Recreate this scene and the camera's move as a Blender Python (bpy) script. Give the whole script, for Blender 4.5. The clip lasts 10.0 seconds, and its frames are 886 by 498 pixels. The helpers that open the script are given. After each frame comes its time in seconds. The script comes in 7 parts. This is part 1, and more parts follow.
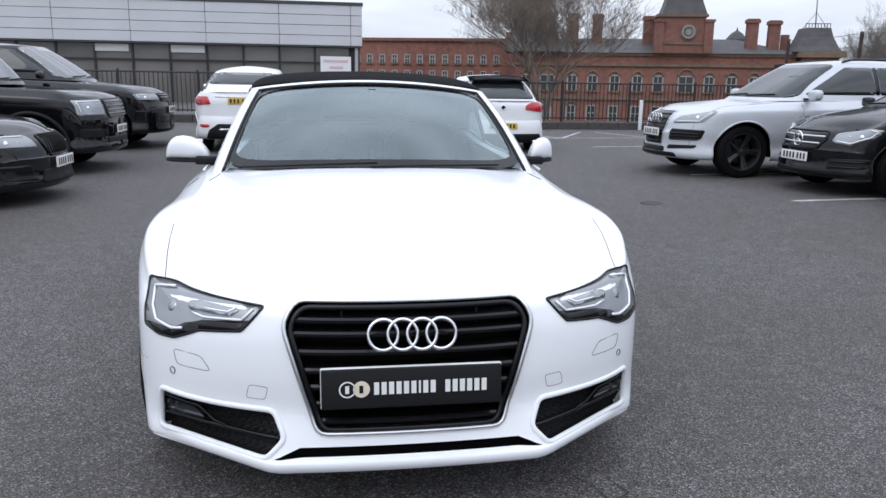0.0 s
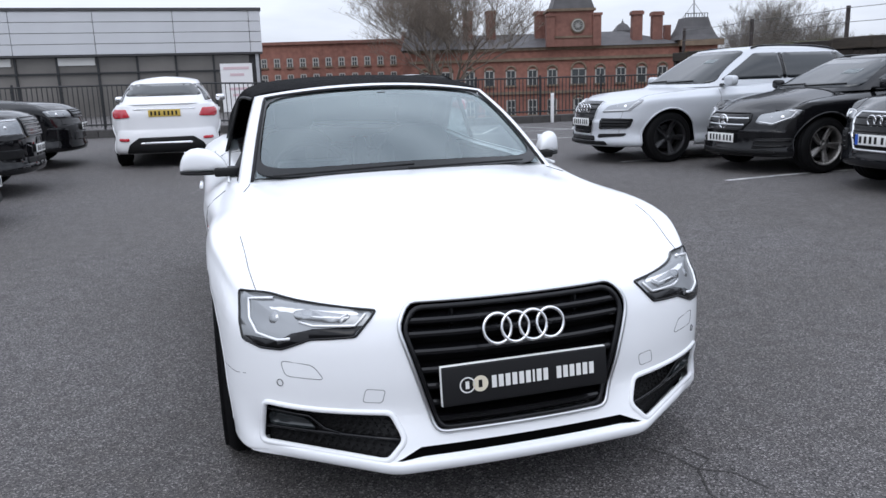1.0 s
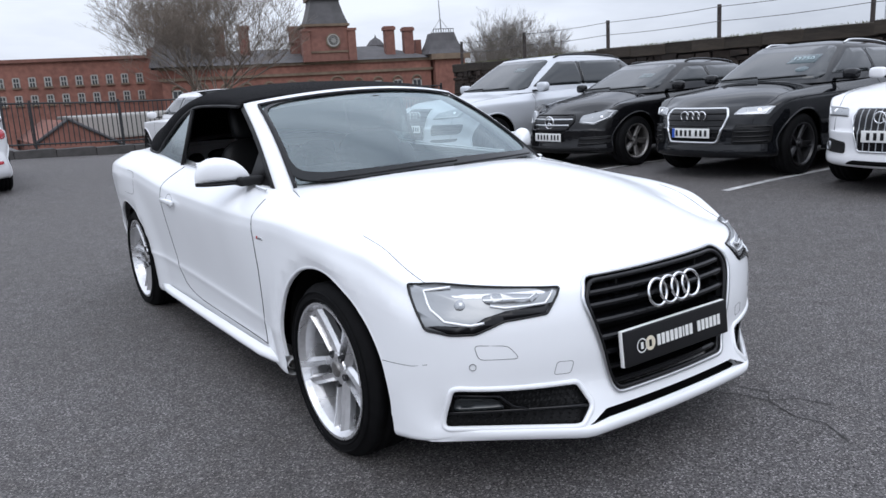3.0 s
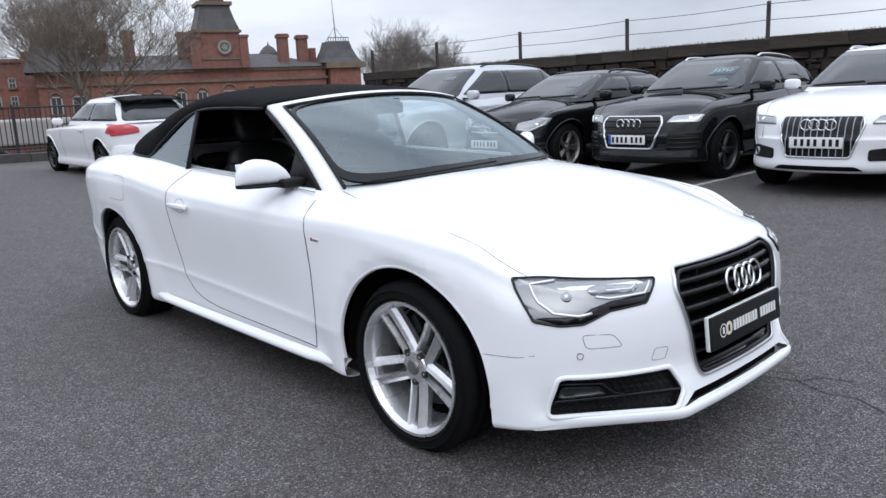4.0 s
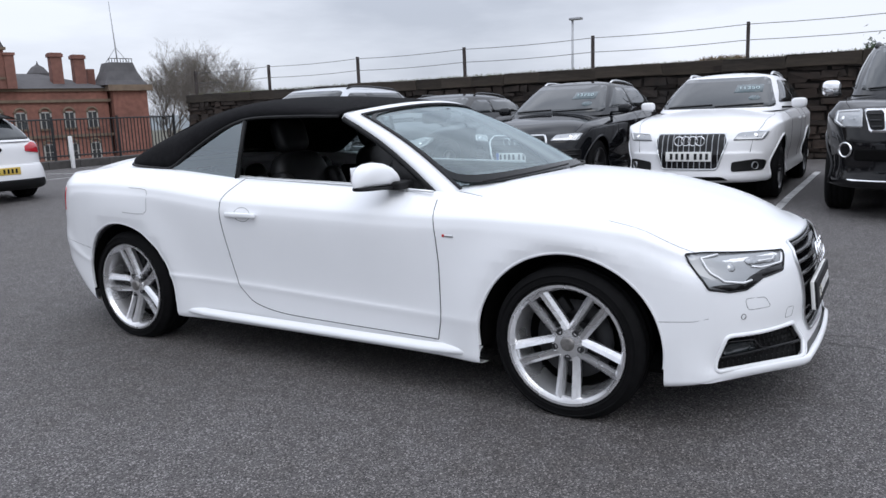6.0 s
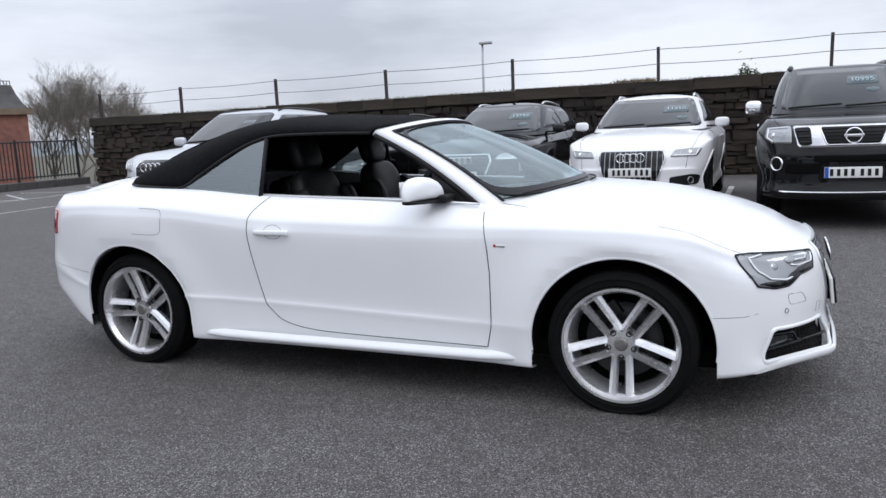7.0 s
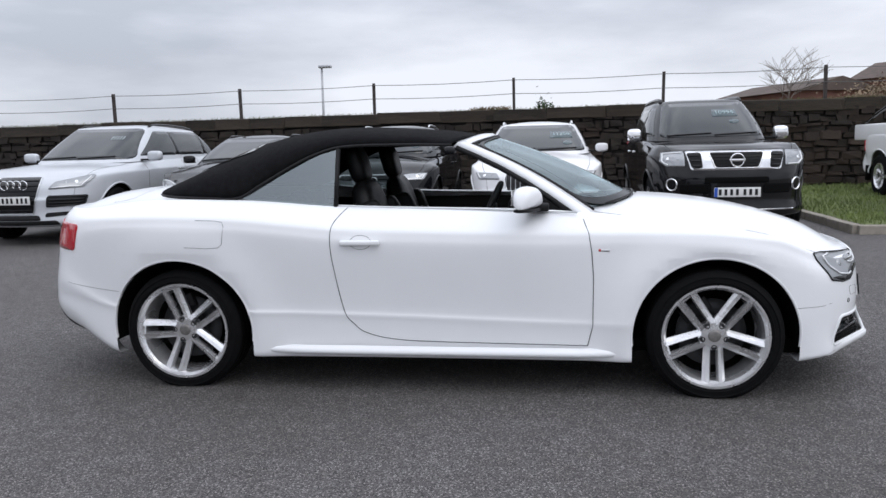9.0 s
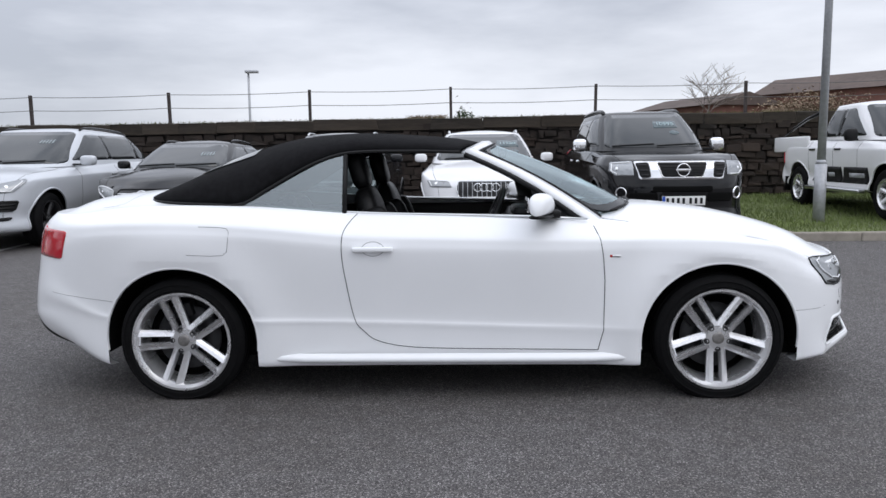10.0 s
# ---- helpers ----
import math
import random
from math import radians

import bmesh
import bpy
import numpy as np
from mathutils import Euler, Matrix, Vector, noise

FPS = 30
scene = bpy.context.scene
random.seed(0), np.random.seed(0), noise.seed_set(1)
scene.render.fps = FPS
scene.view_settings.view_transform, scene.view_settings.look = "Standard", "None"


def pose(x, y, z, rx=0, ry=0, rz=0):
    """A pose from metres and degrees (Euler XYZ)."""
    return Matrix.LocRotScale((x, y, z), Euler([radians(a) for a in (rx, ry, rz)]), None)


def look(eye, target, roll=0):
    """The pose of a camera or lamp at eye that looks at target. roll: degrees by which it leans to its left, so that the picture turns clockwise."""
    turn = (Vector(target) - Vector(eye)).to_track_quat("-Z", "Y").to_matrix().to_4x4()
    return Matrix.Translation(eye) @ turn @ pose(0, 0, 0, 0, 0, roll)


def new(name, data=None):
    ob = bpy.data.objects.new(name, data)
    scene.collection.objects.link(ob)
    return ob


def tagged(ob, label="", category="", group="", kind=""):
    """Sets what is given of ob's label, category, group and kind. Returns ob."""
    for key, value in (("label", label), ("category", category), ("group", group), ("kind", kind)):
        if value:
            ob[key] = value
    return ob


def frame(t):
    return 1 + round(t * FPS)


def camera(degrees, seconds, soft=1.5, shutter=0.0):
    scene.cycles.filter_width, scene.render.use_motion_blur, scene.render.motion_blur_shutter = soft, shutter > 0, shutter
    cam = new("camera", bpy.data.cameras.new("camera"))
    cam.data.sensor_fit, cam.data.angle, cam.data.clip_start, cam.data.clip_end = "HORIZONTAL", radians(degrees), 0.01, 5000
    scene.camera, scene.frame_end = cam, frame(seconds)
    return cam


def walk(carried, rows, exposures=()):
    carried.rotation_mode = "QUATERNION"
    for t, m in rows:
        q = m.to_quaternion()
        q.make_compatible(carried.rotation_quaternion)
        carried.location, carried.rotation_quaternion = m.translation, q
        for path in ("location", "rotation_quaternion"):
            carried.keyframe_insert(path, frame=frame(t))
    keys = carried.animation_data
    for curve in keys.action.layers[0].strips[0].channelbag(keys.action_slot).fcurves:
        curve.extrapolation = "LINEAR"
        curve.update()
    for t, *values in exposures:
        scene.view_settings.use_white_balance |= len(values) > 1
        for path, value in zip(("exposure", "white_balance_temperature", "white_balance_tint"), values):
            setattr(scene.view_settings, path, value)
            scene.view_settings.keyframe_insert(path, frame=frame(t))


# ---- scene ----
cam = camera(60.7, 10.0)
PATH = [
    (0, (-0.235, -2.91, 1.34), (0.065, -0.98, 0.912), 0.9),
    (0.5, (-0.528, -2.956, 1.347), (-0.116, -1.046, 0.92), -0.5),
    (1, (-0.817, -2.837, 1.341), (-0.274, -0.96, 0.912), -1.7),
    (1.5, (-1.115, -2.766, 1.349), (-0.427, -0.938, 0.918), -2.5),
    (2, (-1.45, -2.725, 1.351), (-0.616, -0.958, 0.923), -2.9),
    (2.5, (-1.725, -2.562, 1.325), (-0.75, -0.868, 0.903), -3.2),
    (3, (-1.999, -2.427, 1.325), (-0.896, -0.812, 0.908), -3.1),
    (4.5, (-2.876, -1.853, 1.331), (-1.453, -0.506, 0.93), -2.3),
    (5, (-3.198, -1.655, 1.336), (-1.684, -0.408, 0.942), -2.1),
    (5.5, (-3.438, -1.402, 1.315), (-1.839, -0.263, 0.933), -2.0),
    (7, (-4.086, -0.577, 1.291), (-2.274, 0.21, 0.977), -2.4),
    (7.5, (-4.228, -0.256, 1.291), (-2.368, 0.417, 0.994), -2.5),
    (8, (-4.42, 0.105, 1.279), (-2.518, 0.652, 0.993), -2.3),
    (8.5, (-4.511, 0.468, 1.26), (-2.574, 0.882, 0.984), -1.8),
    (9, (-4.61, 0.79, 1.268), (-2.648, 1.073, 1.004), -1.3),
    (9.5, (-4.699, 1.063, 1.276), (-2.722, 1.227, 1.021), -0.8),
    (10, (-4.653, 1.277, 1.267), (-2.669, 1.339, 1.021), -0.7),
]
walk(cam, [(t, look(eye, target, roll)) for t, eye, target, roll in PATH], [(0, 0.10, 6350, 10), (4.5, 0.08, 6400, 10), (7.5, 0.03, 6550, 10), (10, 0.0, 6620, 10)])

# ---- sky and light: bright overcast ----
SUN_ELEV, SUN_AZ = 48, 215
world = bpy.data.worlds.new("overcast")
scene.world = world
world.use_nodes = True
wn, wl = world.node_tree.nodes, world.node_tree.links
wn.clear()
w_out, w_bg = wn.new("ShaderNodeOutputWorld"), wn.new("ShaderNodeBackground")
w_sky = wn.new("ShaderNodeTexSky")
w_sky.sky_type, w_sky.sun_disc = "NISHITA", False
w_sky.sun_elevation, w_sky.sun_rotation = radians(SUN_ELEV), radians(SUN_AZ)
w_co, w_map = wn.new("ShaderNodeTexCoord"), wn.new("ShaderNodeMapping")
w_map.inputs["Scale"].default_value = (1.0, 1.0, 4.2)
w_n1 = wn.new("ShaderNodeTexNoise")
w_n1.inputs["Scale"].default_value, w_n1.inputs["Detail"].default_value = 1.7, 7.0
w_n1.inputs["Roughness"].default_value = 0.52
w_ramp = wn.new("ShaderNodeValToRGB")
w_ramp.color_ramp.elements[0].position, w_ramp.color_ramp.elements[0].color = 0.36, (5.2, 5.6, 6.53, 1)
w_ramp.color_ramp.elements[1].position, w_ramp.color_ramp.elements[1].color = 0.62, (8.85, 9.3, 10.36, 1)
w_mix = wn.new("ShaderNodeMix")
w_mix.data_type = "RGBA"
w_mix.inputs["Factor"].default_value = 0.93
wl.new(w_co.outputs["Generated"], w_map.inputs["Vector"])
wl.new(w_map.outputs["Vector"], w_n1.inputs["Vector"])
wl.new(w_n1.outputs["Fac"], w_ramp.inputs["Fac"])
wl.new(w_sky.outputs["Color"], w_mix.inputs["A"])
wl.new(w_ramp.outputs["Color"], w_mix.inputs["B"])
# An overcast sky is brighter overhead than at the horizon.
w_sep = wn.new("ShaderNodeSeparateXYZ")
wl.new(w_co.outputs["Generated"], w_sep.inputs["Vector"])
w_up = wn.new("ShaderNodeMapRange")
w_up.inputs["From Min"].default_value, w_up.inputs["From Max"].default_value = 0.12, 0.85
w_up.inputs["To Min"].default_value, w_up.inputs["To Max"].default_value = 1.02, 2.05
wl.new(w_sep.outputs["Z"], w_up.inputs["Value"])
w_mul = wn.new("ShaderNodeMix")
w_mul.data_type, w_mul.blend_type = "RGBA", "MULTIPLY"
w_mul.inputs["Factor"].default_value = 1.0
wl.new(w_mix.outputs["Result"], w_mul.inputs["A"])
wl.new(w_up.outputs["Result"], w_mul.inputs["B"])
wl.new(w_mul.outputs["Result"], w_bg.inputs["Color"])
wl.new(w_bg.outputs["Background"], w_out.inputs["Surface"])
w_bg.inputs["Strength"].default_value = 0.10
sun = new("sun", bpy.data.lights.new("sun", "SUN"))
sun.data.energy, sun.data.angle, sun.data.color = 0.45, radians(35), (1.0, 0.97, 0.93)
az, el = radians(SUN_AZ), radians(SUN_ELEV)
sun.matrix_world = look((20 * math.sin(az) * math.cos(el), 20 * math.cos(az) * math.cos(el), 20 * math.sin(el)), (0, 0, 0))

# ---- materials ----
def base_mat(name, rgb, rough=0.5, metal=0.0, coat=0.0):
    m = bpy.data.materials.new(name)
    m.use_nodes = True
    b = m.node_tree.nodes["Principled BSDF"]
    b.inputs["Base Color"].default_value = (*rgb, 1)
    b.inputs["Roughness"].default_value = rough
    b.inputs["Metallic"].default_value = metal
    b.inputs["Coat Weight"].default_value = coat
    b.inputs["Coat Roughness"].default_value = 0.04
    return m


def grain(m, scale, amount, rough_amount=0.0, bump=0.0, bump_scale=None, detail=6.0, dark=None, random_piece=0.0):
    """Vary colour, roughness and relief of a material by noise in object space."""
    nt = m.node_tree
    n, l = nt.nodes, nt.links
    b = n["Principled BSDF"]
    rgb = tuple(b.inputs["Base Color"].default_value)[:3]
    co = n.new("ShaderNodeTexCoord")
    nz = n.new("ShaderNodeTexNoise")
    nz.inputs["Scale"].default_value, nz.inputs["Detail"].default_value = scale, detail
    l.new(co.outputs["Object"], nz.inputs["Vector"])
    big = n.new("ShaderNodeTexNoise")
    big.inputs["Scale"].default_value, big.inputs["Detail"].default_value = scale * 0.13, 3.0
    l.new(co.outputs["Object"], big.inputs["Vector"])
    add = n.new("ShaderNodeMath")
    add.operation = "ADD"
    l.new(nz.outputs["Fac"], add.inputs[0])
    l.new(big.outputs["Fac"], add.inputs[1])
    fac = add.outputs[0]
    if random_piece:
        info = n.new("ShaderNodeObjectInfo")
        mul = n.new("ShaderNodeMath")
        mul.operation = "MULTIPLY_ADD"
        l.new(info.outputs["Random"], mul.inputs[0])
        mul.inputs[1].default_value = random_piece
        l.new(fac, mul.inputs[2])
        fac = mul.outputs[0]
    ramp = n.new("ShaderNodeMapRange")
    ramp.inputs["From Min"].default_value, ramp.inputs["From Max"].default_value = 0.65, 1.35 + random_piece
    l.new(fac, ramp.inputs["Value"])
    mix = n.new("ShaderNodeMix")
    mix.data_type = "RGBA"
    lo = dark or tuple(c * (1 - amount) for c in rgb)
    hi = tuple(min(1, c * (1 + amount)) for c in rgb)
    mix.inputs["A"].default_value, mix.inputs["B"].default_value = (*lo, 1), (*hi, 1)
    l.new(ramp.outputs["Result"], mix.inputs["Factor"])
    l.new(mix.outputs["Result"], b.inputs["Base Color"])
    if rough_amount:
        r = b.inputs["Roughness"].default_value
        rr = n.new("ShaderNodeMapRange")
        rr.inputs["From Min"].default_value, rr.inputs["From Max"].default_value = 0.3, 0.7
        rr.inputs["To Min"].default_value, rr.inputs["To Max"].default_value = max(0, r - rough_amount), min(1, r + rough_amount)
        l.new(big.outputs["Fac"], rr.inputs["Value"])
        l.new(rr.outputs["Result"], b.inputs["Roughness"])
    if bump:
        fine = n.new("ShaderNodeTexNoise")
        fine.inputs["Scale"].default_value, fine.inputs["Detail"].default_value = bump_scale or scale, 4.0
        l.new(co.outputs["Object"], fine.inputs["Vector"])
        bp = n.new("ShaderNodeBump")
        bp.inputs["Strength"].default_value, bp.inputs["Distance"].default_value = bump, 0.01
        l.new(fine.outputs["Fac"], bp.inputs["Height"])
        l.new(bp.outputs["Normal"], b.inputs["Normal"])
    return m


def asphalt():
    m = base_mat("asphalt", (0.06, 0.06, 0.063), 0.78)
    nt = m.node_tree
    n, l = nt.nodes, nt.links
    b = n["Principled BSDF"]
    co = n.new("ShaderNodeTexCoord")
    vor = n.new("ShaderNodeTexVoronoi")
    vor.inputs["Scale"].default_value = 190.0
    l.new(co.outputs["Object"], vor.inputs["Vector"])
    sep = n.new("ShaderNodeSeparateColor")
    l.new(vor.outputs["Color"], sep.inputs["Color"])
    stone = n.new("ShaderNodeValToRGB")
    stone.color_ramp.elements[0].color = (0.023, 0.0217, 0.0214, 1)
    stone.color_ramp.elements[0].position = 0.04
    stone.color_ramp.elements[1].color = (0.31, 0.294, 0.288, 1)
    mid = stone.color_ramp.elements.new(0.84)
    mid.color = (0.129, 0.1222, 0.1205, 1)
    l.new(sep.outputs["Red"], stone.inputs["Fac"])
    wear = n.new("ShaderNodeTexNoise")
    wear.inputs["Scale"].default_value, wear.inputs["Detail"].default_value = 0.35, 6.0
    l.new(co.outputs["Object"], wear.inputs["Vector"])
    wr = n.new("ShaderNodeMapRange")
    wr.inputs["From Min"].default_value, wr.inputs["From Max"].default_value = 0.35, 0.65
    wr.inputs["To Min"].default_value, wr.inputs["To Max"].default_value = 0.0, 1.0
    l.new(wear.outputs["Fac"], wr.inputs["Value"])
    fine = n.new("ShaderNodeTexNoise")
    fine.inputs["Scale"].default_value, fine.inputs["Detail"].default_value = 9.0, 5.0
    l.new(co.outputs["Object"], fine.inputs["Vector"])
    both = n.new("ShaderNodeMath")
    both.operation = "MULTIPLY_ADD"
    both.inputs[1].default_value, both.inputs[2].default_value = 1.6, -0.8
    l.new(fine.outputs["Fac"], both.inputs[0])
    patchy = n.new("ShaderNodeMath")
    patchy.operation, patchy.use_clamp = "ADD", True
    l.new(both.outputs[0], patchy.inputs[0])
    l.new(wr.outputs["Result"], patchy.inputs[1])
    tone = n.new("ShaderNodeMix")
    tone.data_type = "RGBA"
    tone.inputs["A"].default_value, tone.inputs["B"].default_value = (0.78, 0.74, 0.705, 1), (1.20, 1.19, 1.20, 1)
    l.new(patchy.outputs[0], tone.inputs["Factor"])
    mul = n.new("ShaderNodeMix")
    mul.data_type, mul.blend_type = "RGBA", "MULTIPLY"
    mul.inputs["Factor"].default_value = 1.0
    l.new(stone.outputs["Color"], mul.inputs["A"])
    l.new(tone.outputs["Result"], mul.inputs["B"])
    l.new(mul.outputs["Result"], b.inputs["Base Color"])
    rr = n.new("ShaderNodeMapRange")
    rr.inputs["From Min"].default_value, rr.inputs["From Max"].default_value = 0.35, 0.65
    rr.inputs["To Min"].default_value, rr.inputs["To Max"].default_value = 0.62, 0.86
    l.new(wear.outputs["Fac"], rr.inputs["Value"])
    l.new(rr.outputs["Result"], b.inputs["Roughness"])
    bp = n.new("ShaderNodeBump")
    bp.inputs["Strength"].default_value, bp.inputs["Distance"].default_value = 0.9, 0.005
    l.new(vor.outputs["Distance"], bp.inputs["Height"])
    l.new(bp.outputs["Normal"], b.inputs["Normal"])
    return m


def thin_glass(name, tint, gloss=0.12, rough=0.02, sheen=(1, 1, 1)):
    """A pane with no bending: clear, tinted, with a Fresnel gloss."""
    m = bpy.data.materials.new(name)
    m.use_nodes = True
    n, l = m.node_tree.nodes, m.node_tree.links
    n.clear()
    out, mix = n.new("ShaderNodeOutputMaterial"), n.new("ShaderNodeMixShader")
    tr, gl, fr = n.new("ShaderNodeBsdfTransparent"), n.new("ShaderNodeBsdfGlossy"), n.new("ShaderNodeFresnel")
    tr.inputs["Color"].default_value = (*tint, 1)
    gl.inputs["Roughness"].default_value = rough
    gl.inputs["Color"].default_value = (*sheen, 1)
    fr.inputs["IOR"].default_value = 1.5
    add = n.new("ShaderNodeMath")
    add.operation, add.use_clamp = "ADD", True
    add.inputs[1].default_value = gloss
    l.new(fr.outputs["Fac"], add.inputs[0])
    l.new(add.outputs[0], mix.inputs["Fac"])
    l.new(tr.outputs["BSDF"], mix.inputs[1])
    l.new(gl.outputs["BSDF"], mix.inputs[2])
    l.new(mix.outputs["Shader"], out.inputs["Surface"])
    return m


M = {}
M["asphalt"] = asphalt()
M["white_paint"] = grain(base_mat("white_paint", (0.865, 0.875, 0.89), 0.15), 6, 0.012, 0.03)
M["white_paint_2"] = grain(base_mat("white_paint_2", (0.78, 0.78, 0.79), 0.16), 5, 0.02, 0.04)
M["black_paint"] = grain(base_mat("black_paint", (0.0055, 0.0055, 0.0065), 0.08), 5, 0.2, 0.03)
M["dark_paint"] = base_mat("dark_paint", (0.0065, 0.007, 0.0085), 0.09)
M["silver_paint"] = grain(base_mat("silver_paint", (0.56, 0.58, 0.61), 0.34, 0.22, 0.4), 900, 0.06)
M["rubber"] = grain(base_mat("rubber", (0.0065, 0.0065, 0.007), 0.8), 30, 0.3, 0.1, 0.08, 200)
M["black_plastic"] = grain(base_mat("black_plastic", (0.009, 0.009, 0.0095), 0.5), 60, 0.25, 0.1, 0.1, 400)
M["gloss_black"] = base_mat("gloss_black", (0.005, 0.005, 0.006), 0.20, 0, 0.25)
# Near-black for hollows and undersides: their shade is put into the colour.
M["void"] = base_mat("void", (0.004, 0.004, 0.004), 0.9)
M["alloy"] = grain(base_mat("alloy", (0.74, 0.74, 0.75), 0.28, 0.8), 40, 0.08, 0.08)
M["dark_alloy"] = base_mat("dark_alloy", (0.03, 0.03, 0.032), 0.35, 0.4, 0.3)
M["chrome"] = base_mat("chrome", (0.85, 0.85, 0.86), 0.1, 1.0)
M["satin"] = base_mat("satin", (0.68, 0.69, 0.7), 0.28, 1.0)
M["steel"] = grain(base_mat("steel", (0.28, 0.27, 0.26), 0.45, 0.9), 50, 0.3, 0.15)
M["dark_steel"] = base_mat("dark_steel", (0.035, 0.035, 0.037), 0.6, 0.4)
M["fabric"] = grain(base_mat("fabric", (0.010, 0.010, 0.011), 0.95), 250, 0.35, 0, 0.35, 900)
M["leather"] = grain(base_mat("leather", (0.008, 0.008, 0.0085), 0.45), 40, 0.3, 0.1, 0.2, 300)
M["dark_glass"] = base_mat("dark_glass", (0.02, 0.024, 0.026), 0.05)
M["dark_glass"].node_tree.nodes["Principled BSDF"].inputs["IOR"].default_value = 1.65
# Screens by the showroom: paler base and high IOR stand for strong sky reflection.
M["bright_screen"] = base_mat("bright_screen", (0.05, 0.056, 0.06), 0.06)
M["bright_screen"].node_tree.nodes["Principled BSDF"].inputs["IOR"].default_value = 2.7
M["deep_black"] = base_mat("deep_black", (0.005, 0.005, 0.006), 0.05)
M["deep_black"].node_tree.nodes["Principled BSDF"].inputs["IOR"].default_value = 1.55
M["cabin_glass"] = thin_glass("cabin_glass", (0.36, 0.42, 0.42), 0.10, 0.12, (0.88, 0.97, 1.0))
M["quarter_glass"] = thin_glass("quarter_glass", (0.36, 0.42, 0.42), 0.17, 0.12, (0.88, 0.97, 1.0))
M["screen_glass"] = thin_glass("screen_glass", (0.55, 0.66, 0.66), 0.105, 0.10, (0.85, 0.97, 1.0))
M["lamp_inner"] = base_mat("lamp_inner", (0.32, 0.33, 0.34), 0.28, 0.6)
M["lamp_bright"] = base_mat("lamp_bright", (0.82, 0.83, 0.84), 0.25, 0.4)
M["lens_grey"] = base_mat("lens_grey", (0.36, 0.37, 0.38), 0.08, 0.75)
M["red_lamp"] = base_mat("red_lamp", (0.48, 0.016, 0.03), 0.15, 0, 0.8)
M["plate_white"] = base_mat("plate_white", (0.78, 0.78, 0.76), 0.4)
M["plate_yellow"] = base_mat("plate_yellow", (0.62, 0.44, 0.09), 0.4)
M["plate_blue"] = base_mat("plate_blue", (0.02, 0.09, 0.45), 0.4)
M["ink"] = base_mat("ink", (0.012, 0.012, 0.013), 0.5)
M["cream"] = base_mat("cream", (0.72, 0.66, 0.52), 0.5)
M["sticker"] = base_mat("sticker", (0.075, 0.105, 0.115), 0.10)
M["figure"] = base_mat("figure", (0.36, 0.47, 0.49), 0.3)
M["faint_figure"] = base_mat("faint_figure", (0.24, 0.28, 0.29), 0.2)
M["glass_print"] = base_mat("glass_print", (0.008, 0.009, 0.010), 0.25)
M["crack_fill"] = grain(base_mat("crack_fill", (0.045, 0.042, 0.040), 0.9), 30, 0.3)
M["lamp_clear"] = base_mat("lamp_clear", (0.42, 0.43, 0.44), 0.15, 0.5)
M["paper"] = base_mat("paper", (0.80, 0.80, 0.80), 0.6)
M["pink"] = base_mat("pink", (0.66, 0.50, 0.53), 0.6)
M["line_paint"] = grain(base_mat("line_paint", (0.55, 0.55, 0.54), 0.75), 14, 0.35, 0.1, 0.3, 120, dark=(0.20, 0.20, 0.20))
M["kerb"] = grain(base_mat("kerb", (0.30, 0.27, 0.23), 0.85), 9, 0.35, 0.1, 0.4, 90, random_piece=0.25)
M["tarred_kerb"] = grain(base_mat("tarred_kerb", (0.06, 0.056, 0.054), 0.85), 6, 0.4, 0.1, 0.4, 60)
M["stone"] = grain(base_mat("stone", (0.030, 0.0205, 0.0155), 0.92), 7, 0.8, 0.05, 1.0, 26, dark=(0.009, 0.0075, 0.0065), random_piece=0.7)
M["coping"] = grain(base_mat("coping", (0.036, 0.028, 0.021), 0.95), 4, 0.6, 0.05, 1.0, 18, dark=(0.012, 0.0105, 0.0085), random_piece=0.4)
M["mortar"] = grain(base_mat("mortar", (0.016, 0.013, 0.011), 0.95), 8, 0.4, 0, 0.5, 50)
M["rail_paint"] = base_mat("rail_paint", (0.02, 0.021, 0.023), 0.5)
M["galvanised"] = grain(base_mat("galvanised", (0.42, 0.43, 0.45), 0.5, 0.3), 20, 0.2, 0.1)
M["rusty_post"] = grain(base_mat("rusty_post", (0.06, 0.048, 0.045), 0.8, 0.2), 20, 0.4)
M["wire"] = base_mat("wire", (0.14, 0.14, 0.14), 0.6, 0.6)
M["brick"] = grain(base_mat("brick", (0.235, 0.105, 0.08), 0.9), 2.2, 0.3, 0, 0.3, 14)
M["brick_dark"] = grain(base_mat("brick_dark", (0.20, 0.095, 0.075), 0.9), 2.2, 0.3, 0, 0.3, 14)
M["sandstone"] = grain(base_mat("sandstone", (0.17, 0.125, 0.09), 0.9), 2, 0.3)
M["slate"] = grain(base_mat("slate", (0.085, 0.081, 0.084), 0.75), 1.2, 0.3, 0.1, 0.2, 8)
M["win_frame"] = base_mat("win_frame", (0.33, 0.32, 0.30), 0.6)
M["win_glass"] = base_mat("win_glass", (0.05, 0.055, 0.06), 0.12)
M["cladding"] = grain(base_mat("cladding", (0.60, 0.61, 0.63), 0.42, 0.15), 0.7, 0.05, 0.08)
M["joint"] = base_mat("joint", (0.06, 0.06, 0.062), 0.7)
# Pale base, varied by pane, paints in reflections and the lit interior.
M["shop_glass"] = grain(base_mat("shop_glass", (0.15, 0.14, 0.13), 0.10), 0.5, 0.5, 0.03, random_piece=0.5)
M["blind"] = base_mat("blind", (0.62, 0.62, 0.60), 0.7)
M["bark"] = grain(base_mat("bark", (0.23, 0.20, 0.175), 0.9), 12, 0.35, 0, 0.4, 40)
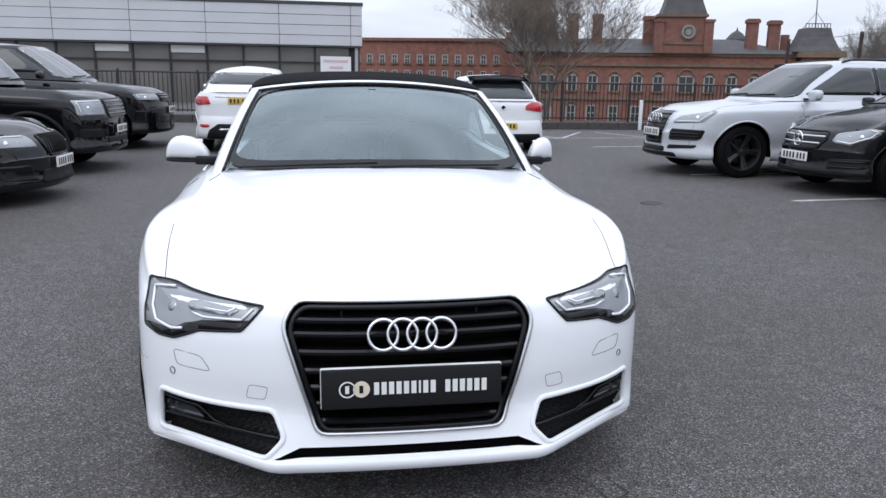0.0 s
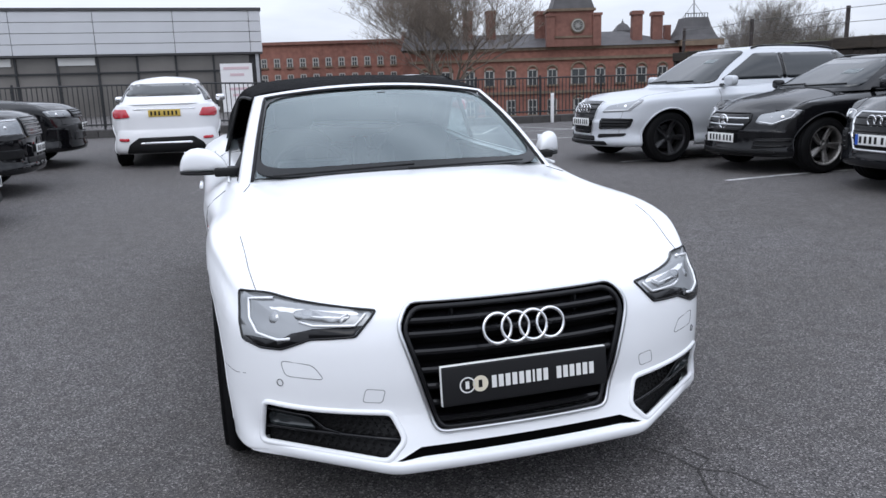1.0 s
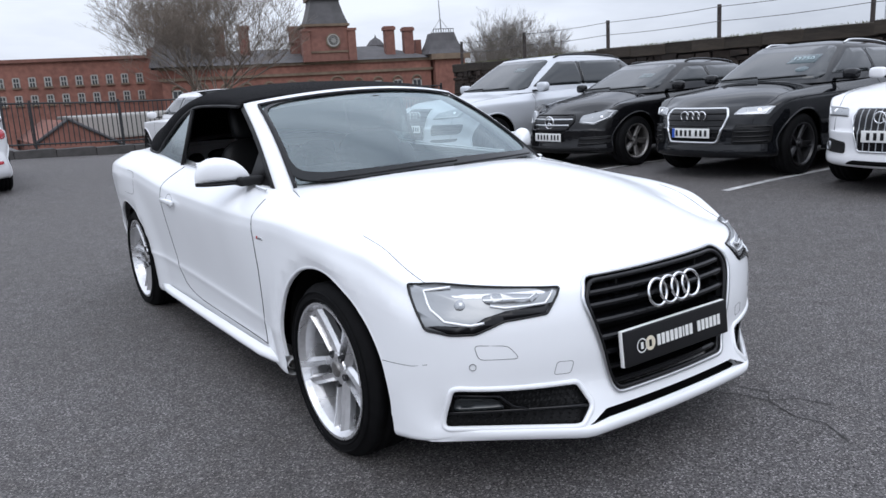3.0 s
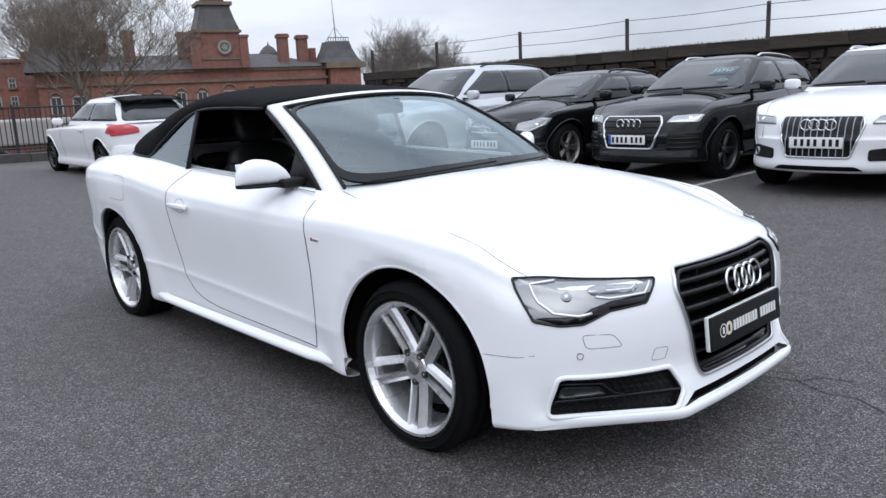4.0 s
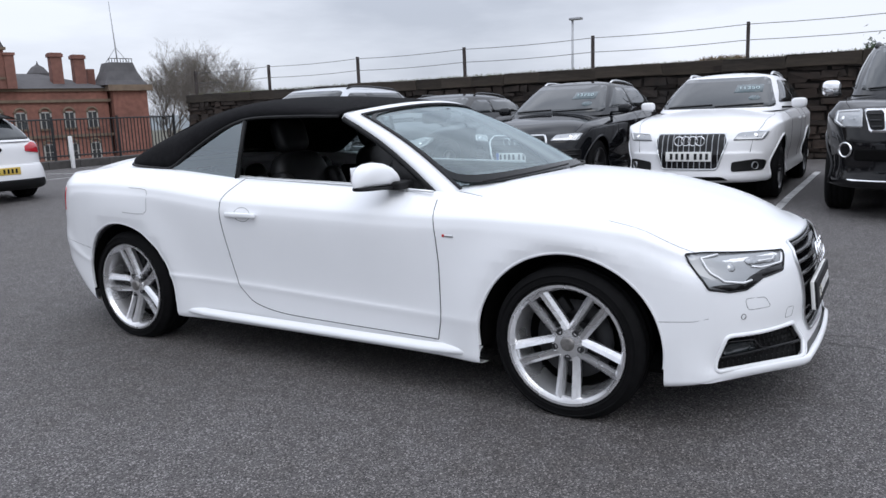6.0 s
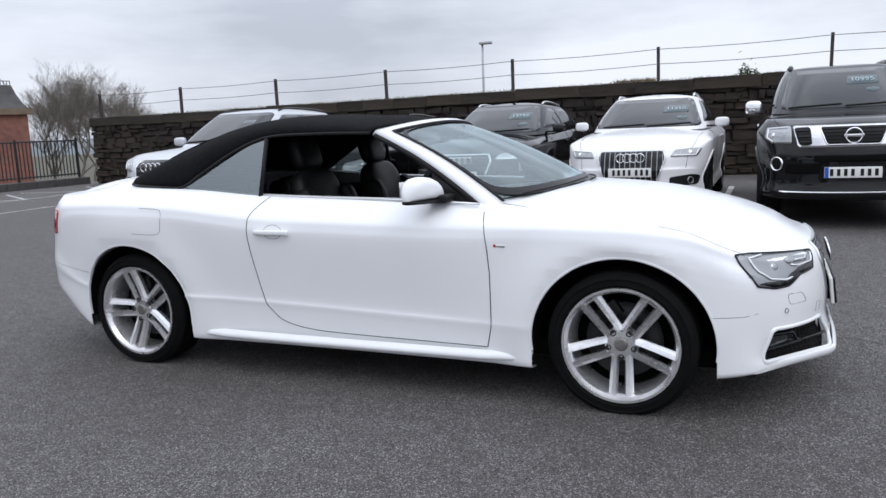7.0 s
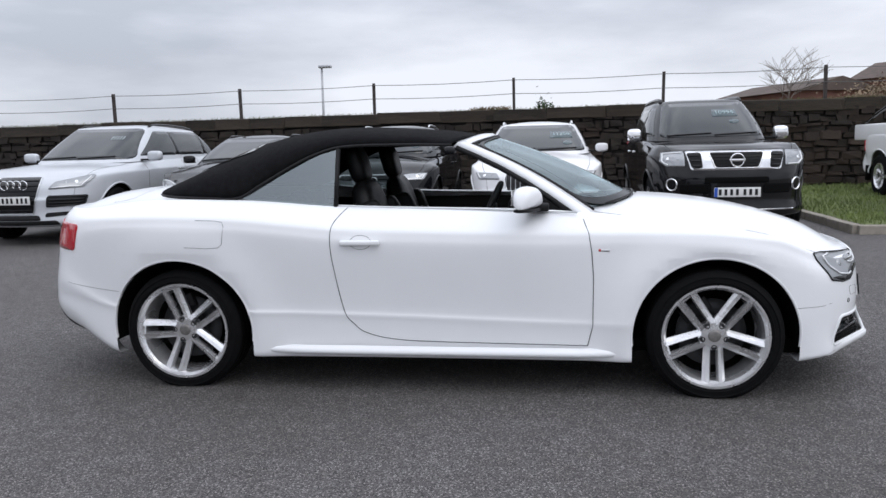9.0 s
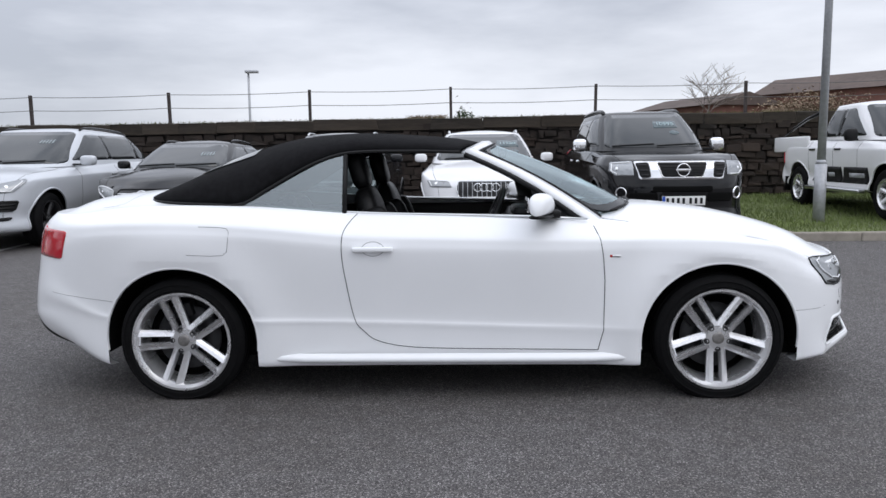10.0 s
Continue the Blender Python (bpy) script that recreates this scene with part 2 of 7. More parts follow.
M["tree_bark"] = grain(base_mat("tree_bark", (0.21, 0.175, 0.145), 0.9), 12, 0.35, 0, 0.4, 40)
M["far_bark"] = grain(base_mat("far_bark", (0.18, 0.16, 0.14), 0.9), 3, 0.25)
M["grass"] = grain(base_mat("grass", (0.10, 0.125, 0.04), 0.95), 8, 0.5, 0, 0.3, 60)
M["blade"] = grain(base_mat("blade", (0.14, 0.18, 0.055), 0.8), 3, 0.5)
M["dry"] = grain(base_mat("dry", (0.22, 0.165, 0.11), 0.9), 6, 0.5)
M["shrub"] = grain(base_mat("shrub", (0.035, 0.06, 0.025), 0.9), 4, 0.5)
M["moss"] = grain(base_mat("moss", (0.10, 0.11, 0.04), 0.95), 6, 0.5)
M["soil"] = grain(base_mat("soil", (0.09, 0.085, 0.06), 0.95), 1, 0.4)
M["roof_tile"] = grain(base_mat("roof_tile", (0.10, 0.075, 0.065), 0.9), 3, 0.3)
# Bluish grey of the far hills: distance haze mixed into their colour.
M["haze_tinted_hill"] = grain(base_mat("haze_tinted_hill", (0.17, 0.19, 0.20), 1.0), 0.05, 0.2)
M["red_badge"] = base_mat("red_badge", (0.5, 0.02, 0.02), 0.3)
for k in ("black_paint", "dark_paint"):
    M[k].node_tree.nodes["Principled BSDF"].inputs["IOR"].default_value = 1.45
    M[k].node_tree.nodes["Principled BSDF"].inputs["Roughness"].default_value = 0.05
M["seam"] = base_mat("seam", (0.02, 0.02, 0.022), 0.7)
# Grey of narrow panel gaps: their shadow line put into the colour.
M["seam_shade"] = base_mat("seam_shade", (0.10, 0.10, 0.105), 0.8)
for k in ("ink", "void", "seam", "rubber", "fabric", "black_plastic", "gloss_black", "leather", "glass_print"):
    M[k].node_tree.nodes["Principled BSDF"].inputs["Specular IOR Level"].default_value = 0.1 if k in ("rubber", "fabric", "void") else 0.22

# ---- mesh helpers ----
from mathutils.bvhtree import BVHTree


def obj_from(name, bm, material, parent=None, smooth=True, label=""):
    me = bpy.data.meshes.new(name)
    bm.normal_update()
    bm.to_mesh(me)
    bm.free()
    for p in me.polygons:
        p.use_smooth = smooth
    if material is not None:
        me.materials.append(M[material])
    ob = new(name, me)
    if parent is not None:
        ob.parent = parent
    if label:
        ob["label"] = label
    return ob


def part(name, bm, material, parent, label="", smooth=True):
    return obj_from(name, bm, material, parent, smooth, label)


def shared(name, me, parent, m=None, label=""):
    ob = new(name, me)
    ob.parent = parent
    if m is not None:
        ob.matrix_basis = m
    if label:
        ob["label"] = label
    return ob


def thing(name, label, category, group="", kind="", at=None):
    ob = new(name)
    ob.empty_display_size = 0.2
    if at is not None:
        ob.matrix_basis = at
    return tagged(ob, label, category, group, kind)


def add_box(bm, lo, hi, m=None, bevel=0.0):
    c = [(a + b) / 2 for a, b in zip(lo, hi)]
    s = [abs(b - a) for a, b in zip(lo, hi)]
    mat = Matrix.Translation(c) @ Matrix.Diagonal((*s, 1))
    vs = bmesh.ops.create_cube(bm, size=1.0, matrix=(m @ mat) if m is not None else mat)["verts"]
    if bevel:
        es = list({e for v in vs for e in v.link_edges})
        bmesh.ops.bevel(bm, geom=es, offset=bevel, segments=2, affect="EDGES", profile=0.6)
    return vs


def box(lo, hi, bevel=0.0):
    bm = bmesh.new()
    add_box(bm, lo, hi, None, bevel)
    return bm


def add_tube(bm, pts, radius, sides=8, closed=False, cap=True):
    """A round tube along points; radius may be one number or one for each point."""
    pts = [Vector(p) for p in pts]
    n = len(pts)
    rad = radius if isinstance(radius, (list, tuple)) else [radius] * n
    rings = []
    ref = None
    for i, p in enumerate(pts):
        a = pts[(i - 1) % n] if (closed or i > 0) else p
        b = pts[(i + 1) % n] if (closed or i < n - 1) else p
        d = (b - a).normalized()
        if ref is None:
            ref = Vector((0, 0, 1)) if abs(d.z) < 0.9 else Vector((1, 0, 0))
        side = d.cross(ref).normalized()
        ref = side.cross(d).normalized()
        rings.append([bm.verts.new(p + rad[i] * (math.cos(k * math.tau / sides) * side + math.sin(k * math.tau / sides) * ref)) for k in range(sides)])
    for i in range(n if closed else n - 1):
        r0, r1 = rings[i], rings[(i + 1) % n]
        for k in range(sides):
            bm.faces.new((r0[k], r0[(k + 1) % sides], r1[(k + 1) % sides], r1[k]))
    if cap and not closed:
        bm.faces.new(rings[0][::-1])
        bm.faces.new(rings[-1])


def add_grid(bm, rows, closed_u=False):
    vs = [[bm.verts.new(p) for p in r] for r in rows]
    for a, b in zip(vs, vs[1:]):
        n = len(a)
        for i in range(n if closed_u else n - 1):
            j = (i + 1) % n
            bm.faces.new((a[i], a[j], b[j], b[i]))
    return vs


def add_lathe(bm, profile, axis="x", steps=40, m=None):
    rows = []
    for k in range(steps):
        c, s = math.cos(k * math.tau / steps), math.sin(k * math.tau / steps)
        row = []
        for a, r in profile:
            p = Vector((a, r * c, r * s)) if axis == "x" else Vector((r * c, r * s, a))
            row.append(m @ p if m is not None else p)
        rows.append(row)
    rows.append(rows[0])
    vs = add_grid(bm, rows)
    bmesh.ops.remove_doubles(bm, verts=[v for r in vs for v in r], dist=1e-5)


def keyed(keys, x):
    """Smooth value at x through (x, value) keys."""
    if x <= keys[0][0]:
        return keys[0][1]
    for i in range(len(keys) - 1):
        (x0, y0), (x1, y1) = keys[i], keys[i + 1]
        if x <= x1:
            xa, ya = keys[max(i - 1, 0)]
            xb, yb = keys[min(i + 2, len(keys) - 1)]
            h = x1 - x0
            m0 = (y1 - ya) / (x1 - xa)
            m1 = (yb - y0) / (xb - x0)
            t = (x - x0) / h
            return (2 * t**3 - 3 * t**2 + 1) * y0 + (t**3 - 2 * t**2 + t) * h * m0 + (3 * t**2 - 2 * t**3) * y1 + (t**3 - t**2) * h * m1
    return keys[-1][1]


def ease(a, b, x):
    t = min(1, max(0, (x - a) / (b - a)))
    return t * t * (3 - 2 * t)


def inside(poly, a, b):
    hit = False
    for i in range(len(poly)):
        (x0, y0), (x1, y1) = poly[i - 1], poly[i]
        if (y0 > b) != (y1 > b) and a < (x1 - x0) * (b - y0) / (y1 - y0) + x0:
            hit = not hit
    return hit


AX = {"xz": (0, 2, 1), "yz": (1, 2, 0), "xy": (0, 1, 2)}


def cut_hole(bm, poly, plane, keep):
    """Cut a convex outline through the faces for which keep(centre) holds, and take out what lies within."""
    ia, ib, _ = AX[plane]
    lo = [min(p[k] for p in poly) - 0.03 for k in (0, 1)]
    hi = [max(p[k] for p in poly) + 0.03 for k in (0, 1)]

    def near():
        return [f for f in bm.faces if keep(c := f.calc_center_median()) and any(lo[0] < v.co[ia] < hi[0] and lo[1] < v.co[ib] < hi[1] for v in f.verts)]

    for i in range(len(poly)):
        (a0, b0), (a1, b1) = poly[i - 1], poly[i]
        co, no = [0, 0, 0], [0, 0, 0]
        co[ia], co[ib] = a0, b0
        no[ia], no[ib] = b1 - b0, a0 - a1
        fs = near()
        geom = list(fs) + list({e for f in fs for e in f.edges}) + list({v for f in fs for v in f.verts})
        bmesh.ops.bisect_plane(bm, geom=geom, dist=1e-5, plane_co=co, plane_no=no)
    gone = [f for f in bm.faces if keep(c := f.calc_center_median()) and inside(poly, c[ia], c[ib])]
    bmesh.ops.delete(bm, geom=gone, context="FACES")


def smooth_closed(poly, r=0.02, steps=3):
    """Round the corners of an outline."""
    out = []
    for i in range(len(poly)):
        p, q, s = Vector(poly[i - 1]), Vector(poly[i]), Vector(poly[(i + 1) % len(poly)])
        a = q + (p - q).normalized() * min(r, (p - q).length * 0.45)
        b = q + (s - q).normalized() * min(r, (s - q).length * 0.45)
        for k in range(steps + 1):
            t = k / steps
            out.append(tuple((1 - t) ** 2 * a + 2 * t * (1 - t) * q + t * t * b))
    return out


def cast(tree, plane, sign, a, b):
    ia, ib, ic = AX[plane]
    o, d = [0, 0, 0], [0, 0, 0]
    o[ia], o[ib], o[ic], d[ic] = a, b, 12 * sign, -sign
    place, normal, _, _ = tree.ray_cast(Vector(o), Vector(d))
    if place is None:
        return None
    if normal[ic] * sign < 0:
        normal = -normal
    return place, normal


def patch(tree, poly, plane, sign, offset=0.003, step=0.035, rim=True):
    """A skin laid over the surface in tree, with the outline poly as seen along the third axis."""
    ia, ib, ic = AX[plane]
    bm = bmesh.new()
    vs = []
    for i, (a, b) in enumerate(poly):
        co = [0, 0, 0]
        co[ia], co[ib] = a, b
        vs.append(bm.verts.new(co))
    es = [bm.edges.new((vs[i - 1], vs[i])) for i in range(len(vs))]
    no = [0, 0, 0]
    no[ic] = 1
    bmesh.ops.triangle_fill(bm, edges=es, use_beauty=True, normal=no)
    for k, idx in ((0, ia), (1, ib)):
        lo, hi = min(p[k] for p in poly), max(p[k] for p in poly)
        n = int((hi - lo) / step)
        for j in range(1, n + 1):
            co, pn = [0, 0, 0], [0, 0, 0]
            co[idx], pn[idx] = lo + j * (hi - lo) / (n + 1), 1
            bmesh.ops.bisect_plane(bm, geom=bm.verts[:] + bm.edges[:] + bm.faces[:], dist=1e-6, plane_co=co, plane_no=pn)
    bad = []
    place = {}
    for v in bm.verts:
        h = cast(tree, plane, sign, v.co[ia], v.co[ib])
        if h is None:
            bad.append(v)
        else:
            place[v] = (h[0], h[1])
    for v, (p, nn) in place.items():
        v.co = p + nn * offset
    bmesh.ops.delete(bm, geom=bad, context="VERTS")
    if rim:
        edges = [e for e in bm.edges if e.is_boundary]
        normals = {v: place[v][1] for v in place if v.is_valid}
        r = bmesh.ops.extrude_edge_only(bm, edges=edges)
        new_vs = [g for g in r["geom"] if isinstance(g, bmesh.types.BMVert)]
        old = {tuple(round(c, 6) for c in v.co): n for v, n in normals.items()}
        for v in new_vs:
            n = old.get(tuple(round(c, 6) for c in v.co), Vector((0, 0, 0)))
            v.co -= n * (offset + 0.004)
    bmesh.ops.recalc_face_normals(bm, faces=bm.faces)
    return bm


def on_skin(tree, pts, plane, sign, offset=0.0, step=0.03, closed=False):
    """Points of a 2D line, laid on the surface."""
    out = []
    seq = list(zip(pts, pts[1:] + pts[:1])) if closed else list(zip(pts, pts[1:]))
    for (a0, b0), (a1, b1) in seq:
        n = max(1, int(math.hypot(a1 - a0, b1 - b0) / step))
        for k in range(n):
            out.append((a0 + (a1 - a0) * k / n, b0 + (b1 - b0) * k / n))
    if not closed:
        out.append(pts[-1])
    res = []
    for a, b in out:
        h = cast(tree, plane, sign, a, b)
        if h:
            res.append(h[0] + h[1] * offset)
    return res


def seam(tree, pts, plane, sign, radius=0.0022, closed=False, offset=0.0, sides=6):
    bm = bmesh.new()
    line = on_skin(tree, pts, plane, sign, offset, closed=closed)
    if len(line) > 1:
        add_tube(bm, line, radius, sides, closed)
    return bm


def tree_of(bm):
    return BVHTree.FromBMesh(bm)

# ---- car building ----
def half_outline(c, n):
    """Plan outline of one side, nose centre to tail centre, evenly spaced."""
    y0, y1 = c["nose"], c["tail"]
    fs, rs = c.get("front_from", 0.1), c.get("rear_from", c["wb"] - 0.35)
    pts = []
    for k in range(400):
        a = math.pi / 2 * k / 399
        t = math.sin(math.pi / 2 - a)
        x = (1 - t ** c.get("fp", 2.6)) ** (1 / c.get("fq", 2.2))
        pts.append((x * c["W"], fs + (y0 - fs) * t))
    for k in range(1, 60):
        pts.append((c["W"], fs + (rs - fs) * k / 60))
    for k in range(400):
        t = math.sin(math.pi / 2 * k / 399)
        x = (1 - t ** c.get("rp", 6)) ** (1 / c.get("rq", 3))
        pts.append((x * c["W"], rs + (y1 - rs) * t))
    pts = [(x - c.get("waist", 0.0) * ease(fs, fs + 0.9, y) * (1 - ease(rs - 0.9, rs, y)), y) for x, y in pts]
    d = [0.0]
    for a, b in zip(pts, pts[1:]):
        d.append(d[-1] + math.hypot(b[0] - a[0], b[1] - a[1]))
    xs, ys = np.array([p[0] for p in pts]), np.array([p[1] for p in pts])
    s = np.linspace(0, d[-1], n)
    return list(zip(np.interp(s, d, xs), np.interp(s, d, ys)))


def spline(ctrl, n):
    """Catmull-Rom through the control points, n points evenly in the parameter."""
    out = []
    m = len(ctrl) - 1
    for k in range(n):
        u = m * k / (n - 1)
        i = min(int(u), m - 1)
        t = u - i
        p = [Vector(ctrl[max(0, min(m, i + j))]) for j in (-1, 0, 1, 2)]
        out.append(0.5 * (2 * p[1] + (p[2] - p[0]) * t + (2 * p[0] - 5 * p[1] + 4 * p[2] - p[3]) * t * t + (3 * p[1] - p[0] - 3 * p[2] + p[3]) * t**3))
    return out


def car_shell(c, n_half=70, n_side=26, n_top=10):
    """The lower body as one closed skin: sides, nose, tail, bonnet and deck."""
    half = half_outline(c, n_half)
    loop = half + [(-x, y) for x, y in reversed(half[1:-1])]
    n = len(loop)
    edge = []
    rows = []
    for i, (x, y) in enumerate(loop):
        a, b = loop[i - 1], loop[(i + 1) % n]
        nx, ny = b[1] - a[1], -(b[0] - a[0])
        ln = math.hypot(nx, ny) or 1
        nx, ny = nx / ln, ny / ln
        if i == 0:
            nx, ny = 0, -1
        if i == len(half) - 1:
            nx, ny = 0, 1
        fw = 1 - ease(c["nose"] + 0.18, c["nose"] + 0.62, y)
        rw = ease(c["tail"] - 0.62, c["tail"] - 0.2, y)
        sw = 1 - fw - rw
        prof = []
        zs, zl, ze = keyed(c["shoulder"], y), keyed(c["lower"], y), keyed(c["ze"], y)
        side = [(dd, z(zs, zl, ze) if callable(z) else z) for dd, z in c["side"]]
        for f, s, r in zip(c["front"], side, c["rear"]):
            r0 = r[0] * (1 - c.get("round_tail", 0.0) * (1 - ny * ny)) if r[1] > 0.45 else r[0]
            r0 += c.get("tail_tuck", 0.0) * (1 - ny * ny) * (1 - ease(0.40, 0.62, r[1]))
            f = (f[0] * (1 - c.get("round_nose", 0.0) * (1 - ny * ny)), f[1]) if 0.22 < f[1] < 0.62 else f
            pin = sw * c.get("pinch", 0.0) * (1 - ease(0.25, 0.95, y)) if len(prof) > 6 else 0.0
            pin += sw * c.get("taper", 0.0) * (1 - ease(-0.40, 0.25, y)) if len(prof) > 7 else 0.0
            prof.append((fw * f[0] + sw * s[0] + rw * r0 + pin, fw * f[1] + sw * s[1] + rw * r[1]))
        cur = spline(prof, n_side)
        rows.append([(x - nx * p[0], y - ny * p[0], p[1]) for p in cur])
        edge.append(rows[-1][-1])
    # Top surface from the edge inward.
    hx = sorted((e[1], abs(e[0])) for e in edge if e[0] >= 0)
    ey, ex = np.array([h[0] for h in hx]), np.array([h[1] for h in hx])
    p0, p1 = c["nose"] + 0.5, c["tail"] - 0.4

    def top(x, y):
        xe = max(0.05, float(np.interp(y, ey, ex)))
        u = min(1, abs(x) / xe)
        zc, ze = keyed(c["zc"], y), keyed(c["ze"], y)
        return zc - (zc - ze) * u ** c.get("crown", 2.4)

    for i, e in enumerate(edge):
        ty = min(p1, max(p0, e[1]))
        for k in range(1, n_top + 1):
            w = k / n_top
            x, y = e[0] * (1 - w), e[1] + (ty - e[1]) * w
            z = top(x, y)
            b = (1 - w) ** 5
            rows[i].append((x, y, z * (1 - b) + e[2] * b))
    bm = bmesh.new()
    add_grid(bm, rows + [rows[0]])
    bmesh.ops.remove_doubles(bm, verts=bm.verts, dist=0.0006)
    bmesh.ops.recalc_face_normals(bm, faces=bm.faces)
    return bm, top


def arch_poly(y, z, r, z0=0.05, n=26, stretch=1.0):
    pts = [(y + r * stretch * math.cos(a), z + r * math.sin(a)) for a in (math.pi * k / n for k in range(n + 1))]
    return [(y + r * stretch, z0)] + pts + [(y - r * stretch, z0)]


def wheel_meshes(radius, width, rim_r, style, rim_mat):
    """Meshes of one wheel, centred on its hub, outer face towards -x."""
    out = {}
    w = width / 2
    bm = bmesh.new()
    R, r = radius, rim_r
    add_lathe(bm, [(-w * 0.86, r - 0.004), (-w * 0.95, r + 0.010), (-w * 1.02, r + (R - r) * 0.45), (-w * 0.93, R - 0.022), (-w * 0.80, R - 0.006), (-w * 0.72, R), (-w * 0.5, R + 0.001), (-w * 0.46, R - 0.007), (-w * 0.42, R - 0.007), (-w * 0.38, R + 0.001), (-0.01, R + 0.001), (-0.006, R - 0.007), (0.006, R - 0.007), (0.01, R + 0.001), (w * 0.38, R + 0.001), (w * 0.42, R - 0.007), (w * 0.46, R - 0.007), (w * 0.5, R), (w * 0.8, R - 0.006), (w, r + 0.02), (w * 0.9, r - 0.004)], steps=56)
    # Two raised bands on the sidewall.
    for rr in (r + 0.022, r + (R - r) * 0.62):
        add_lathe(bm, [(-w * 0.985, rr - 0.004), (-w * 1.045, rr), (-w * 0.985, rr + 0.004)], steps=56)
    out["tyre"] = (bm, "rubber")
    bm = bmesh.new()
    add_lathe(bm, [(-w * 0.90, r - 0.010), (-w * 0.99, r - 0.004), (-w * 0.99, r + 0.007), (-w * 0.90, r + 0.010), (-w * 0.86, r + 0.002)], steps=56)
    add_lathe(bm, [(-w * 0.93, r - 0.006), (-w * 0.80, r - 0.016), (-w * 0.5, r - 0.024), (w * 0.25, r - 0.034)], steps=56)

    def spoke(a0, half0, half1, skew, depth0=-0.62, depth1=-0.84, flip=1, t0=0.0, t1=1.0, sink=0.0):
        """A tapered bar from hub to rim at angle a0."""
        ca, sa = math.cos(a0), math.sin(a0)
        rows = []
        for q in (0.0, 0.25, 0.5, 0.75, 1.0):
            t = t0 + (t1 - t0) * q
            rad = 0.045 + (r - 0.012 - 0.045) * t
            hw = half0 + (half1 - half0) * t
            off = skew[0] + (skew[1] - skew[0]) * t
            xf = w * (depth0 + (depth1 - depth0) * t ** 1.6) + sink
            ring = []
            for du, dx in ((-1.0, 0.020), (-0.60, 0.0), (0.25, 0.006), (1.0, 0.019), (0.8, 0.045), (-0.8, 0.045)):
                u = off + du * hw * flip
                ring.append((xf + dx, rad * ca - u * sa, rad * sa + u * ca))
            rows.append(ring)
        add_grid(bm, rows, closed_u=True)

    if style == "twin":
        for k in range(5):
            a = math.tau * k / 5 - math.pi / 2
            spoke(a, 0.0165, 0.0205, (-0.029, -0.036), flip=-1)
            spoke(a, 0.0165, 0.0205, (0.029, 0.036))
            spoke(a, 0.040, 0.036, (0, 0), t1=0.15, sink=0.004)
            spoke(a, 0.012, 0.055, (0, 0), t0=0.93, sink=0.006)
    elif style == "five":
        for k in range(5):
            a = math.tau * k / 5 + math.pi / 2
            spoke(a, 0.030, 0.022, (0, 0))
            spoke(a, 0.012, 0.014, (0.012, 0.055))
    elif style == "multi":
        for k in range(10):
            a = math.tau * k / 10
            spoke(a, 0.014, 0.012, (0, 0.012 if k % 2 else -0.012))
    else:
        for k in range(6):
            a = math.tau * k / 6
            spoke(a, 0.030, 0.036, (0, 0))
    add_lathe(bm, [(-w * 0.60, 0.062), (-w * 0.66, 0.058), (-w * 0.68, 0.030), (-w * 0.68, 0.0)], steps=30)
    out["rim"] = (bm, rim_mat)
    bm = bmesh.new()
    add_lathe(bm, [(-w * 0.68, 0.031), (-w * 0.735, 0.029), (-w * 0.75, 0.022), (-w * 0.75, 0.0)], steps=24)
    out["hub_cap"] = (bm, "steel" if rim_mat == "alloy" else rim_mat)
    bm = bmesh.new()
    add_lathe(bm, [(w * 0.05, r * 0.68), (w * 0.05, 0.07), (w * 0.12, 0.07), (w * 0.12, r * 0.68), (w * 0.05, r * 0.68)], steps=40)
    add_lathe(bm, [(-w * 0.05, r * 0.36), (-w * 0.05, 0.0)], steps=30)
    out["brake_disc"] = (bm, "dark_steel")
    bm = bmesh.new()
    m = Matrix.Rotation(radians(55), 4, "X")
    add_box(bm, (-0.03, r * 0.42, -0.075), (0.055, r * 0.72, 0.075), m, 0.008)
    out["caliper"] = (bm, "black_plastic")
    bm = bmesh.new()
    add_lathe(bm, [(w * 0.25, r - 0.0345), (w * 0.55, r - 0.036), (w * 0.5, 0.0)], steps=30)
    out["backing"] = (bm, "void")
    bm = bmesh.new()
    for k in range(1):
        a = math.pi / 2
        mm = Matrix.Translation((0, 0.059 * math.cos(a), 0.059 * math.sin(a)))
        add_lathe(bm, [(-w * 0.58, 0.0135), (-w * 0.69, 0.0135), (-w * 0.695, 0.010), (-w * 0.66, 0.008), (-w * 0.66, 0.0)], steps=12, m=mm)
    out["wheel_bolt"] = (bm, "dark_steel" if rim_mat == "alloy" else "dark_alloy")
    res = {}
    for k, (b, mt) in out.items():
        me = bpy.data.meshes.new(k)
        bmesh.ops.recalc_face_normals(b, faces=b.faces)
        b.to_mesh(me)
        b.free()
        for p in me.polygons:
            p.use_smooth = k not in ("rim", "wheel_bolt")
        me.materials.append(M[mt])
        res[k] = me
    return res


def fit_wheels(car, meshes, track, wb, z, steer=0.0, spin=0.0):
    for side in (-1, 1):
        for k, y in enumerate((0.0, wb)):
            m = pose(side * track, y, z) @ pose(0, 0, 0, 0, 0, (0 if side < 0 else 180) + (steer if k == 0 else 0)) @ pose(0, 0, 0, spin[k])
            wheel = shared("wheel", meshes["tyre"], car, m)
            wheel["label"] = "black rubber tyre on its rim"
            for nm in ("rim", "hub_cap", "brake_disc", "caliper", "backing"):
                shared(nm, meshes[nm], wheel)
            for j in range(5):
                shared("wheel_bolt", meshes["wheel_bolt"], wheel, pose(0, 0, 0, 72 * j + 36))


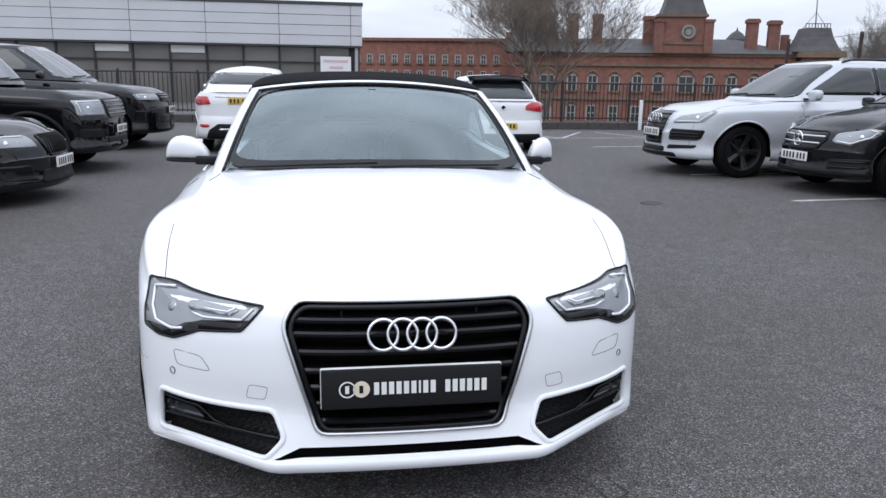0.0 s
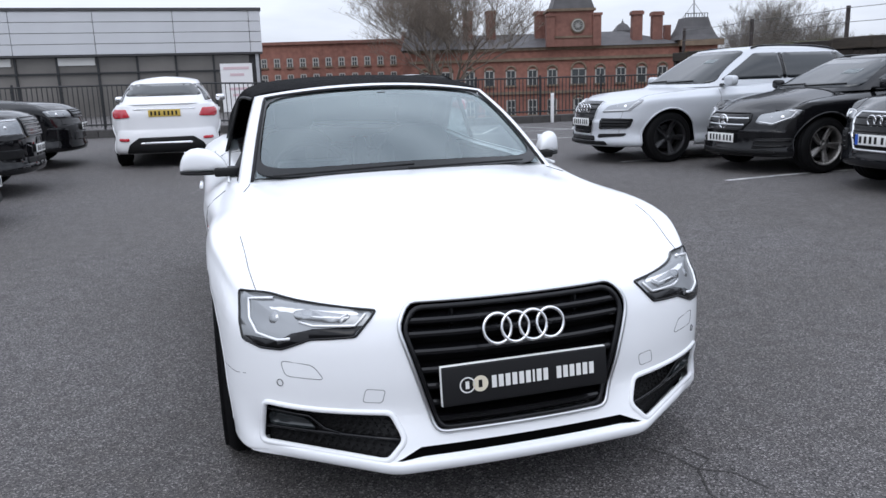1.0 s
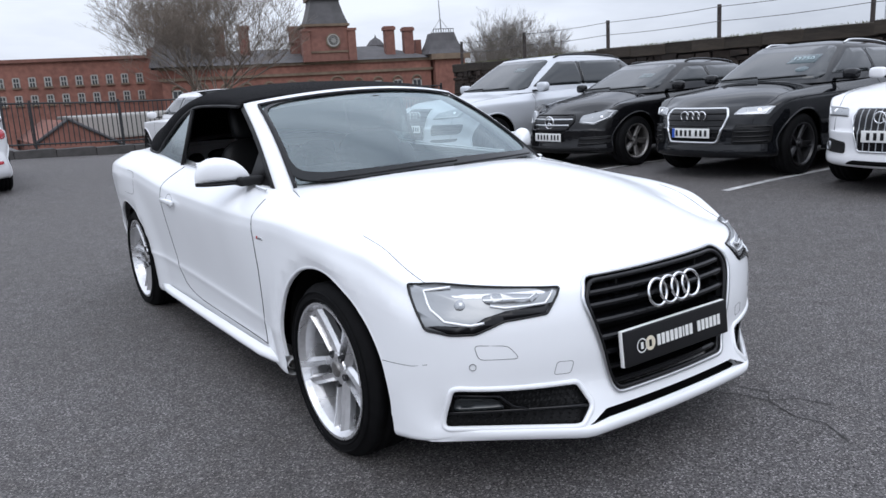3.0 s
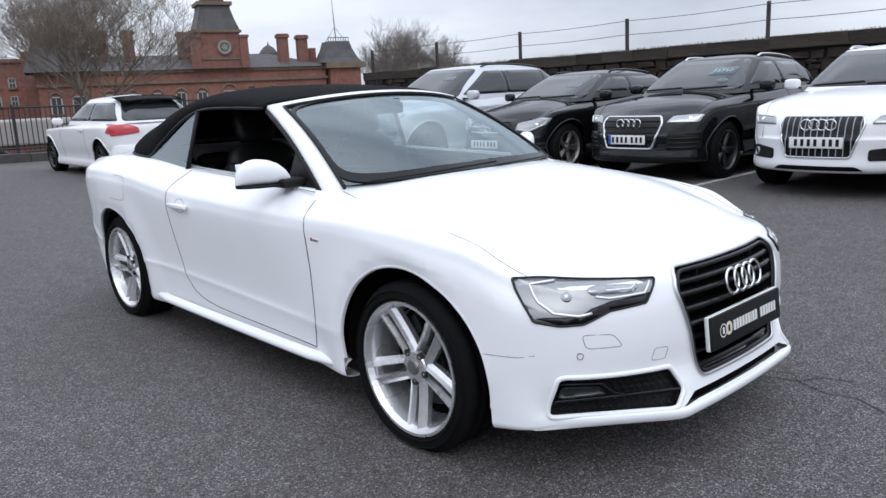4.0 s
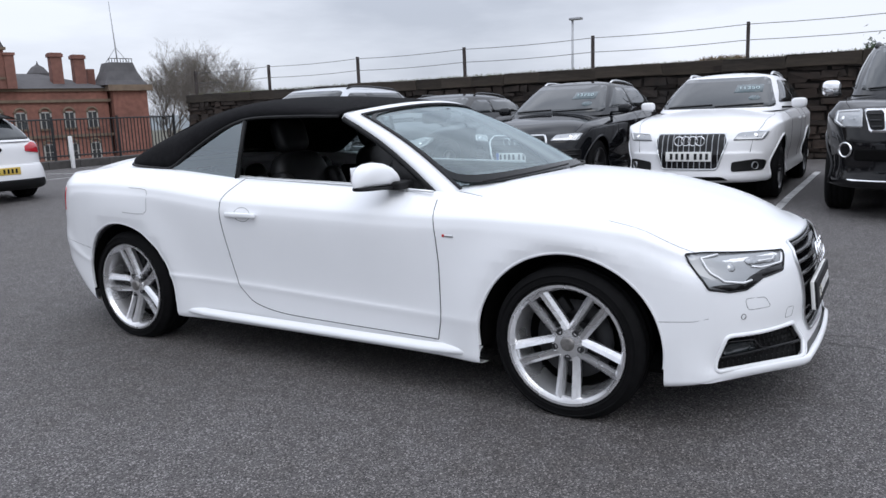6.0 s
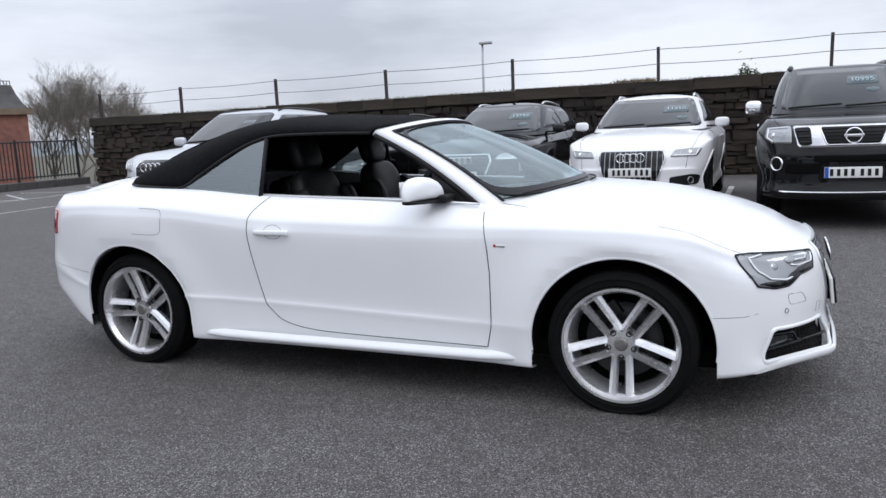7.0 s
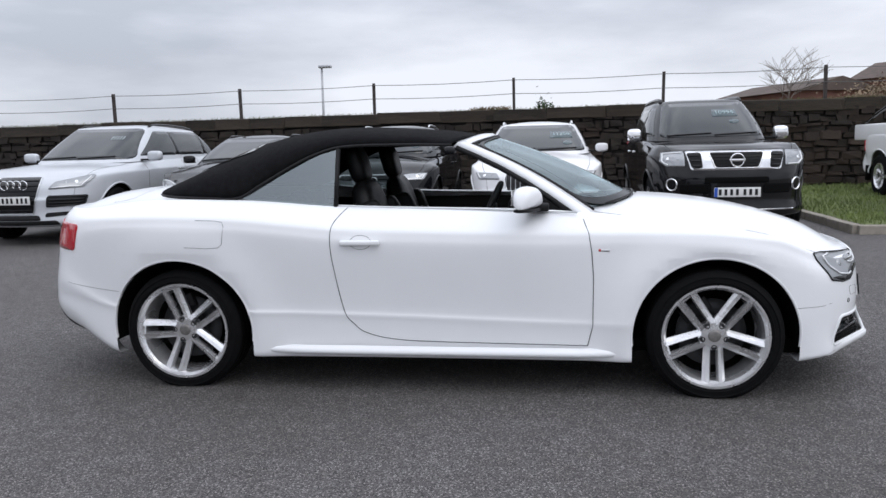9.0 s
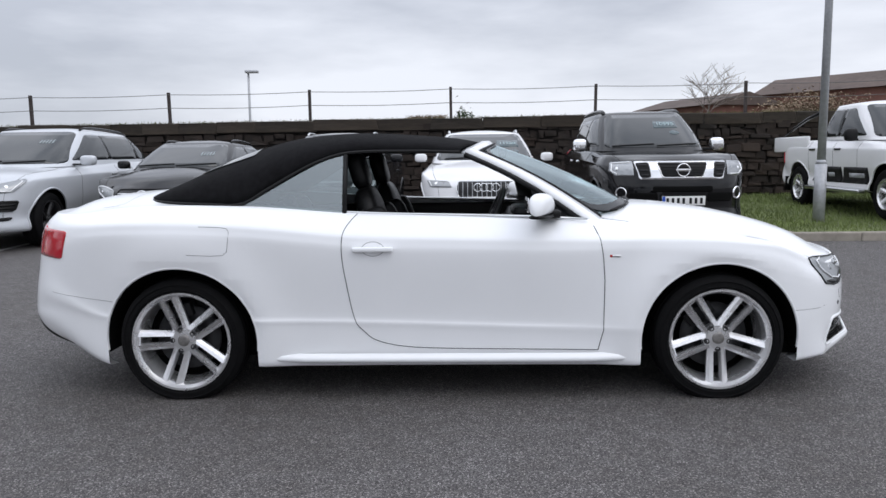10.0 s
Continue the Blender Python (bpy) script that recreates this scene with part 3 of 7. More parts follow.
def cabin_shell(c, n=64, rows_side=12, rows_top=8):
    """Closed upper body from belt to roof."""
    b0, b1, t0, t1 = c["base_y"][0], c["base_y"][1], c["roof_y"][0], c["roof_y"][1]
    wb, wt, zb0, zb1, zt, zr = c["base_w"], c["roof_w"], c["belt"][0], c["belt"][1], c["roof_z"] - c.get("dome", 0.06), c["roof_z"]
    rows = []

    def ring(y0, y1, w, zf, zrr, e=4.5):
        cy, hy = (y0 + y1) / 2, (y1 - y0) / 2
        out = []
        for k in range(n):
            a = math.tau * k / n
            cs, sn = math.cos(a), math.sin(a)
            x = w * math.copysign(abs(cs) ** (2 / e), cs)
            y = cy + hy * math.copysign(abs(sn) ** (2 / e), sn)
            t = (y - y0) / max(1e-6, y1 - y0)
            out.append((x, y, zf + (zrr - zf) * t))
        return out

    for k in range(rows_side + 1):
        v = k / rows_side
        bulge = 0.035 * math.sin(math.pi * v)
        rows.append(ring(b0 + (t0 - b0) * v - bulge, b1 + (t1 - b1) * v + bulge, wb + (wt - wb) * v + bulge * 0.7, zb0 + (zt - zb0) * v, zb1 + (zt - zb1 - c.get("roof_drop", 0.0)) * v))
    for k in range(1, rows_top + 1):
        s = max(1e-3, 1 - (k / rows_top) ** 1.4)
        cy, hy = (t0 + t1) / 2, (t1 - t0) / 2
        z = zr - (zr - zt) * s ** 2.4
        drop = c.get("roof_drop", 0.0)
        rows.append([(x, y, z - drop * max(0, (y - t0) / (t1 - t0)) * s - 0.0) for x, y, _ in ring(cy - hy * s, cy + hy * s, wt * s + 1e-4, 0, 0)])
    bm = bmesh.new()
    add_grid(bm, rows, closed_u=True)
    bmesh.ops.remove_doubles(bm, verts=bm.verts, dist=0.001)
    bmesh.ops.recalc_face_normals(bm, faces=bm.faces)
    return bm


def number_plate(car, y, z, sign, colour, tilt=0.0, blue=False, x=0.0):
    """A registration plate, its characters as plain bars."""
    m = Matrix.Translation((x, y, z)) @ Matrix.Rotation(radians(tilt), 4, "X")
    bm = bmesh.new()
    add_box(bm, (-0.26, -0.005, -0.0555), (0.26, 0.005, 0.0555), m, 0.003)
    plate = part("number_plate", bm, colour, car, "plate with dark bars")
    for k in range(7):
        a = -0.215 + k * 0.064 + 0.006 + (0.02 if k > 3 else 0)
        bm = bmesh.new()
        add_box(bm, (a, 0.005 * sign, -0.035), (a + 0.031, 0.0075 * sign, 0.035), m)
        part("character_bar", bm, "ink", plate, smooth=False)
    if blue:
        bm = bmesh.new()
        s = -sign
        add_box(bm, (0.215 * -s if s < 0 else -0.258, 0.005 * sign, -0.054), (0.258 if s < 0 else -0.222, 0.0068 * sign, 0.054), m)
        part("blue_band", bm, "plate_blue", plate, smooth=False)


def mirror_caps(car, x, y, z, paint, sx=0.095, sy=0.055, sz=0.058):
    for s in (-1, 1):
        bm = bmesh.new()
        bmesh.ops.create_uvsphere(bm, u_segments=20, v_segments=12, radius=1)
        for v in bm.verts:
            p = v.co
            q = Vector([math.copysign(abs(k) ** 0.6, k) for k in p])
            v.co = Vector((q.x * sx, q.y * sy, q.z * sz)) + Vector((s * x, y, z))
        mir = part("door_mirror", bm, paint, car)
        bm = bmesh.new()
        add_box(bm, (s * (x - sx * 1.6) - 0.05, y - 0.03, z - sz * 0.95), (s * (x - sx * 0.5) + 0.03, y + 0.03, z - sz * 0.55), None, 0.01)
        part("mirror_arm", bm, "black_plastic", mir)


def mirrored(poly):
    return [(-a, b) for a, b in reversed(poly)]


def parked_car(c, name, label, group, at):
    """A parked car from its measures. Nose towards -y, origin under the front axle."""
    car = thing(name, label, "car", group, at=at)
    g, W = c["clear"], c["W"]
    zs, zb, zn, zk = c["zs"], c["belt"], c["zn"], c["zk"]
    nose, tail, wb, R = c["nose"], c["tail"], c["wb"], c["R"]
    c.setdefault("shoulder", [(nose, zs - 0.10), (0, zs - 0.03), (wb, zs + 0.03), (tail, zs + 0.03)])
    c.setdefault("lower", [(nose, g + 0.22), (tail, g + 0.26)])
    c.setdefault("zc", [(nose, zn - 0.02), (nose + 0.12, zn + 0.03), (nose + 0.45, zn + (zk - zn) * 0.55), (c["base_y"][0] - 0.08, zk - 0.01), (c["base_y"][0] + 0.15, zk + 0.02), (wb, zb[1]), (tail - 0.1, zb[1] - 0.02), (tail, zb[1] - 0.06)])
    c.setdefault("ze", [(nose, zn - 0.03), (nose + 0.25, zn), (nose + 0.6, zn + (zb[0] - zn) * 0.5), (0.3, zb[0] - 0.04), (1.0, zb[0]), (wb, zb[1] - 0.01), (tail, zb[1] - 0.05)])
    c.setdefault("front", [(0.16, g - 0.02), (0.03, g), (0.0, g + 0.06), (0.015, g + 0.14), (0.02, g + 0.24), (0.015, (g + zn) / 2 + 0.05), (0.03, zn - 0.24), (0.045, zn - 0.16), (0.06, zn - 0.10), (0.09, zn - 0.05), (0.15, zn)])
    c.setdefault("side", [(0.14, g - 0.02), (0.04, g), (0.02, g + 0.04), (0.025, g + 0.10), (0.045, g + 0.15), (0.04, lambda s, l, e: l), (0.01, lambda s, l, e: l + 0.13), (0.0, lambda s, l, e: s - 0.10), (0.004, lambda s, l, e: s - 0.01), (0.02, lambda s, l, e: s + 0.02), (0.10, lambda s, l, e: e)])
    c.setdefault("rear", [(0.20, g + 0.02), (0.05, g + 0.04), (0.0, g + 0.12), (0.0, g + 0.22), (0.02, g + 0.34), (0.05, g + 0.42), (0.06, zs - 0.25), (0.07, zs - 0.12), (0.08, zs), (0.10, zs + 0.06), (0.14, zb[1])])
    bm, top = car_shell(c, 64, 24, 9)
    tree = tree_of(bm)
    for y in (0.0, wb):
        for s in (-1, 1):
            cut_hole(bm, arch_poly(y, R, c.get("arch", R + 0.045)), "yz", lambda p, s=s: p[0] * s > W * 0.6)
    body = part("body", bm, c["paint"], car)
    # Arch trims, and near-black boxes added as the shade under and inside the body.
    for y in (0.0, wb):
        for s in (-1, 1):
            arc = arch_poly(y, R, c.get("arch", R + 0.045) + 0.012, z0=g + 0.02)
            bm = seam(tree, arc, "yz", s, c.get("arch_trim", 0.014), sides=8)
            part("arch_trim", bm, c.get("trim", c["paint"]), body)
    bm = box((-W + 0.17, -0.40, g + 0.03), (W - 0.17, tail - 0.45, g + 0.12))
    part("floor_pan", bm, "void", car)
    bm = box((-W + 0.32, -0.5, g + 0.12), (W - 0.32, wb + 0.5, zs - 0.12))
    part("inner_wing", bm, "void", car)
    # Cabin.
    cb = cabin_shell(c)
    ct = tree_of(cb)
    cabin = part("cabin", cb, c["paint"], car)
    z0, z1 = max(zb) + 0.035, c["roof_z"] - c.get("win_top", 0.13)
    b0, b1 = c["base_y"]
    r0, r1 = c["roof_y"]

    def at_z(za, zt, ya, yt, z):
        return ya + (yt - ya) * (z - za) / (zt - za)

    zt = c["roof_z"] - 0.06
    fa = lambda z: at_z(zb[0], zt, b0, r0, z) + c.get("side_a", 0.30)
    ra = lambda z: at_z(zb[1], zt, b1, r1, z) - c.get("side_r", 0.22)
    cuts = c.get("pillars", [0.42, 0.80])
    xs = [fa, *[(lambda z, f=f: b0 + (b1 - b0) * f) for f in cuts], ra]
    gap = 0.03
    for s in (-1, 1):
        for k, (p, q) in enumerate(zip(xs, xs[1:])):
            u0, u1 = (gap if k else 0), (gap if k < len(xs) - 2 else 0)
            poly = [(p(z0) + u0, z0), (q(z0) - u1, z0), (q(z1) - u1, z1), (p(z1) + u0, z1)]
            if poly[1][0] - poly[0][0] < 0.06:
                continue
            if poly[2][0] - poly[3][0] < 0.05:
                zz = z0 + (z1 - z0) * 0.7
                poly = [poly[0], poly[1], (q(zz) - u1, zz), (p(zz) + u0, zz)]
            part("side_window", patch(ct, smooth_closed(poly, 0.05), "yz", s, 0.004, 0.06), "dark_glass", cabin)
            if k:
                bx = [(p(z0) - gap, z0), (p(z0) + gap, z0), (p(z1) + gap, z1), (p(z1) - gap, z1)]
                part("window_pillar", patch(ct, bx, "yz", s, 0.0035, 0.08), "gloss_black", cabin)
        if c.get("rails"):
            pts = []
            for k in range(13):
                t = k / 12
                pts.append((s * (c["roof_w"] - 0.06), r0 + 0.25 + (r1 - r0 - 0.45) * t, c["roof_z"] - 0.055 + 0.058 * math.sin(math.pi * t) ** 0.35 - c.get("roof_drop", 0) * t))
            bm = bmesh.new()
            add_tube(bm, pts, c.get("rail_r", 0.016), 8)
            part("roof_rail", bm, c["rails"], car)
    wz0, wz1 = zb[0] + 0.05, c["roof_z"] - 0.085
    bw, rw = c["base_w"] - c.get("screen_in", 0.09), c["roof_w"] - 0.05
    scr = [(-bw, wz0), (bw, wz0), (rw, wz1), (-rw, wz1)]
    part("windscreen", patch(ct, smooth_closed(scr, 0.07), "xz", -1, 0.004, 0.06), c.get("screen", "dark_glass"), cabin)
    rz0 = zb[1] + c.get("rear_glass", 0.08)
    scr = [(-bw + 0.06, rz0), (bw - 0.06, rz0), (rw - 0.03, wz1 - 0.03), (-rw + 0.03, wz1 - 0.03)]
    part("rear_window", patch(ct, smooth_closed(scr, 0.08), "xz", 1, 0.004, 0.06), "dark_glass", cabin)
    # Shut lines and handles.
    for s in (-1, 1):
        lines = [b0 + 0.42, b0 + (b1 - b0) * cuts[0]] + ([wb - 0.42] if c.get("doors", 4) == 4 else [])
        for yy in lines:
            bm = seam(tree, [(yy, g + 0.16), (yy - 0.02, zs - 0.2), (yy, max(zb) - 0.02)], "yz", s, 0.003)
            part("shut_line", bm, "seam_shade" if "white" in c["paint"] or "silver" in c["paint"] else "seam", body)
        hs = lines[1:]
        for yy in hs:
            h = cast(tree, "yz", s, yy - 0.16, zs - 0.01)
            if h:
                bm = bmesh.new()
                add_box(bm, (h[0].x - 0.02, yy - 0.27, h[0].z - 0.018), (h[0].x + 0.02, yy - 0.07, h[0].z + 0.014), None, 0.008)
                part("door_handle", bm, c.get("handle", c["paint"]), body)
        # Lower black cladding.
        if c.get("cladding"):
            poly = [(R + 0.07, g + 0.01), (wb - R - 0.07, g + 0.01), (wb - R - 0.07, g + 0.14), (R + 0.07, g + 0.14)]
            part("sill_trim", patch(tree, poly, "yz", s, 0.006, 0.1), c["cladding"], body)
    mirror_caps(car, W + 0.055, b0 + 0.52, zb[0] + 0.09, c.get("mirror", c["paint"]), *c.get("mirror_size", (0.095, 0.055, 0.064)))
    # Bonnet shut lines, running from the lamps to the screen.
    if not c.get("rear_plate"):
        for s in (-1, 1):
            bm = seam(tree, [(s * W * 0.70, nose + 0.22), (s * W * 0.80, nose + 0.55), (s * W * 0.84, b0 - 0.05), (s * W * 0.80, b0 + 0.12)], "xy", 1, 0.003)
            part("shut_line", bm, "seam_shade" if "white" in c["paint"] or "silver" in c["paint"] else "seam", body)
    # Front: grille, lamps, bumper openings.
    gr = c["grille"]
    back = part("grille", patch(tree, smooth_closed(gr["poly"], 0.03), "xz", -1, 0.009, 0.025), gr.get("back", "gloss_black"), car)
    if gr.get("frame"):
        bm = seam(tree, smooth_closed(gr["poly"], 0.03), "xz", -1, gr.get("frame_r", 0.012), True, 0.006, 8)
        part("grille_frame", bm, gr["frame"], back)
    zz = [p[1] for p in gr["poly"]]
    if gr.get("bars"):
        for k in range(gr["bars"]):
            z = min(zz) + (max(zz) - min(zz)) * (k + 0.8) / (gr["bars"] + 0.6)
            xw = [a for a, b in on_width(gr["poly"], z)]
            bm = seam(tree, [(min(xw) + 0.02, z), (max(xw) - 0.02, z)], "xz", -1, gr.get("bar_r", 0.010), False, 0.012, 6)
            part("grille_bar", bm, gr.get("bar", "black_plastic"), back)
    if gr.get("uprights"):
        xm = max(a for a, b in gr["poly"])
        for k in range(gr["uprights"]):
            x = -xm + 2 * xm * (k + 0.5) / gr["uprights"]
            if len(on_height(gr["poly"], x)) == 2:
                bm = seam(tree, [(x, z) for z in on_height(gr["poly"], x)], "xz", -1, gr.get("upright_r", 0.007), False, 0.012, 6)
                part("grille_bar", bm, gr.get("bar", "satin"), back)
    for s in (-1, 1):
        lamp = c["lamp"] if s > 0 else mirrored(c["lamp"])
        head = part("headlight", patch(tree, smooth_closed(lamp, 0.02), "xz", -1, 0.013, 0.02), c.get("lamp_mat", "lamp_inner"), car)
        zs_ = [b for a, b in lamp]
        xs_ = [a for a, b in lamp]
        zm, xm = (min(zs_) + max(zs_)) / 2, (min(xs_) + max(xs_)) / 2
        sh = [(xm + (a - xm) * 0.8, zm + (b - zm) * 0.8) for a, b in lamp]
        bm = seam(tree, sh[:max(3, len(sh) - 1)], "xz", -1, 0.009, False, 0.015, 6)
        part("light_strip", bm, "lamp_bright", head)
        h = cast(tree, "xz", -1, xm + s * 0.05, zm)
        if h:
            bm = bmesh.new()
            bmesh.ops.create_uvsphere(bm, u_segments=16, v_segments=10, radius=0.045, matrix=Matrix.Translation(h[0] + h[1] * -0.026))
            part("lens", bm, "chrome", head)
        h = cast(tree, "xz", -1, xm - s * 0.06, zm)
        if h:
            bm = bmesh.new()
            bmesh.ops.create_uvsphere(bm, u_segments=14, v_segments=8, radius=0.034, matrix=Matrix.Translation(h[0] + h[1] * -0.017))
            part("lens", bm, "lens_grey", head)
        for poly, mt, *slats in c.get("openings", []):
            pl = poly if s > 0 else mirrored(poly)
            vent = part("bumper_vent", patch(tree, smooth_closed(pl, 0.03), "xz", -1, 0.010, 0.022), mt, car)
            zlo, zhi = min(b for a, b in pl), max(b for a, b in pl)
            for k in range(slats[0] if slats else 0):
                z = zlo + (zhi - zlo) * (k + 0.6) / (slats[0] + 0.2)
                xw = sorted(a for a, b in on_width(pl, z))
                if len(xw) == 2:
                    part("vent_slat", seam(tree, [(xw[0] + 0.02, z), (xw[1] - 0.02, z)], "xz", -1, 0.011, False, 0.012, 6), slats[1] if len(slats) > 1 else "gloss_black", vent)
        for x, z, r, mt in c.get("fogs", []):
            h = cast(tree, "xz", -1, s * x, z)
            if h:
                bm = bmesh.new()
                rot = Matrix.Translation(h[0]) @ h[1].to_track_quat("X", "Z").to_matrix().to_4x4()
                add_lathe(bm, [(0.008, r), (0.026, r * 0.95), (0.024, r * 0.84), (0.014, r * 0.78)], steps=24, m=rot)
                fog = part("fog_light", bm, mt, car)
                bm = bmesh.new()
                add_lathe(bm, [(0.014, r * 0.8), (0.020, 0.0)], steps=20, m=rot)
                part("fog_lens", bm, "gloss_black", fog)
        tl = c["tail_lamp"] if s > 0 else mirrored(c["tail_lamp"])
        part("tail_light", patch(tree, smooth_closed(tl, 0.02), "xz", 1, 0.014, 0.018), "red_lamp", car)
        tls = c.get("tail_side")
        if tls:
            part("tail_light", patch(tree, smooth_closed(tls, 0.02), "yz", s, 0.013, 0.018), "red_lamp", car)
    # Patches in the near-black colour paint the shade of bumper openings.
    for poly, mt, sgn, *off in c.get("centre", []):
        part("bumper_trim", patch(tree, smooth_closed(poly, 0.025), "xz", sgn, off[0] if off else 0.011, 0.025), mt, car)
    if c.get("plate"):
        z = c["plate"][0]
        h = cast(tree, "xz", -1, 0, z)
        number_plate(car, h[0].y - 0.022, z, -1, "plate_white", blue=c["plate"][1])
    if c.get("rear_plate"):
        z, mt = c["rear_plate"]
        h = cast(tree, "xz", 1, 0, z)
        number_plate(car, h[0].y + 0.014, z, 1, mt)
    if c.get("badge"):
        badge(car, tree, *c["badge"])
    if c.get("price"):
        px, pz, big = c["price"], c["roof_z"] - 0.24, c.get("price_text")
        if big:
            st = part("price_sticker", patch(ct, [(px - 0.17, pz - 0.05), (px + 0.17, pz - 0.05), (px + 0.16, pz + 0.05), (px - 0.16, pz + 0.05)], "xz", -1, 0.007), "sticker", cabin, "pale blue price sticker")
            price_text(st, ct, px, pz, big)
            oval = [(px + 0.10 + 0.07 * math.cos(a), pz - 0.12 + 0.03 * math.sin(a)) for a in (math.tau * k / 14 for k in range(14))]
            part("paper_disc", patch(ct, oval, "xz", -1, 0.007), "sticker", cabin)
        else:
            for k in range(5):
                a = px - 0.10 + 0.042 * k
                part("digit_bar", patch(ct, [(a, pz - 0.028), (a + 0.022, pz - 0.028), (a + 0.022, pz + 0.028), (a, pz + 0.028)], "xz", -1, 0.008), "faint_figure", cabin)
    # Wipers.
    for k in (-1, 1):
        line = on_skin(ct, [(k * 0.30 - 0.28, wz0 + 0.01), (k * 0.30 + 0.28, wz0 + 0.035)], "xz", -1, 0.016)
        bm = bmesh.new()
        if len(line) > 1:
            add_tube(bm, line, 0.009, 6)
        part("wiper", bm, "black_plastic", cabin)
    me = wheel_meshes(R, c.get("tyre_w", 0.235), c.get("rim_r", R * 0.70), c.get("wheel", "five"), c.get("rim", "alloy"))
    fit_wheels(car, me, W - c.get("tyre_w", 0.235) / 2 - 0.025, wb, R, c.get("steer", 0), c.get("spin", (17, 27)))
    return car, tree, ct


def price_text(parent, tree, x, z, words):
    """Painted figures on the inside of a windscreen."""
    a, b = cast(tree, "xz", -1, x - 0.1, z), cast(tree, "xz", -1, x + 0.1, z)
    n = (a[1] + b[1]).normalized()
    right = (b[0] - a[0]).normalized()
    up = n.cross(right).normalized()
    cu = bpy.data.curves.new("price_figures", "FONT")
    cu.body, cu.size, cu.align_x, cu.align_y, cu.extrude = words, 0.105, "CENTER", "CENTER", 0.001
    cu.materials.append(M["figure"])
    ob = new("price_figures", cu)
    ob.parent = parent
    m = Matrix((right, up, n)).transposed().to_4x4()
    m.translation = (a[0] + b[0]) / 2 + n * 0.013
    ob.matrix_basis = m


def on_width(poly, z):
    """Where the outline crosses height z."""
    out = []
    for i in range(len(poly)):
        (a0, b0), (a1, b1) = poly[i - 1], poly[i]
        if (b0 > z) != (b1 > z):
            out.append((a0 + (a1 - a0) * (z - b0) / (b1 - b0), z))
    return out


def on_height(poly, x):
    out = []
    for i in range(len(poly)):
        (a0, b0), (a1, b1) = poly[i - 1], poly[i]
        if (a0 > x) != (a1 > x):
            out.append(b0 + (b1 - b0) * (x - a0) / (a1 - a0))
    return sorted(out)


def badge(car, tree, kind, z, size, sign=-1):
    """A maker's mark as plain metal shapes."""
    h = cast(tree, "xz", sign, 0, z)
    if not h:
        return
    y = h[0].y + sign * 0.02
    if kind == "rings":
        for k in range(4):
            x = (k - 1.5) * size * 0.76
            bm = bmesh.new()
            add_tube(bm, [(x + size / 2 * math.cos(a), y, z + size / 2 * math.sin(a)) for a in (math.tau * j / 28 for j in range(28))], size * 0.065, 8, True)
            part("badge_ring", bm, "chrome", car)
    else:
        bm = bmesh.new()
        add_tube(bm, [(size / 2 * math.cos(a), y, z + size / 2 * math.sin(a)) for a in (math.tau * j / 28 for j in range(28))], size * 0.06, 8, True)
        part("badge_ring", bm, "chrome", car)
        bm = bmesh.new()
        if kind == "star":
            for k in range(3):
                a = math.pi / 2 + k * math.tau / 3
                add_tube(bm, [(0, y, z), (size * 0.46 * math.cos(a), y, z + size * 0.46 * math.sin(a))], [size * 0.09, size * 0.02], 6)
        elif kind == "bar":
            add_box(bm, (-size * 0.6, y - 0.006, z - size * 0.1), (size * 0.6, y + 0.006, z + size * 0.1), None, 0.003)
        else:
            add_lathe(bm, [(0, size * 0.45), (0.004, 0.0)], steps=20, m=Matrix.Translation((0, y, z)) @ Matrix.Rotation(radians(90 * -sign), 4, "Z"))
        part("badge_disc", bm, "chrome" if kind != "disc" else "gloss_black", car)

# ---- the car park ----
def ground_z(x, y):
    """Height of the car park: nearly level, rising gently to the edges."""
    z = (1 - ease(-2, 6, x)) * 0.022 * max(0, min(y, 19) - 8.5) + 0.09 * ease(1.5, 6.5, x)
    if y > 18.9:
        low = -6.0 * ease(18.9, 19.6, y)
        k = ease(0.5, 3.0, x)
        z = z * (1 - k) + low * k
    if x > 12.9:
        z = z + 0.5 * ease(12.9, 13.3, x) * (1 - ease(17, 18, y))
    far = max(abs(x), abs(y))
    return z + 0.02 - 4.0 * ease(60, 160, far)


def build_ground():
    xs = sorted({*np.round(np.arange(-30, 30.01, 0.75), 3), *(12.9, 13.1, 13.3), *np.round(np.arange(0, 4, 0.25), 3), *(s * v for s in (-1, 1) for v in (36, 45, 60, 90, 130, 200, 400, 900, 2500))})
    ys = sorted({*np.round(np.arange(-30, 30.01, 0.75), 3), *np.round(np.arange(18.7, 19.8, 0.15), 3), *(s * v for s in (-1, 1) for v in (36, 45, 60, 90, 130, 200, 400, 900, 2500))})
    bm = bmesh.new()
    add_grid(bm, [[(x, y, ground_z(x, y)) for y in ys] for x in xs])
    bmesh.ops.recalc_face_normals(bm, faces=bm.faces)
    ob = obj_from("ground", bm, "asphalt", smooth=True)
    ob.data.materials.append(M["soil"])
    for p in ob.data.polygons:
        c = p.center
        if c.y > 19.0 and c.x > 1.5 or c.x > 13.0 or max(abs(c.x), abs(c.y)) > 46:
            p.material_index = 1
    tagged(ob, "dark grey worn asphalt of the car park", "ground", kind="structure")


build_ground()


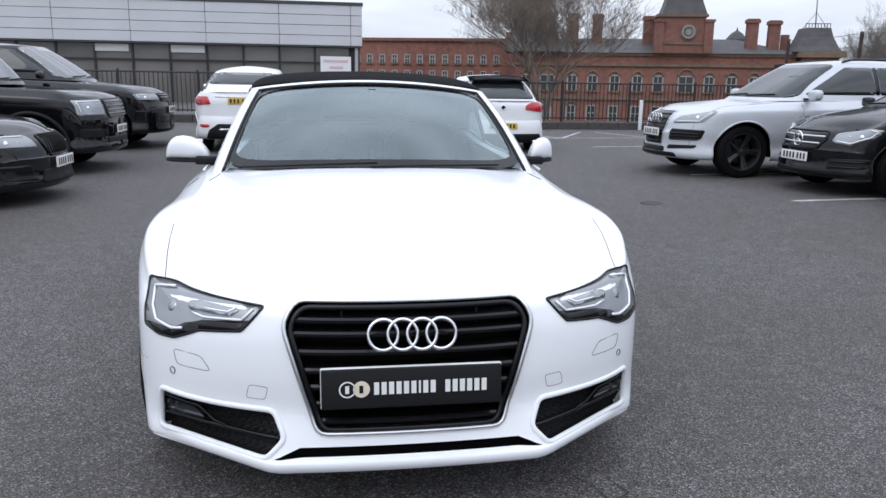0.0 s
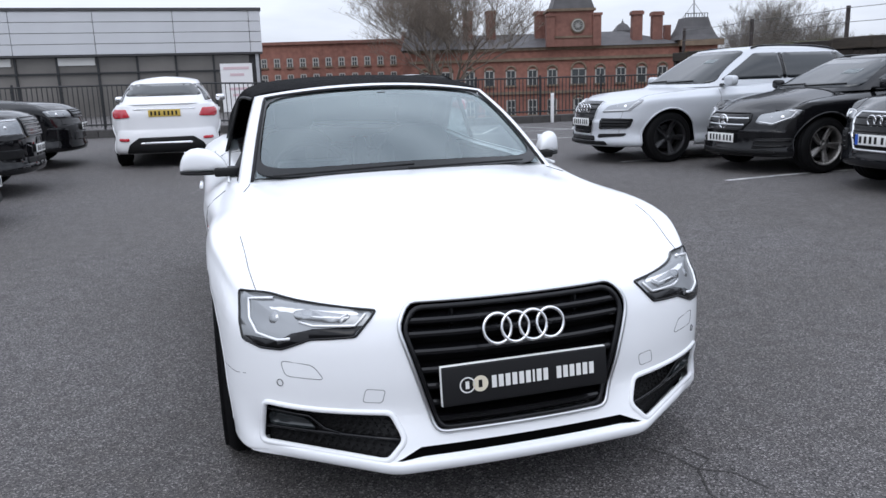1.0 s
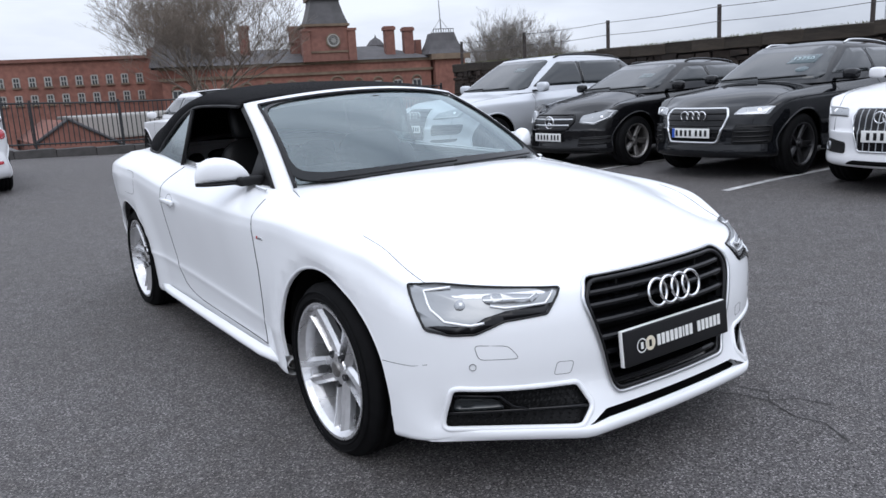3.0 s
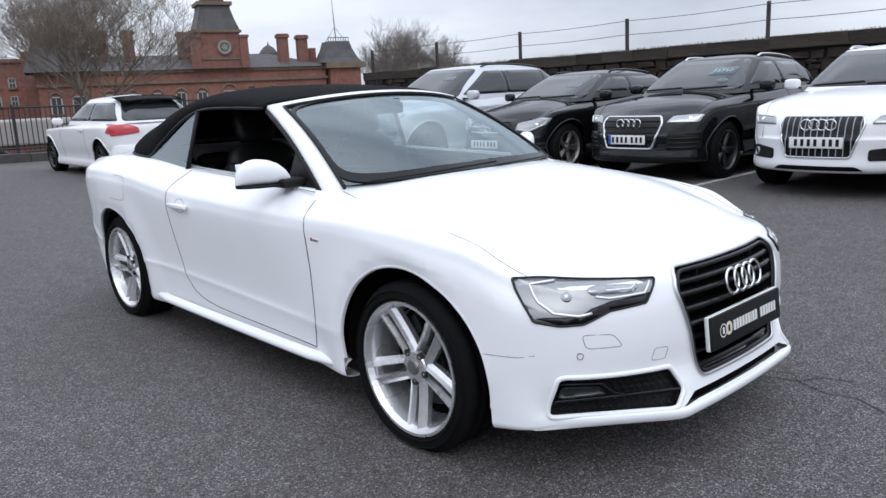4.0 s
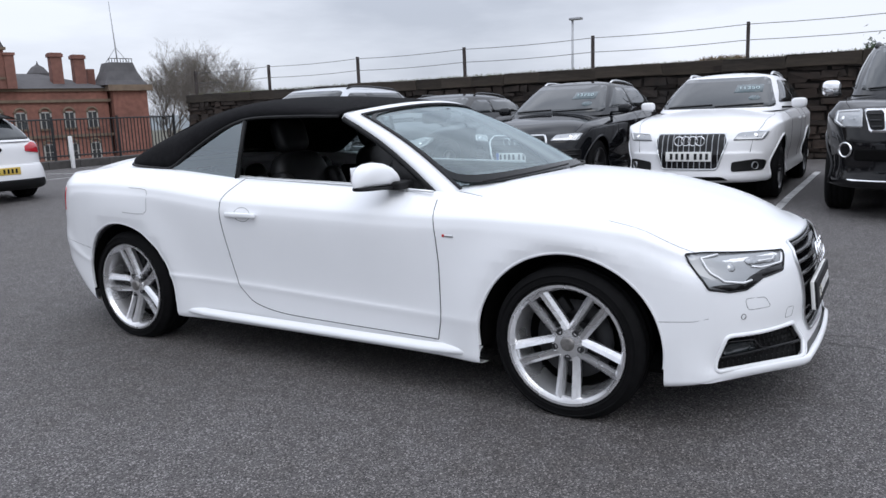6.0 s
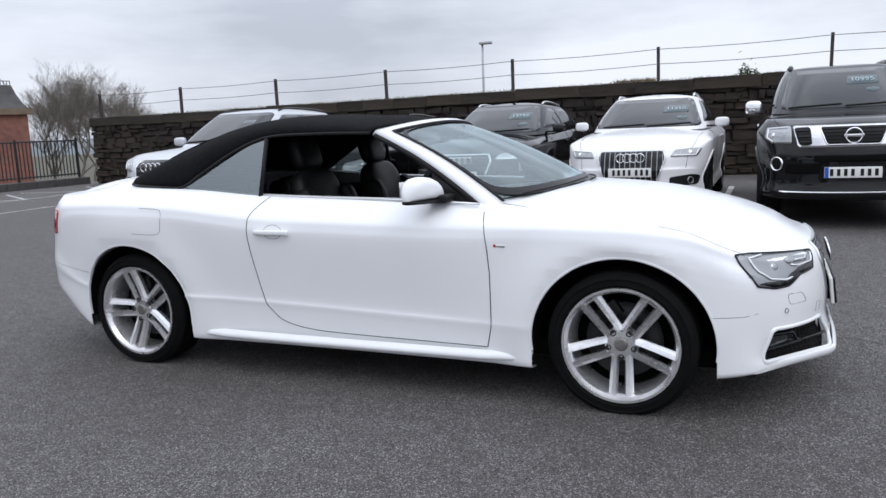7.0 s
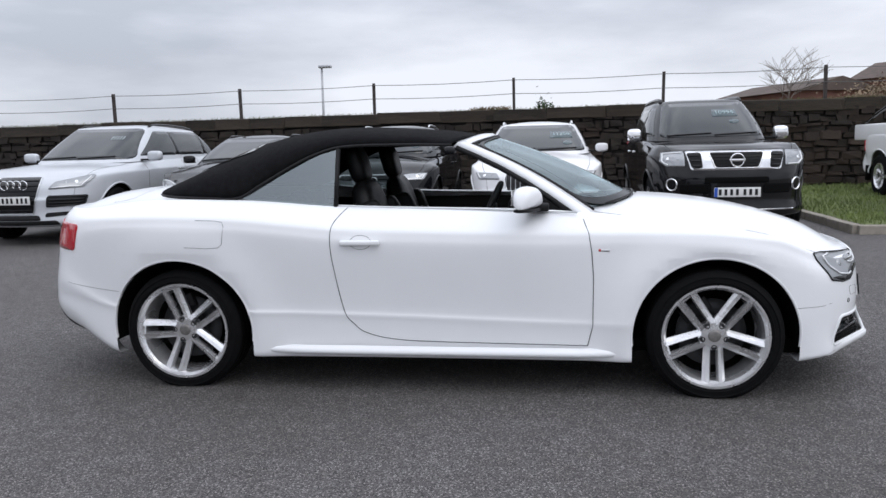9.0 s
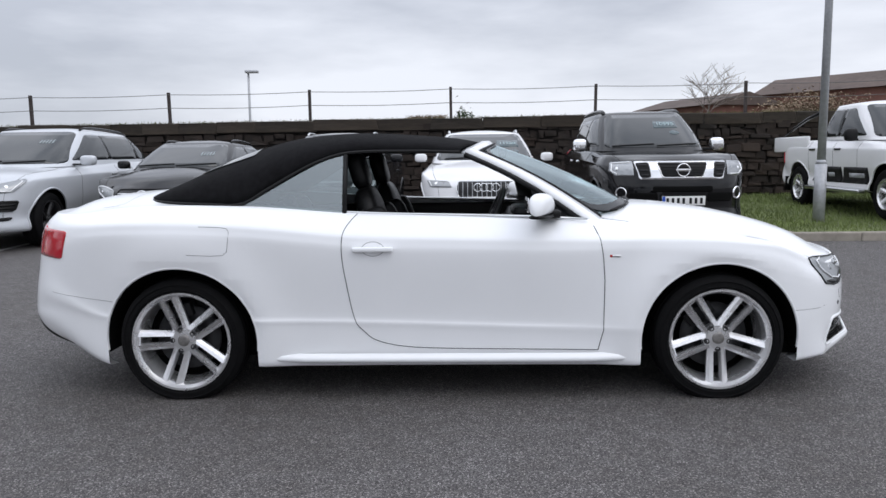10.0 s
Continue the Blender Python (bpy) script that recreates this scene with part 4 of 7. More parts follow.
def ground_strip(name, pts, width, material, label, lift=0.004):
    """A painted strip that follows the ground."""
    bm = bmesh.new()
    for (x0, y0), (x1, y1) in zip(pts, pts[1:]):
        L = math.hypot(x1 - x0, y1 - y0)
        nx, ny = -(y1 - y0) / L * width / 2, (x1 - x0) / L * width / 2
        n = max(2, int(L / 0.3))
        rows = []
        for k in range(n + 1):
            x, y = x0 + (x1 - x0) * k / n, y0 + (y1 - y0) * k / n
            rows.append([(x + s * nx, y + s * ny, ground_z(x + s * nx, y + s * ny) + lift) for s in (-1, 0, 1)])
        add_grid(bm, rows)
    bmesh.ops.recalc_face_normals(bm, faces=bm.faces)
    return tagged(obj_from(name, bm, material, smooth=False), label, "road marking" if name == "bay_line" else "crack", "parking lines" if name == "bay_line" else "", "structure")


for y in (7.41, 4.91, 2.45, 0.0):
    ground_strip("bay_line", [(5.0, y), (9.8, y)], 0.09, "line_paint", "worn white painted parking bay line")
for x0 in (4.8, 7.2, 9.6):
    ground_strip("bay_line", [(x0 + 0.5, 14.6), (x0 - 0.3, 16.8)], 0.08, "line_paint", "worn white painted parking bay line")
    ground_strip("bay_line", [(x0 + 0.5, 14.6), (x0 + 1.7, 16.8)], 0.08, "line_paint", "worn white painted parking bay line")
ground_strip("bay_line", [(4.8, 14.6), (12, 14.9)], 0.08, "line_paint", "worn white painted parking bay line")
ground_strip("bay_line", [(5.2, 12.2), (7.6, 12.2)], 0.08, "line_paint", "worn white painted parking bay line")


# ---- kerb and railings at the far edge ----
def kerb_run(x0, y0, x1, y1, depth, height, stone, material, label, z_of=ground_z):
    L = math.hypot(x1 - x0, y1 - y0)
    n = max(1, int(L / stone))
    ang = math.degrees(math.atan2(y1 - y0, x1 - x0))
    run = thing("kerb", label, "kerb", kind="structure")
    bm = box((0, -depth / 2, -0.25), (L / n - 0.008, depth / 2, height), 0.018)
    me = None
    for k in range(n):
        x, y = x0 + (x1 - x0) * k / n, y0 + (y1 - y0) * k / n
        xe, ye = x0 + (x1 - x0) * (k + 1) / n, y0 + (y1 - y0) * (k + 1) / n
        z = (z_of(x, y) + z_of(xe, ye)) / 2
        if me is None:
            first = part("kerb_stone", bm, material, run, smooth=False)
            me = first.data
            first.matrix_basis = pose(x, y, z, 0, 0, ang)
        else:
            shared("kerb_stone", me, run, pose(x, y, z, 0, 0, ang))
    return run


kerb_run(-20, 18.25, 12.6, 18.25, 0.42, 0.2, 0.9, "tarred_kerb", "dark weathered low concrete kerb under the railings", lambda x, y: ground_z(x, 18))


def railings():
    fence = thing("railings", "black painted steel railings with upright bars", "fence")
    bar = box((-0.0105, -0.0105, 0), (0.0105, 0.0105, 1.05))
    first = part("picket", bar, "rail_paint", fence, smooth=False)
    post = part("post", box((-0.026, -0.026, 0), (0.026, 0.026, 1.16), 0.004), "rail_paint", fence, smooth=False)
    x, k = -19.5, 0
    while x < 12.4:
        z = ground_z(x, 18) + 0.2
        if k == 0:
            first.matrix_basis = pose(x + 0.06, 18.25, z + 0.06)
        elif x > -19:
            shared("picket", first.data, fence, pose(x, 18.25, z + 0.06))
        x, k = x + 0.115, k + 1
    n = 16
    for k in range(n + 1):
        x = -19.5 + 31.9 * k / n
        m = pose(x, 18.25, ground_z(x, 18) + 0.2)
        if k == 0:
            post.matrix_basis = m
        else:
            shared("post", post.data, fence, m)
    for h in (0.12, 1.09):
        bm = bmesh.new()
        add_tube(bm, [(-19.5 + 31.9 * k / 40, 18.25, ground_z(-19.5 + 31.9 * k / 40, 18) + 0.2 + h) for k in range(41)], 0.024, 6)
        part("rail", bm, "rail_paint", fence, smooth=False)


railings()
WP = thing("marker_post", "short white painted marker post by the railings", "post", at=pose(8.6, 17.8, ground_z(8.6, 17.8)))
part("post", box((-0.04, -0.04, 0), (0.04, 0.04, 0.85), 0.01), "paper", WP)

# ---- old stone retaining wall ----
WALL_X, WALL_Y0, WALL_Y1 = 12.55, -30.0, 17.7


def wall_top(y):
    """The coping climbs gently to the south."""
    return 2.105 - 0.0055 * y


def stone_variants(n, seed, rough=0.09):
    rnd = random.Random(seed)
    out = []
    for k in range(n):
        bm = bmesh.new()
        add_box(bm, (-0.5, -0.5, -0.5), (0.5, 0.5, 0.5), None, 0.06)
        for v in bm.verts:
            v.co += Vector((rnd.uniform(-1, 1), rnd.uniform(-1, 1), rnd.uniform(-1, 1))) * rough * 0.5
        me = bpy.data.meshes.new("wall_stone")
        bm.to_mesh(me)
        bm.free()
        out.append(me)
    return out


def stone_wall():
    wall = thing("wall_east", "old dark sandstone rubble retaining wall with weathered coping", "wall", kind="structure")
    part("core", box((WALL_X + 0.06, WALL_Y0, -0.3), (WALL_X + 0.5, WALL_Y1 - 0.04, 1.88)), "mortar", wall)
    rnd = random.Random(5)
    var = stone_variants(10, 3, 0.17)
    for me in var:
        me.materials.append(M["stone"])
    cop = stone_variants(5, 8, 0.07)
    for me in cop:
        me.materials.append(M["coping"])
    z, count, rest = 0.0, 0, bmesh.new()
    while z < 2.02:
        h = rnd.uniform(0.08, 0.18)
        y = WALL_Y1
        while y > WALL_Y0:
            L = rnd.uniform(0.13, 0.50)
            if z + h > wall_top(y) - 0.13:
                y -= L
                continue
            m = Matrix.Translation((WALL_X + 0.10 + rnd.uniform(-0.035, 0.03), y - L / 2, z + h / 2 + rnd.uniform(-0.025, 0.025))) @ Matrix.Rotation(rnd.uniform(-0.07, 0.07), 4, "X") @ Matrix.Diagonal((0.22, L * rnd.uniform(0.85, 1.05) - 0.015, (h - 0.012) * rnd.uniform(0.72, 1.22), 1))
            seen = (15.9 < y or -0.3 < y < 0.7 or -6.6 < y < -2.3)
            if seen and count < 296:
                shared("stone", rnd.choice(var), wall, m)
                count += 1
            else:
                for v in add_box(rest, (-0.5, -0.5, -0.5), (0.5, 0.5, 0.5), m @ Matrix.Rotation(rnd.uniform(-0.05, 0.05), 4, "Z")):
                    v.co += Vector((rnd.uniform(-0.02, 0.02), rnd.uniform(-0.03, 0.03), rnd.uniform(-0.018, 0.018)))
            y -= L
        z += h
    ob = part("stonework", rest, "stone", wall, smooth=False)
    ob["kind"] = "stuff"
    y, k = WALL_Y1 + 0.03, 0
    while y > WALL_Y0:
        L = rnd.uniform(0.7, 1.5)
        z = wall_top(y - L / 2) - 0.13 + rnd.uniform(-0.015, 0.02)
        shared("coping_stone", rnd.choice(cop), wall, Matrix.Translation((WALL_X + 0.24, y - L / 2, z)) @ Matrix.Diagonal((0.58, L + 0.015, 0.25, 1)))
        y -= L


def wall_fence():
    fence = thing("wire_fence", "dark steel posts with two strands of wire on the wall", "fence")
    first = None
    ys = [17.36, 14.36, 11.2, 8.0, 4.79, 1.60, -1.63] + [-4.95 - 3.25 * k for k in range(8)]
    for y in ys:
        m = pose(WALL_X + 0.08, y, wall_top(y) - 0.03, random.uniform(-1.5, 1.5), 0, 0)
        if first is None:
            first = part("post", box((-0.035, -0.03, 0), (0.035, 0.03, 0.72), 0.004), "rusty_post", fence, smooth=False)
            first.matrix_basis = m
        else:
            shared("post", first.data, fence, m)
    for h in (0.34, 0.64):
        bm = bmesh.new()
        pts = []
        for a, b in zip(ys, ys[1:]):
            for k in range(4):
                t = k / 4
                pts.append((WALL_X + 0.04, a + (b - a) * t, wall_top(a + (b - a) * t) + h - 0.03 * math.sin(math.pi * t)))
        add_tube(bm, pts, 0.007, 5)
        part("wire_strand", bm, "wire", fence)


stone_wall()
wall_fence()


def tufts(name, label, x0, x1, y0, y1, zf, n, h, material, seed, kind="stuff", lean=0.5):
    """Blades of grass or weeds as one sheet of thin leaves."""
    rnd = random.Random(seed)
    bm = bmesh.new()
    for _ in range(n):
        x, y = rnd.uniform(x0, x1), rnd.uniform(y0, y1)
        z = zf(x, y)
        a = rnd.uniform(0, math.tau)
        hh = h * rnd.uniform(0.4, 1.2)
        wv = Vector((math.cos(a), math.sin(a), 0)) * 0.006 * (1 + h * 3)
        d = Vector((rnd.uniform(-1, 1), rnd.uniform(-1, 1), 0)) * lean * hh
        p = Vector((x, y, z - 0.005))
        v = [bm.verts.new(q) for q in (p - wv, p + wv, p + d * 0.4 + wv * 0.6 + Vector((0, 0, hh * 0.6)), p + d + Vector((0, 0, hh)))]
        bm.faces.new((v[0], v[1], v[2]))
        bm.faces.new((v[0], v[2], v[3]))
    ob = obj_from(name, bm, material, smooth=False)
    return tagged(ob, label, "plants", kind=kind)


GX0, GX1, GY = 5.35, WALL_X, -2.97


def grass_plot():
    bm = bmesh.new()
    xs = [GX0 + 0.12 + (GX1 - GX0 - 0.1) * k / 14 for k in range(15)]
    ys = [GY - 0.12 - 20 * k / 30 for k in range(31)]
    add_grid(bm, [[(x, y, ground_z(x, y) + 0.09 + 0.10 * ease(7, 11, x) + 0.02 * noise.noise((x, y, 0))) for y in ys] for x in xs])
    bmesh.ops.recalc_face_normals(bm, faces=bm.faces)
    tagged(obj_from("grass_plot", bm, "grass"), "strip of short green grass behind a kerb", "lawn", kind="structure")
    kerb_run(GX0, GY, GX1, GY, 0.13, 0.11, 0.9, "kerb", "pale concrete kerb round the grass")
    kerb_run(GX0, GY, GX0, GY - 18, 0.13, 0.11, 0.9, "kerb", "pale concrete kerb round the grass")
    tufts("grass_blades", "short green grass blades", GX0 + 0.1, GX1 - 0.05, GY - 9.0, GY - 0.1, lambda x, y: ground_z(x, y) + 0.09 + 0.10 * ease(7, 11, x), 26000, 0.075, "blade", 2)


grass_plot()
tufts("wall_weeds", "mossy weeds growing along the wall top", WALL_X + 0.05, WALL_X + 0.5, -12, 17.5, lambda x, y: wall_top(y) - 0.02, 5200, 0.075, "moss", 4)
for k, (y, n, h) in enumerate(((2.70, 350, 0.10), (2.15, 600, 0.15), (-5.9, 350, 0.13))):
    tufts("dry_clump", "clump of dry brown weeds on the wall", WALL_X + 0.25, WALL_X + 0.8, y - 0.42, y + 0.42, lambda x, y: wall_top(y) - 0.05, n, h, "dry", 11 + k, "", 0.8)


# ---- trees ----
def bare_tree(name, label, at, height, spread, seed, material="bark", levels=5, trunk=0.2):
    rnd = random.Random(seed)
    tree = thing(name, label, "tree", at=at)
    tb, cb = bmesh.new(), bmesh.new()

    def grow(bm, p, d, length, rad, level):
        pts, q, dd = [p], p.copy(), d.copy()
        n = 4 if level < 4 else (3 if level < 6 else 2)
        for k in range(n):
            dd = (dd + Vector((rnd.gauss(0, 1), rnd.gauss(0, 1), rnd.gauss(0.1, 0.6))) * 0.13).normalized()
            q = q + dd * length / n
            pts.append(q.copy())
        rad = max(rad, 0.0072)
        add_tube(bm, pts, [rad * (1 - 0.55 * k / n) for k in range(n + 1)], 7 if level < 2 else (5 if level < 3 else 3), cap=False)
        if level >= levels:
            return
        kids = (5, 5, 5, 4, 4, 3, 3)[level]
        for k in range(kids):
            t = rnd.uniform(0.45, 1.0) if level else rnd.uniform(0.55, 1.0)
            i = min(n - 1, int(t * n))
            base = pts[i].lerp(pts[i + 1], t * n - i)
            side = Vector((rnd.gauss(0, 1), rnd.gauss(0, 1), 0)).normalized()
            nd = (dd * rnd.uniform(0.4, 0.9) + side * spread * rnd.uniform(0.5, 1.1) + Vector((0, 0, 0.25))).normalized()
            grow(cb, base, nd, length * rnd.uniform(0.55, 0.78), rad * (0.5 if level else 0.48), level + 1)

    grow(tb, Vector((0, 0, -0.2)), Vector((0, 0, 1)), height * 0.38, trunk, 0)
    part("trunk", tb, material, tree)
    part("crown", cb, material, tree, "bare winter twigs")
    return tree


bare_tree("bare_tree", "bare winter tree with a wide twiggy crown behind the railings", pose(13.3, 43, -5.5, 0, 0, 180), 16.5, 0.76, 6, "tree_bark", 7, 0.21)
FAR = Matrix.Rotation(radians(-17), 4, "Z") @ Matrix.Translation((0.8, 80, 0))
for k, (u, h, sd) in enumerate(((32.0, 16.0, 1), (35.5, 17.0, 2), (39.5, 16.5, 3), (45, 15, 4))):
    bare_tree("distant_tree", "distant bare winter tree", FAR @ pose(u, 6 + 3 * k, -5.5), h, 0.56, sd, "far_bark", 6, 0.24)
bare_tree("sapling", "thin bare sapling behind the stone wall", pose(16.2, -5.3, 1.1), 3.95, 0.95, 9, "bark", 3, 0.024)


def bush(name, label, at, size, n, material, seed, leaf=1.0):
    rnd = random.Random(seed)
    bm = bmesh.new()
    for _ in range(n):
        p = Vector((rnd.gauss(0, 0.42), rnd.gauss(0, 0.42), abs(rnd.gauss(0, 0.5))))
        if p.length > 0.95 + 0.25 * noise.noise(p * 3):
            p *= 0.6
        p = Vector((p.x * size[0], p.y * size[1], p.z * size[2]))
        a, b = rnd.uniform(0, math.tau), rnd.uniform(-1, 1)
        d = Vector((math.cos(a), math.sin(a), b)).normalized() * 0.05 * leaf
        s = d.cross(Vector((rnd.uniform(-1, 1), rnd.uniform(-1, 1), 1))).normalized() * 0.018 * leaf
        v = [bm.verts.new(p + q) for q in (-d, s, d, -s)]
        bm.faces.new(v)
    ob = obj_from(name, bm, material, smooth=False)
    ob.matrix_basis = at
    return tagged(ob, label, "bush")


bush("evergreen_tree", "dark evergreen tree in front of the far houses", pose(70.0, 1.5, 0.3), (1.5, 1.7, 5.5), 7000, "shrub", 1, 4.0)
bush("bush", "grey-brown bare shrub behind the stone wall", pose(17.0, -8.3, 1.75), (1.5, 2.2, 1.2), 9000, "dry", 2)
bush("bush", "grey-brown bare shrub behind the stone wall", pose(17.5, -12.5, 1.75), (1.6, 2.8, 1.2), 9000, "dry", 3)


# ---- lamp posts ----
def lamp_post(at, height, base_h, label, head=True):
    lp = thing("lamp_post", label, "street lamp", at=at)
    bm = bmesh.new()
    add_tube(bm, [(0, 0, 0), (0, 0, base_h)], 0.085, 16)
    add_tube(bm, [(0, 0, base_h), (0, 0, base_h + 0.06)], [0.085, 0.06], 16)
    part("base", bm, "galvanised", lp)
    bm = bmesh.new()
    add_tube(bm, [(0, 0, base_h + 0.05), (0, 0, height)], [0.06, 0.045], 14)
    part("pole", bm, "galvanised", lp)
    if head:
        bm = bmesh.new()
        add_box(bm, (-0.13, -0.42, height), (0.13, 0.12, height + 0.09), None, 0.03)
        part("lamp_head", bm, "galvanised", lp)
    return lp


lamp_post(pose(6.95, -4.06, 0.12), 7.5, 0.95, "grey galvanised lamp post standing in the grass")
far_lamp = lamp_post(pose(20.9, 8.5, 0.4), 3.66, 0.4, "grey street lamp beyond the stone wall")
far_lamp.scale = (0.8, 0.8, 1.0)


# ---- brick town buildings ----
def brick_block(name, label, u0, u1, v0, v1, z0, z1):
    b = thing(name, label, "building", at=FAR)
    part("wall", box((u0, v0, z0), (u1, v1, z1)), "brick", b, smooth=False)
    return b


def add_window(b, u, z, w, h, v, arch=True, mullions=1):
    win = part("window", box((u - w / 2, v - 0.02, z - h / 2), (u + w / 2, v + 0.05, z + h / 2)), "win_glass", b, smooth=False)
    bm = bmesh.new()
    for s in (-1, 1):
        add_box(bm, (u + s * w / 2 - 0.07, v - 0.07, z - h / 2), (u + s * w / 2 + 0.07, v + 0.02, z + h / 2))
    add_box(bm, (u - w / 2, v - 0.07, z + h / 2 - 0.06), (u + w / 2, v + 0.02, z + h / 2 + 0.06))
    add_box(bm, (u - w / 2, v - 0.06, z - 0.05), (u + w / 2, v + 0.02, z + 0.05))
    for k in range(mullions):
        x = u - w / 2 + w * (k + 1) / (mullions + 1)
        add_box(bm, (x - 0.04, v - 0.06, z - h / 2), (x + 0.04, v + 0.02, z + h / 2))
    part("frame", bm, "win_frame", win, smooth=False)
    part("sill", box((u - w / 2 - 0.15, v - 0.2, z - h / 2 - 0.18), (u + w / 2 + 0.15, v + 0.02, z - h / 2)), "sandstone", win, smooth=False)
    if arch:
        bm = bmesh.new()
        pts = [(u + (w / 2 + 0.02) * math.cos(a), v - 0.03, z + h / 2 - 0.05 + 0.5 * w * math.sin(a)) for a in (math.pi * k / 10 for k in range(11))]
        add_tube(bm, pts, 0.13, 6)
        part("arch", bm, "sandstone", win)


def hip_roof(u0, u1, v0, v1, z0, z1, over=0.4):
    bm = bmesh.new()
    d = (v1 - v0) / 2
    p = [bm.verts.new(q) for q in ((u0 - over, v0 - over, z0), (u1 + over, v0 - over, z0), (u1 + over, v1 + over, z0), (u0 - over, v1 + over, z0), (u0 + d, v0 + d, z1), (u1 - d, v0 + d, z1))]
    for f in ((0, 1, 5, 4), (1, 2, 5), (2, 3, 4, 5), (3, 0, 4), (3, 2, 1, 0)):
        bm.faces.new([p[i] for i in f])
    return bm


def chimney(b, u, v, z0, z1, w=1.05):
    bm = bmesh.new()
    add_box(bm, (u - w / 2, v, z0), (u + w / 2, v + w, z1 - 0.35))
    add_box(bm, (u - w / 2 - 0.12, v - 0.12, z1 - 0.42), (u + w / 2 + 0.12, v + w + 0.12, z1 - 0.1))
    add_box(bm, (u - w / 2 - 0.03, v - 0.03, z1 - 0.12), (u + w / 2 + 0.03, v + w + 0.03, z1))
    part("chimney", bm, "brick_dark", b, smooth=False)


def town_hall():
    b = brick_block("brick_hall", "red brick Victorian hall with slate roof, chimneys and clock tower", -4.8, 23.6, 0, 10, -8, 4.45)
    part("roof", hip_roof(-4.8, 23.6, 0, 10, 4.70, 6.4), "slate", b, smooth=False)
    for z in (4.42, 3.35, -0.1):
        part("cornice", box((-5.0, -0.22, z), (23.8, 0.05, z + 0.28)), "sandstone", b, smooth=False)
    for u in (-3.4, -1.2, 1.4, 3.5, 5.8, 8.1, 10.2, 13.0, 15.3, 17.5, 19.7, 21.9):
        big = u in (13.0, -1.2)
        add_window(b, u, 1.62, 0.95 if not big else 1.5, 1.55, 0, True)
        add_window(b, u, -1.5, 0.9, 1.55, 0, u < 3 or u > 12)
    for u, z1 in ((19.45, 8.25), (21.6, 8.1), (9.25, 8.65), (3.9, 8.85), (1.37, 8.88)):
        chimney(b, u, 1.2 if u > 10 else 3.0, 4.6, z1)
    part("chimney", box((22.6, 2.2, 4.6), (23.3, 2.9, 6.75)), "brick_dark", b, smooth=False)
    # Steep flat-topped slate roof over the end pavilion.
    bm = bmesh.new()
    add_grid(bm, [[(-2.75 + p * h, 1.9 + q * h, z) for p, q in ((-1, -1), (1, -1), (1, 1), (-1, 1))] for z, h in ((4.72, 3.05), (5.7, 2.75), (7.2, 2.25), (8.4, 2.0), (8.42, 0.01))], closed_u=True)
    part("pavilion_roof", bm, "slate", b, smooth=False)
    part("roof_ledge", box((-4.85, -0.2, 8.36), (-0.65, 4.0, 8.55)), "slate", b, smooth=False)
    # Clock tower.
    tw = part("tower", box((9.75, -0.7, 4.68), (14.4, 3.4, 8.3)), "brick_dark", b, smooth=False)
    for u in (9.9, 14.75):
        part("pilaster", box((u - 0.42, -0.95, 4.68), (u + 0.42, -0.1, 7.75)), "brick_dark", tw, smooth=False)
        part("pilaster_cap", box((u - 0.52, -1.05, 7.75), (u + 0.52, 0.0, 8.0)), "brick_dark", tw, smooth=False)
    part("cornice", box((9.55, -0.9, 8.25), (14.6, 3.6, 8.5)), "sandstone", tw, smooth=False)
    part("band", box((9.7, -0.8, 5.55), (14.5, -0.7, 5.75)), "sandstone", tw, smooth=False)
    bm = bmesh.new()
    rows = []
    for z, h in ((8.5, 2.2), (8.8, 2.1), (9.6, 1.82), (10.6, 1.55), (11.05, 1.5)):
        rows.append([(12.25 + sx * h, 1.35 + sy * h, z) for sx, sy in ((-1, -1), (1, -1), (1, 1), (-1, 1))])
    add_grid(bm, rows, closed_u=True)
    part("spire", bm, "slate", tw, smooth=False)
    part("lantern", box((11.2, 0.3, 11.3), (13.3, 2.4, 12.3)), "slate", tw, smooth=False)
    part("lantern_ledge", box((10.5, -0.4, 11.0), (14.0, 3.1, 11.35)), "sandstone", tw, smooth=False)
    bm = bmesh.new()
    rows = [[(12.25 + s * h, 1.35 + t * h, z) for s, t in ((-1, -1), (1, -1), (1, 1), (-1, 1))] for z, h in ((12.3, 1.2), (13.9, 0.05))]
    add_grid(bm, rows, closed_u=True)
    part("lantern_roof", bm, "slate", tw, smooth=False)
    face = Matrix.Translation((12.75, -0.74, 6.76)) @ Matrix.Rotation(radians(-90), 4, "Z")
    bm = bmesh.new()
    add_lathe(bm, [(0.0, 0.82), (0.1, 0.82), (0.1, 0.0)], steps=8, m=face @ Matrix.Rotation(radians(22.5), 4, "X"))
    part("clock_surround", bm, "sandstone", tw, smooth=False)
    bm = bmesh.new()
    add_lathe(bm, [(0.12, 0.0), (0.12, 0.53), (0.2, 0.55), (0.2, 0.64), (0.0, 0.68)], steps=32, m=face)
    clock = part("clock_face", bm, "win_frame", tw)
    bm = bmesh.new()
    add_lathe(bm, [(0.15, 0.0), (0.15, 0.44)], steps=24, m=face)
    part("clock_dial", bm, "ink", clock)
    bm = bmesh.new()
    for k in range(6):
        a = math.tau * k / 12
        add_box(bm, (-0.04, -0.95, -0.43), (0.04, -0.9, 0.43), Matrix.Translation((12.75, 0, 6.76)) @ Matrix.Rotation(a, 4, "Y"))
    part("clock_marks", bm, "win_frame", clock, smooth=False)
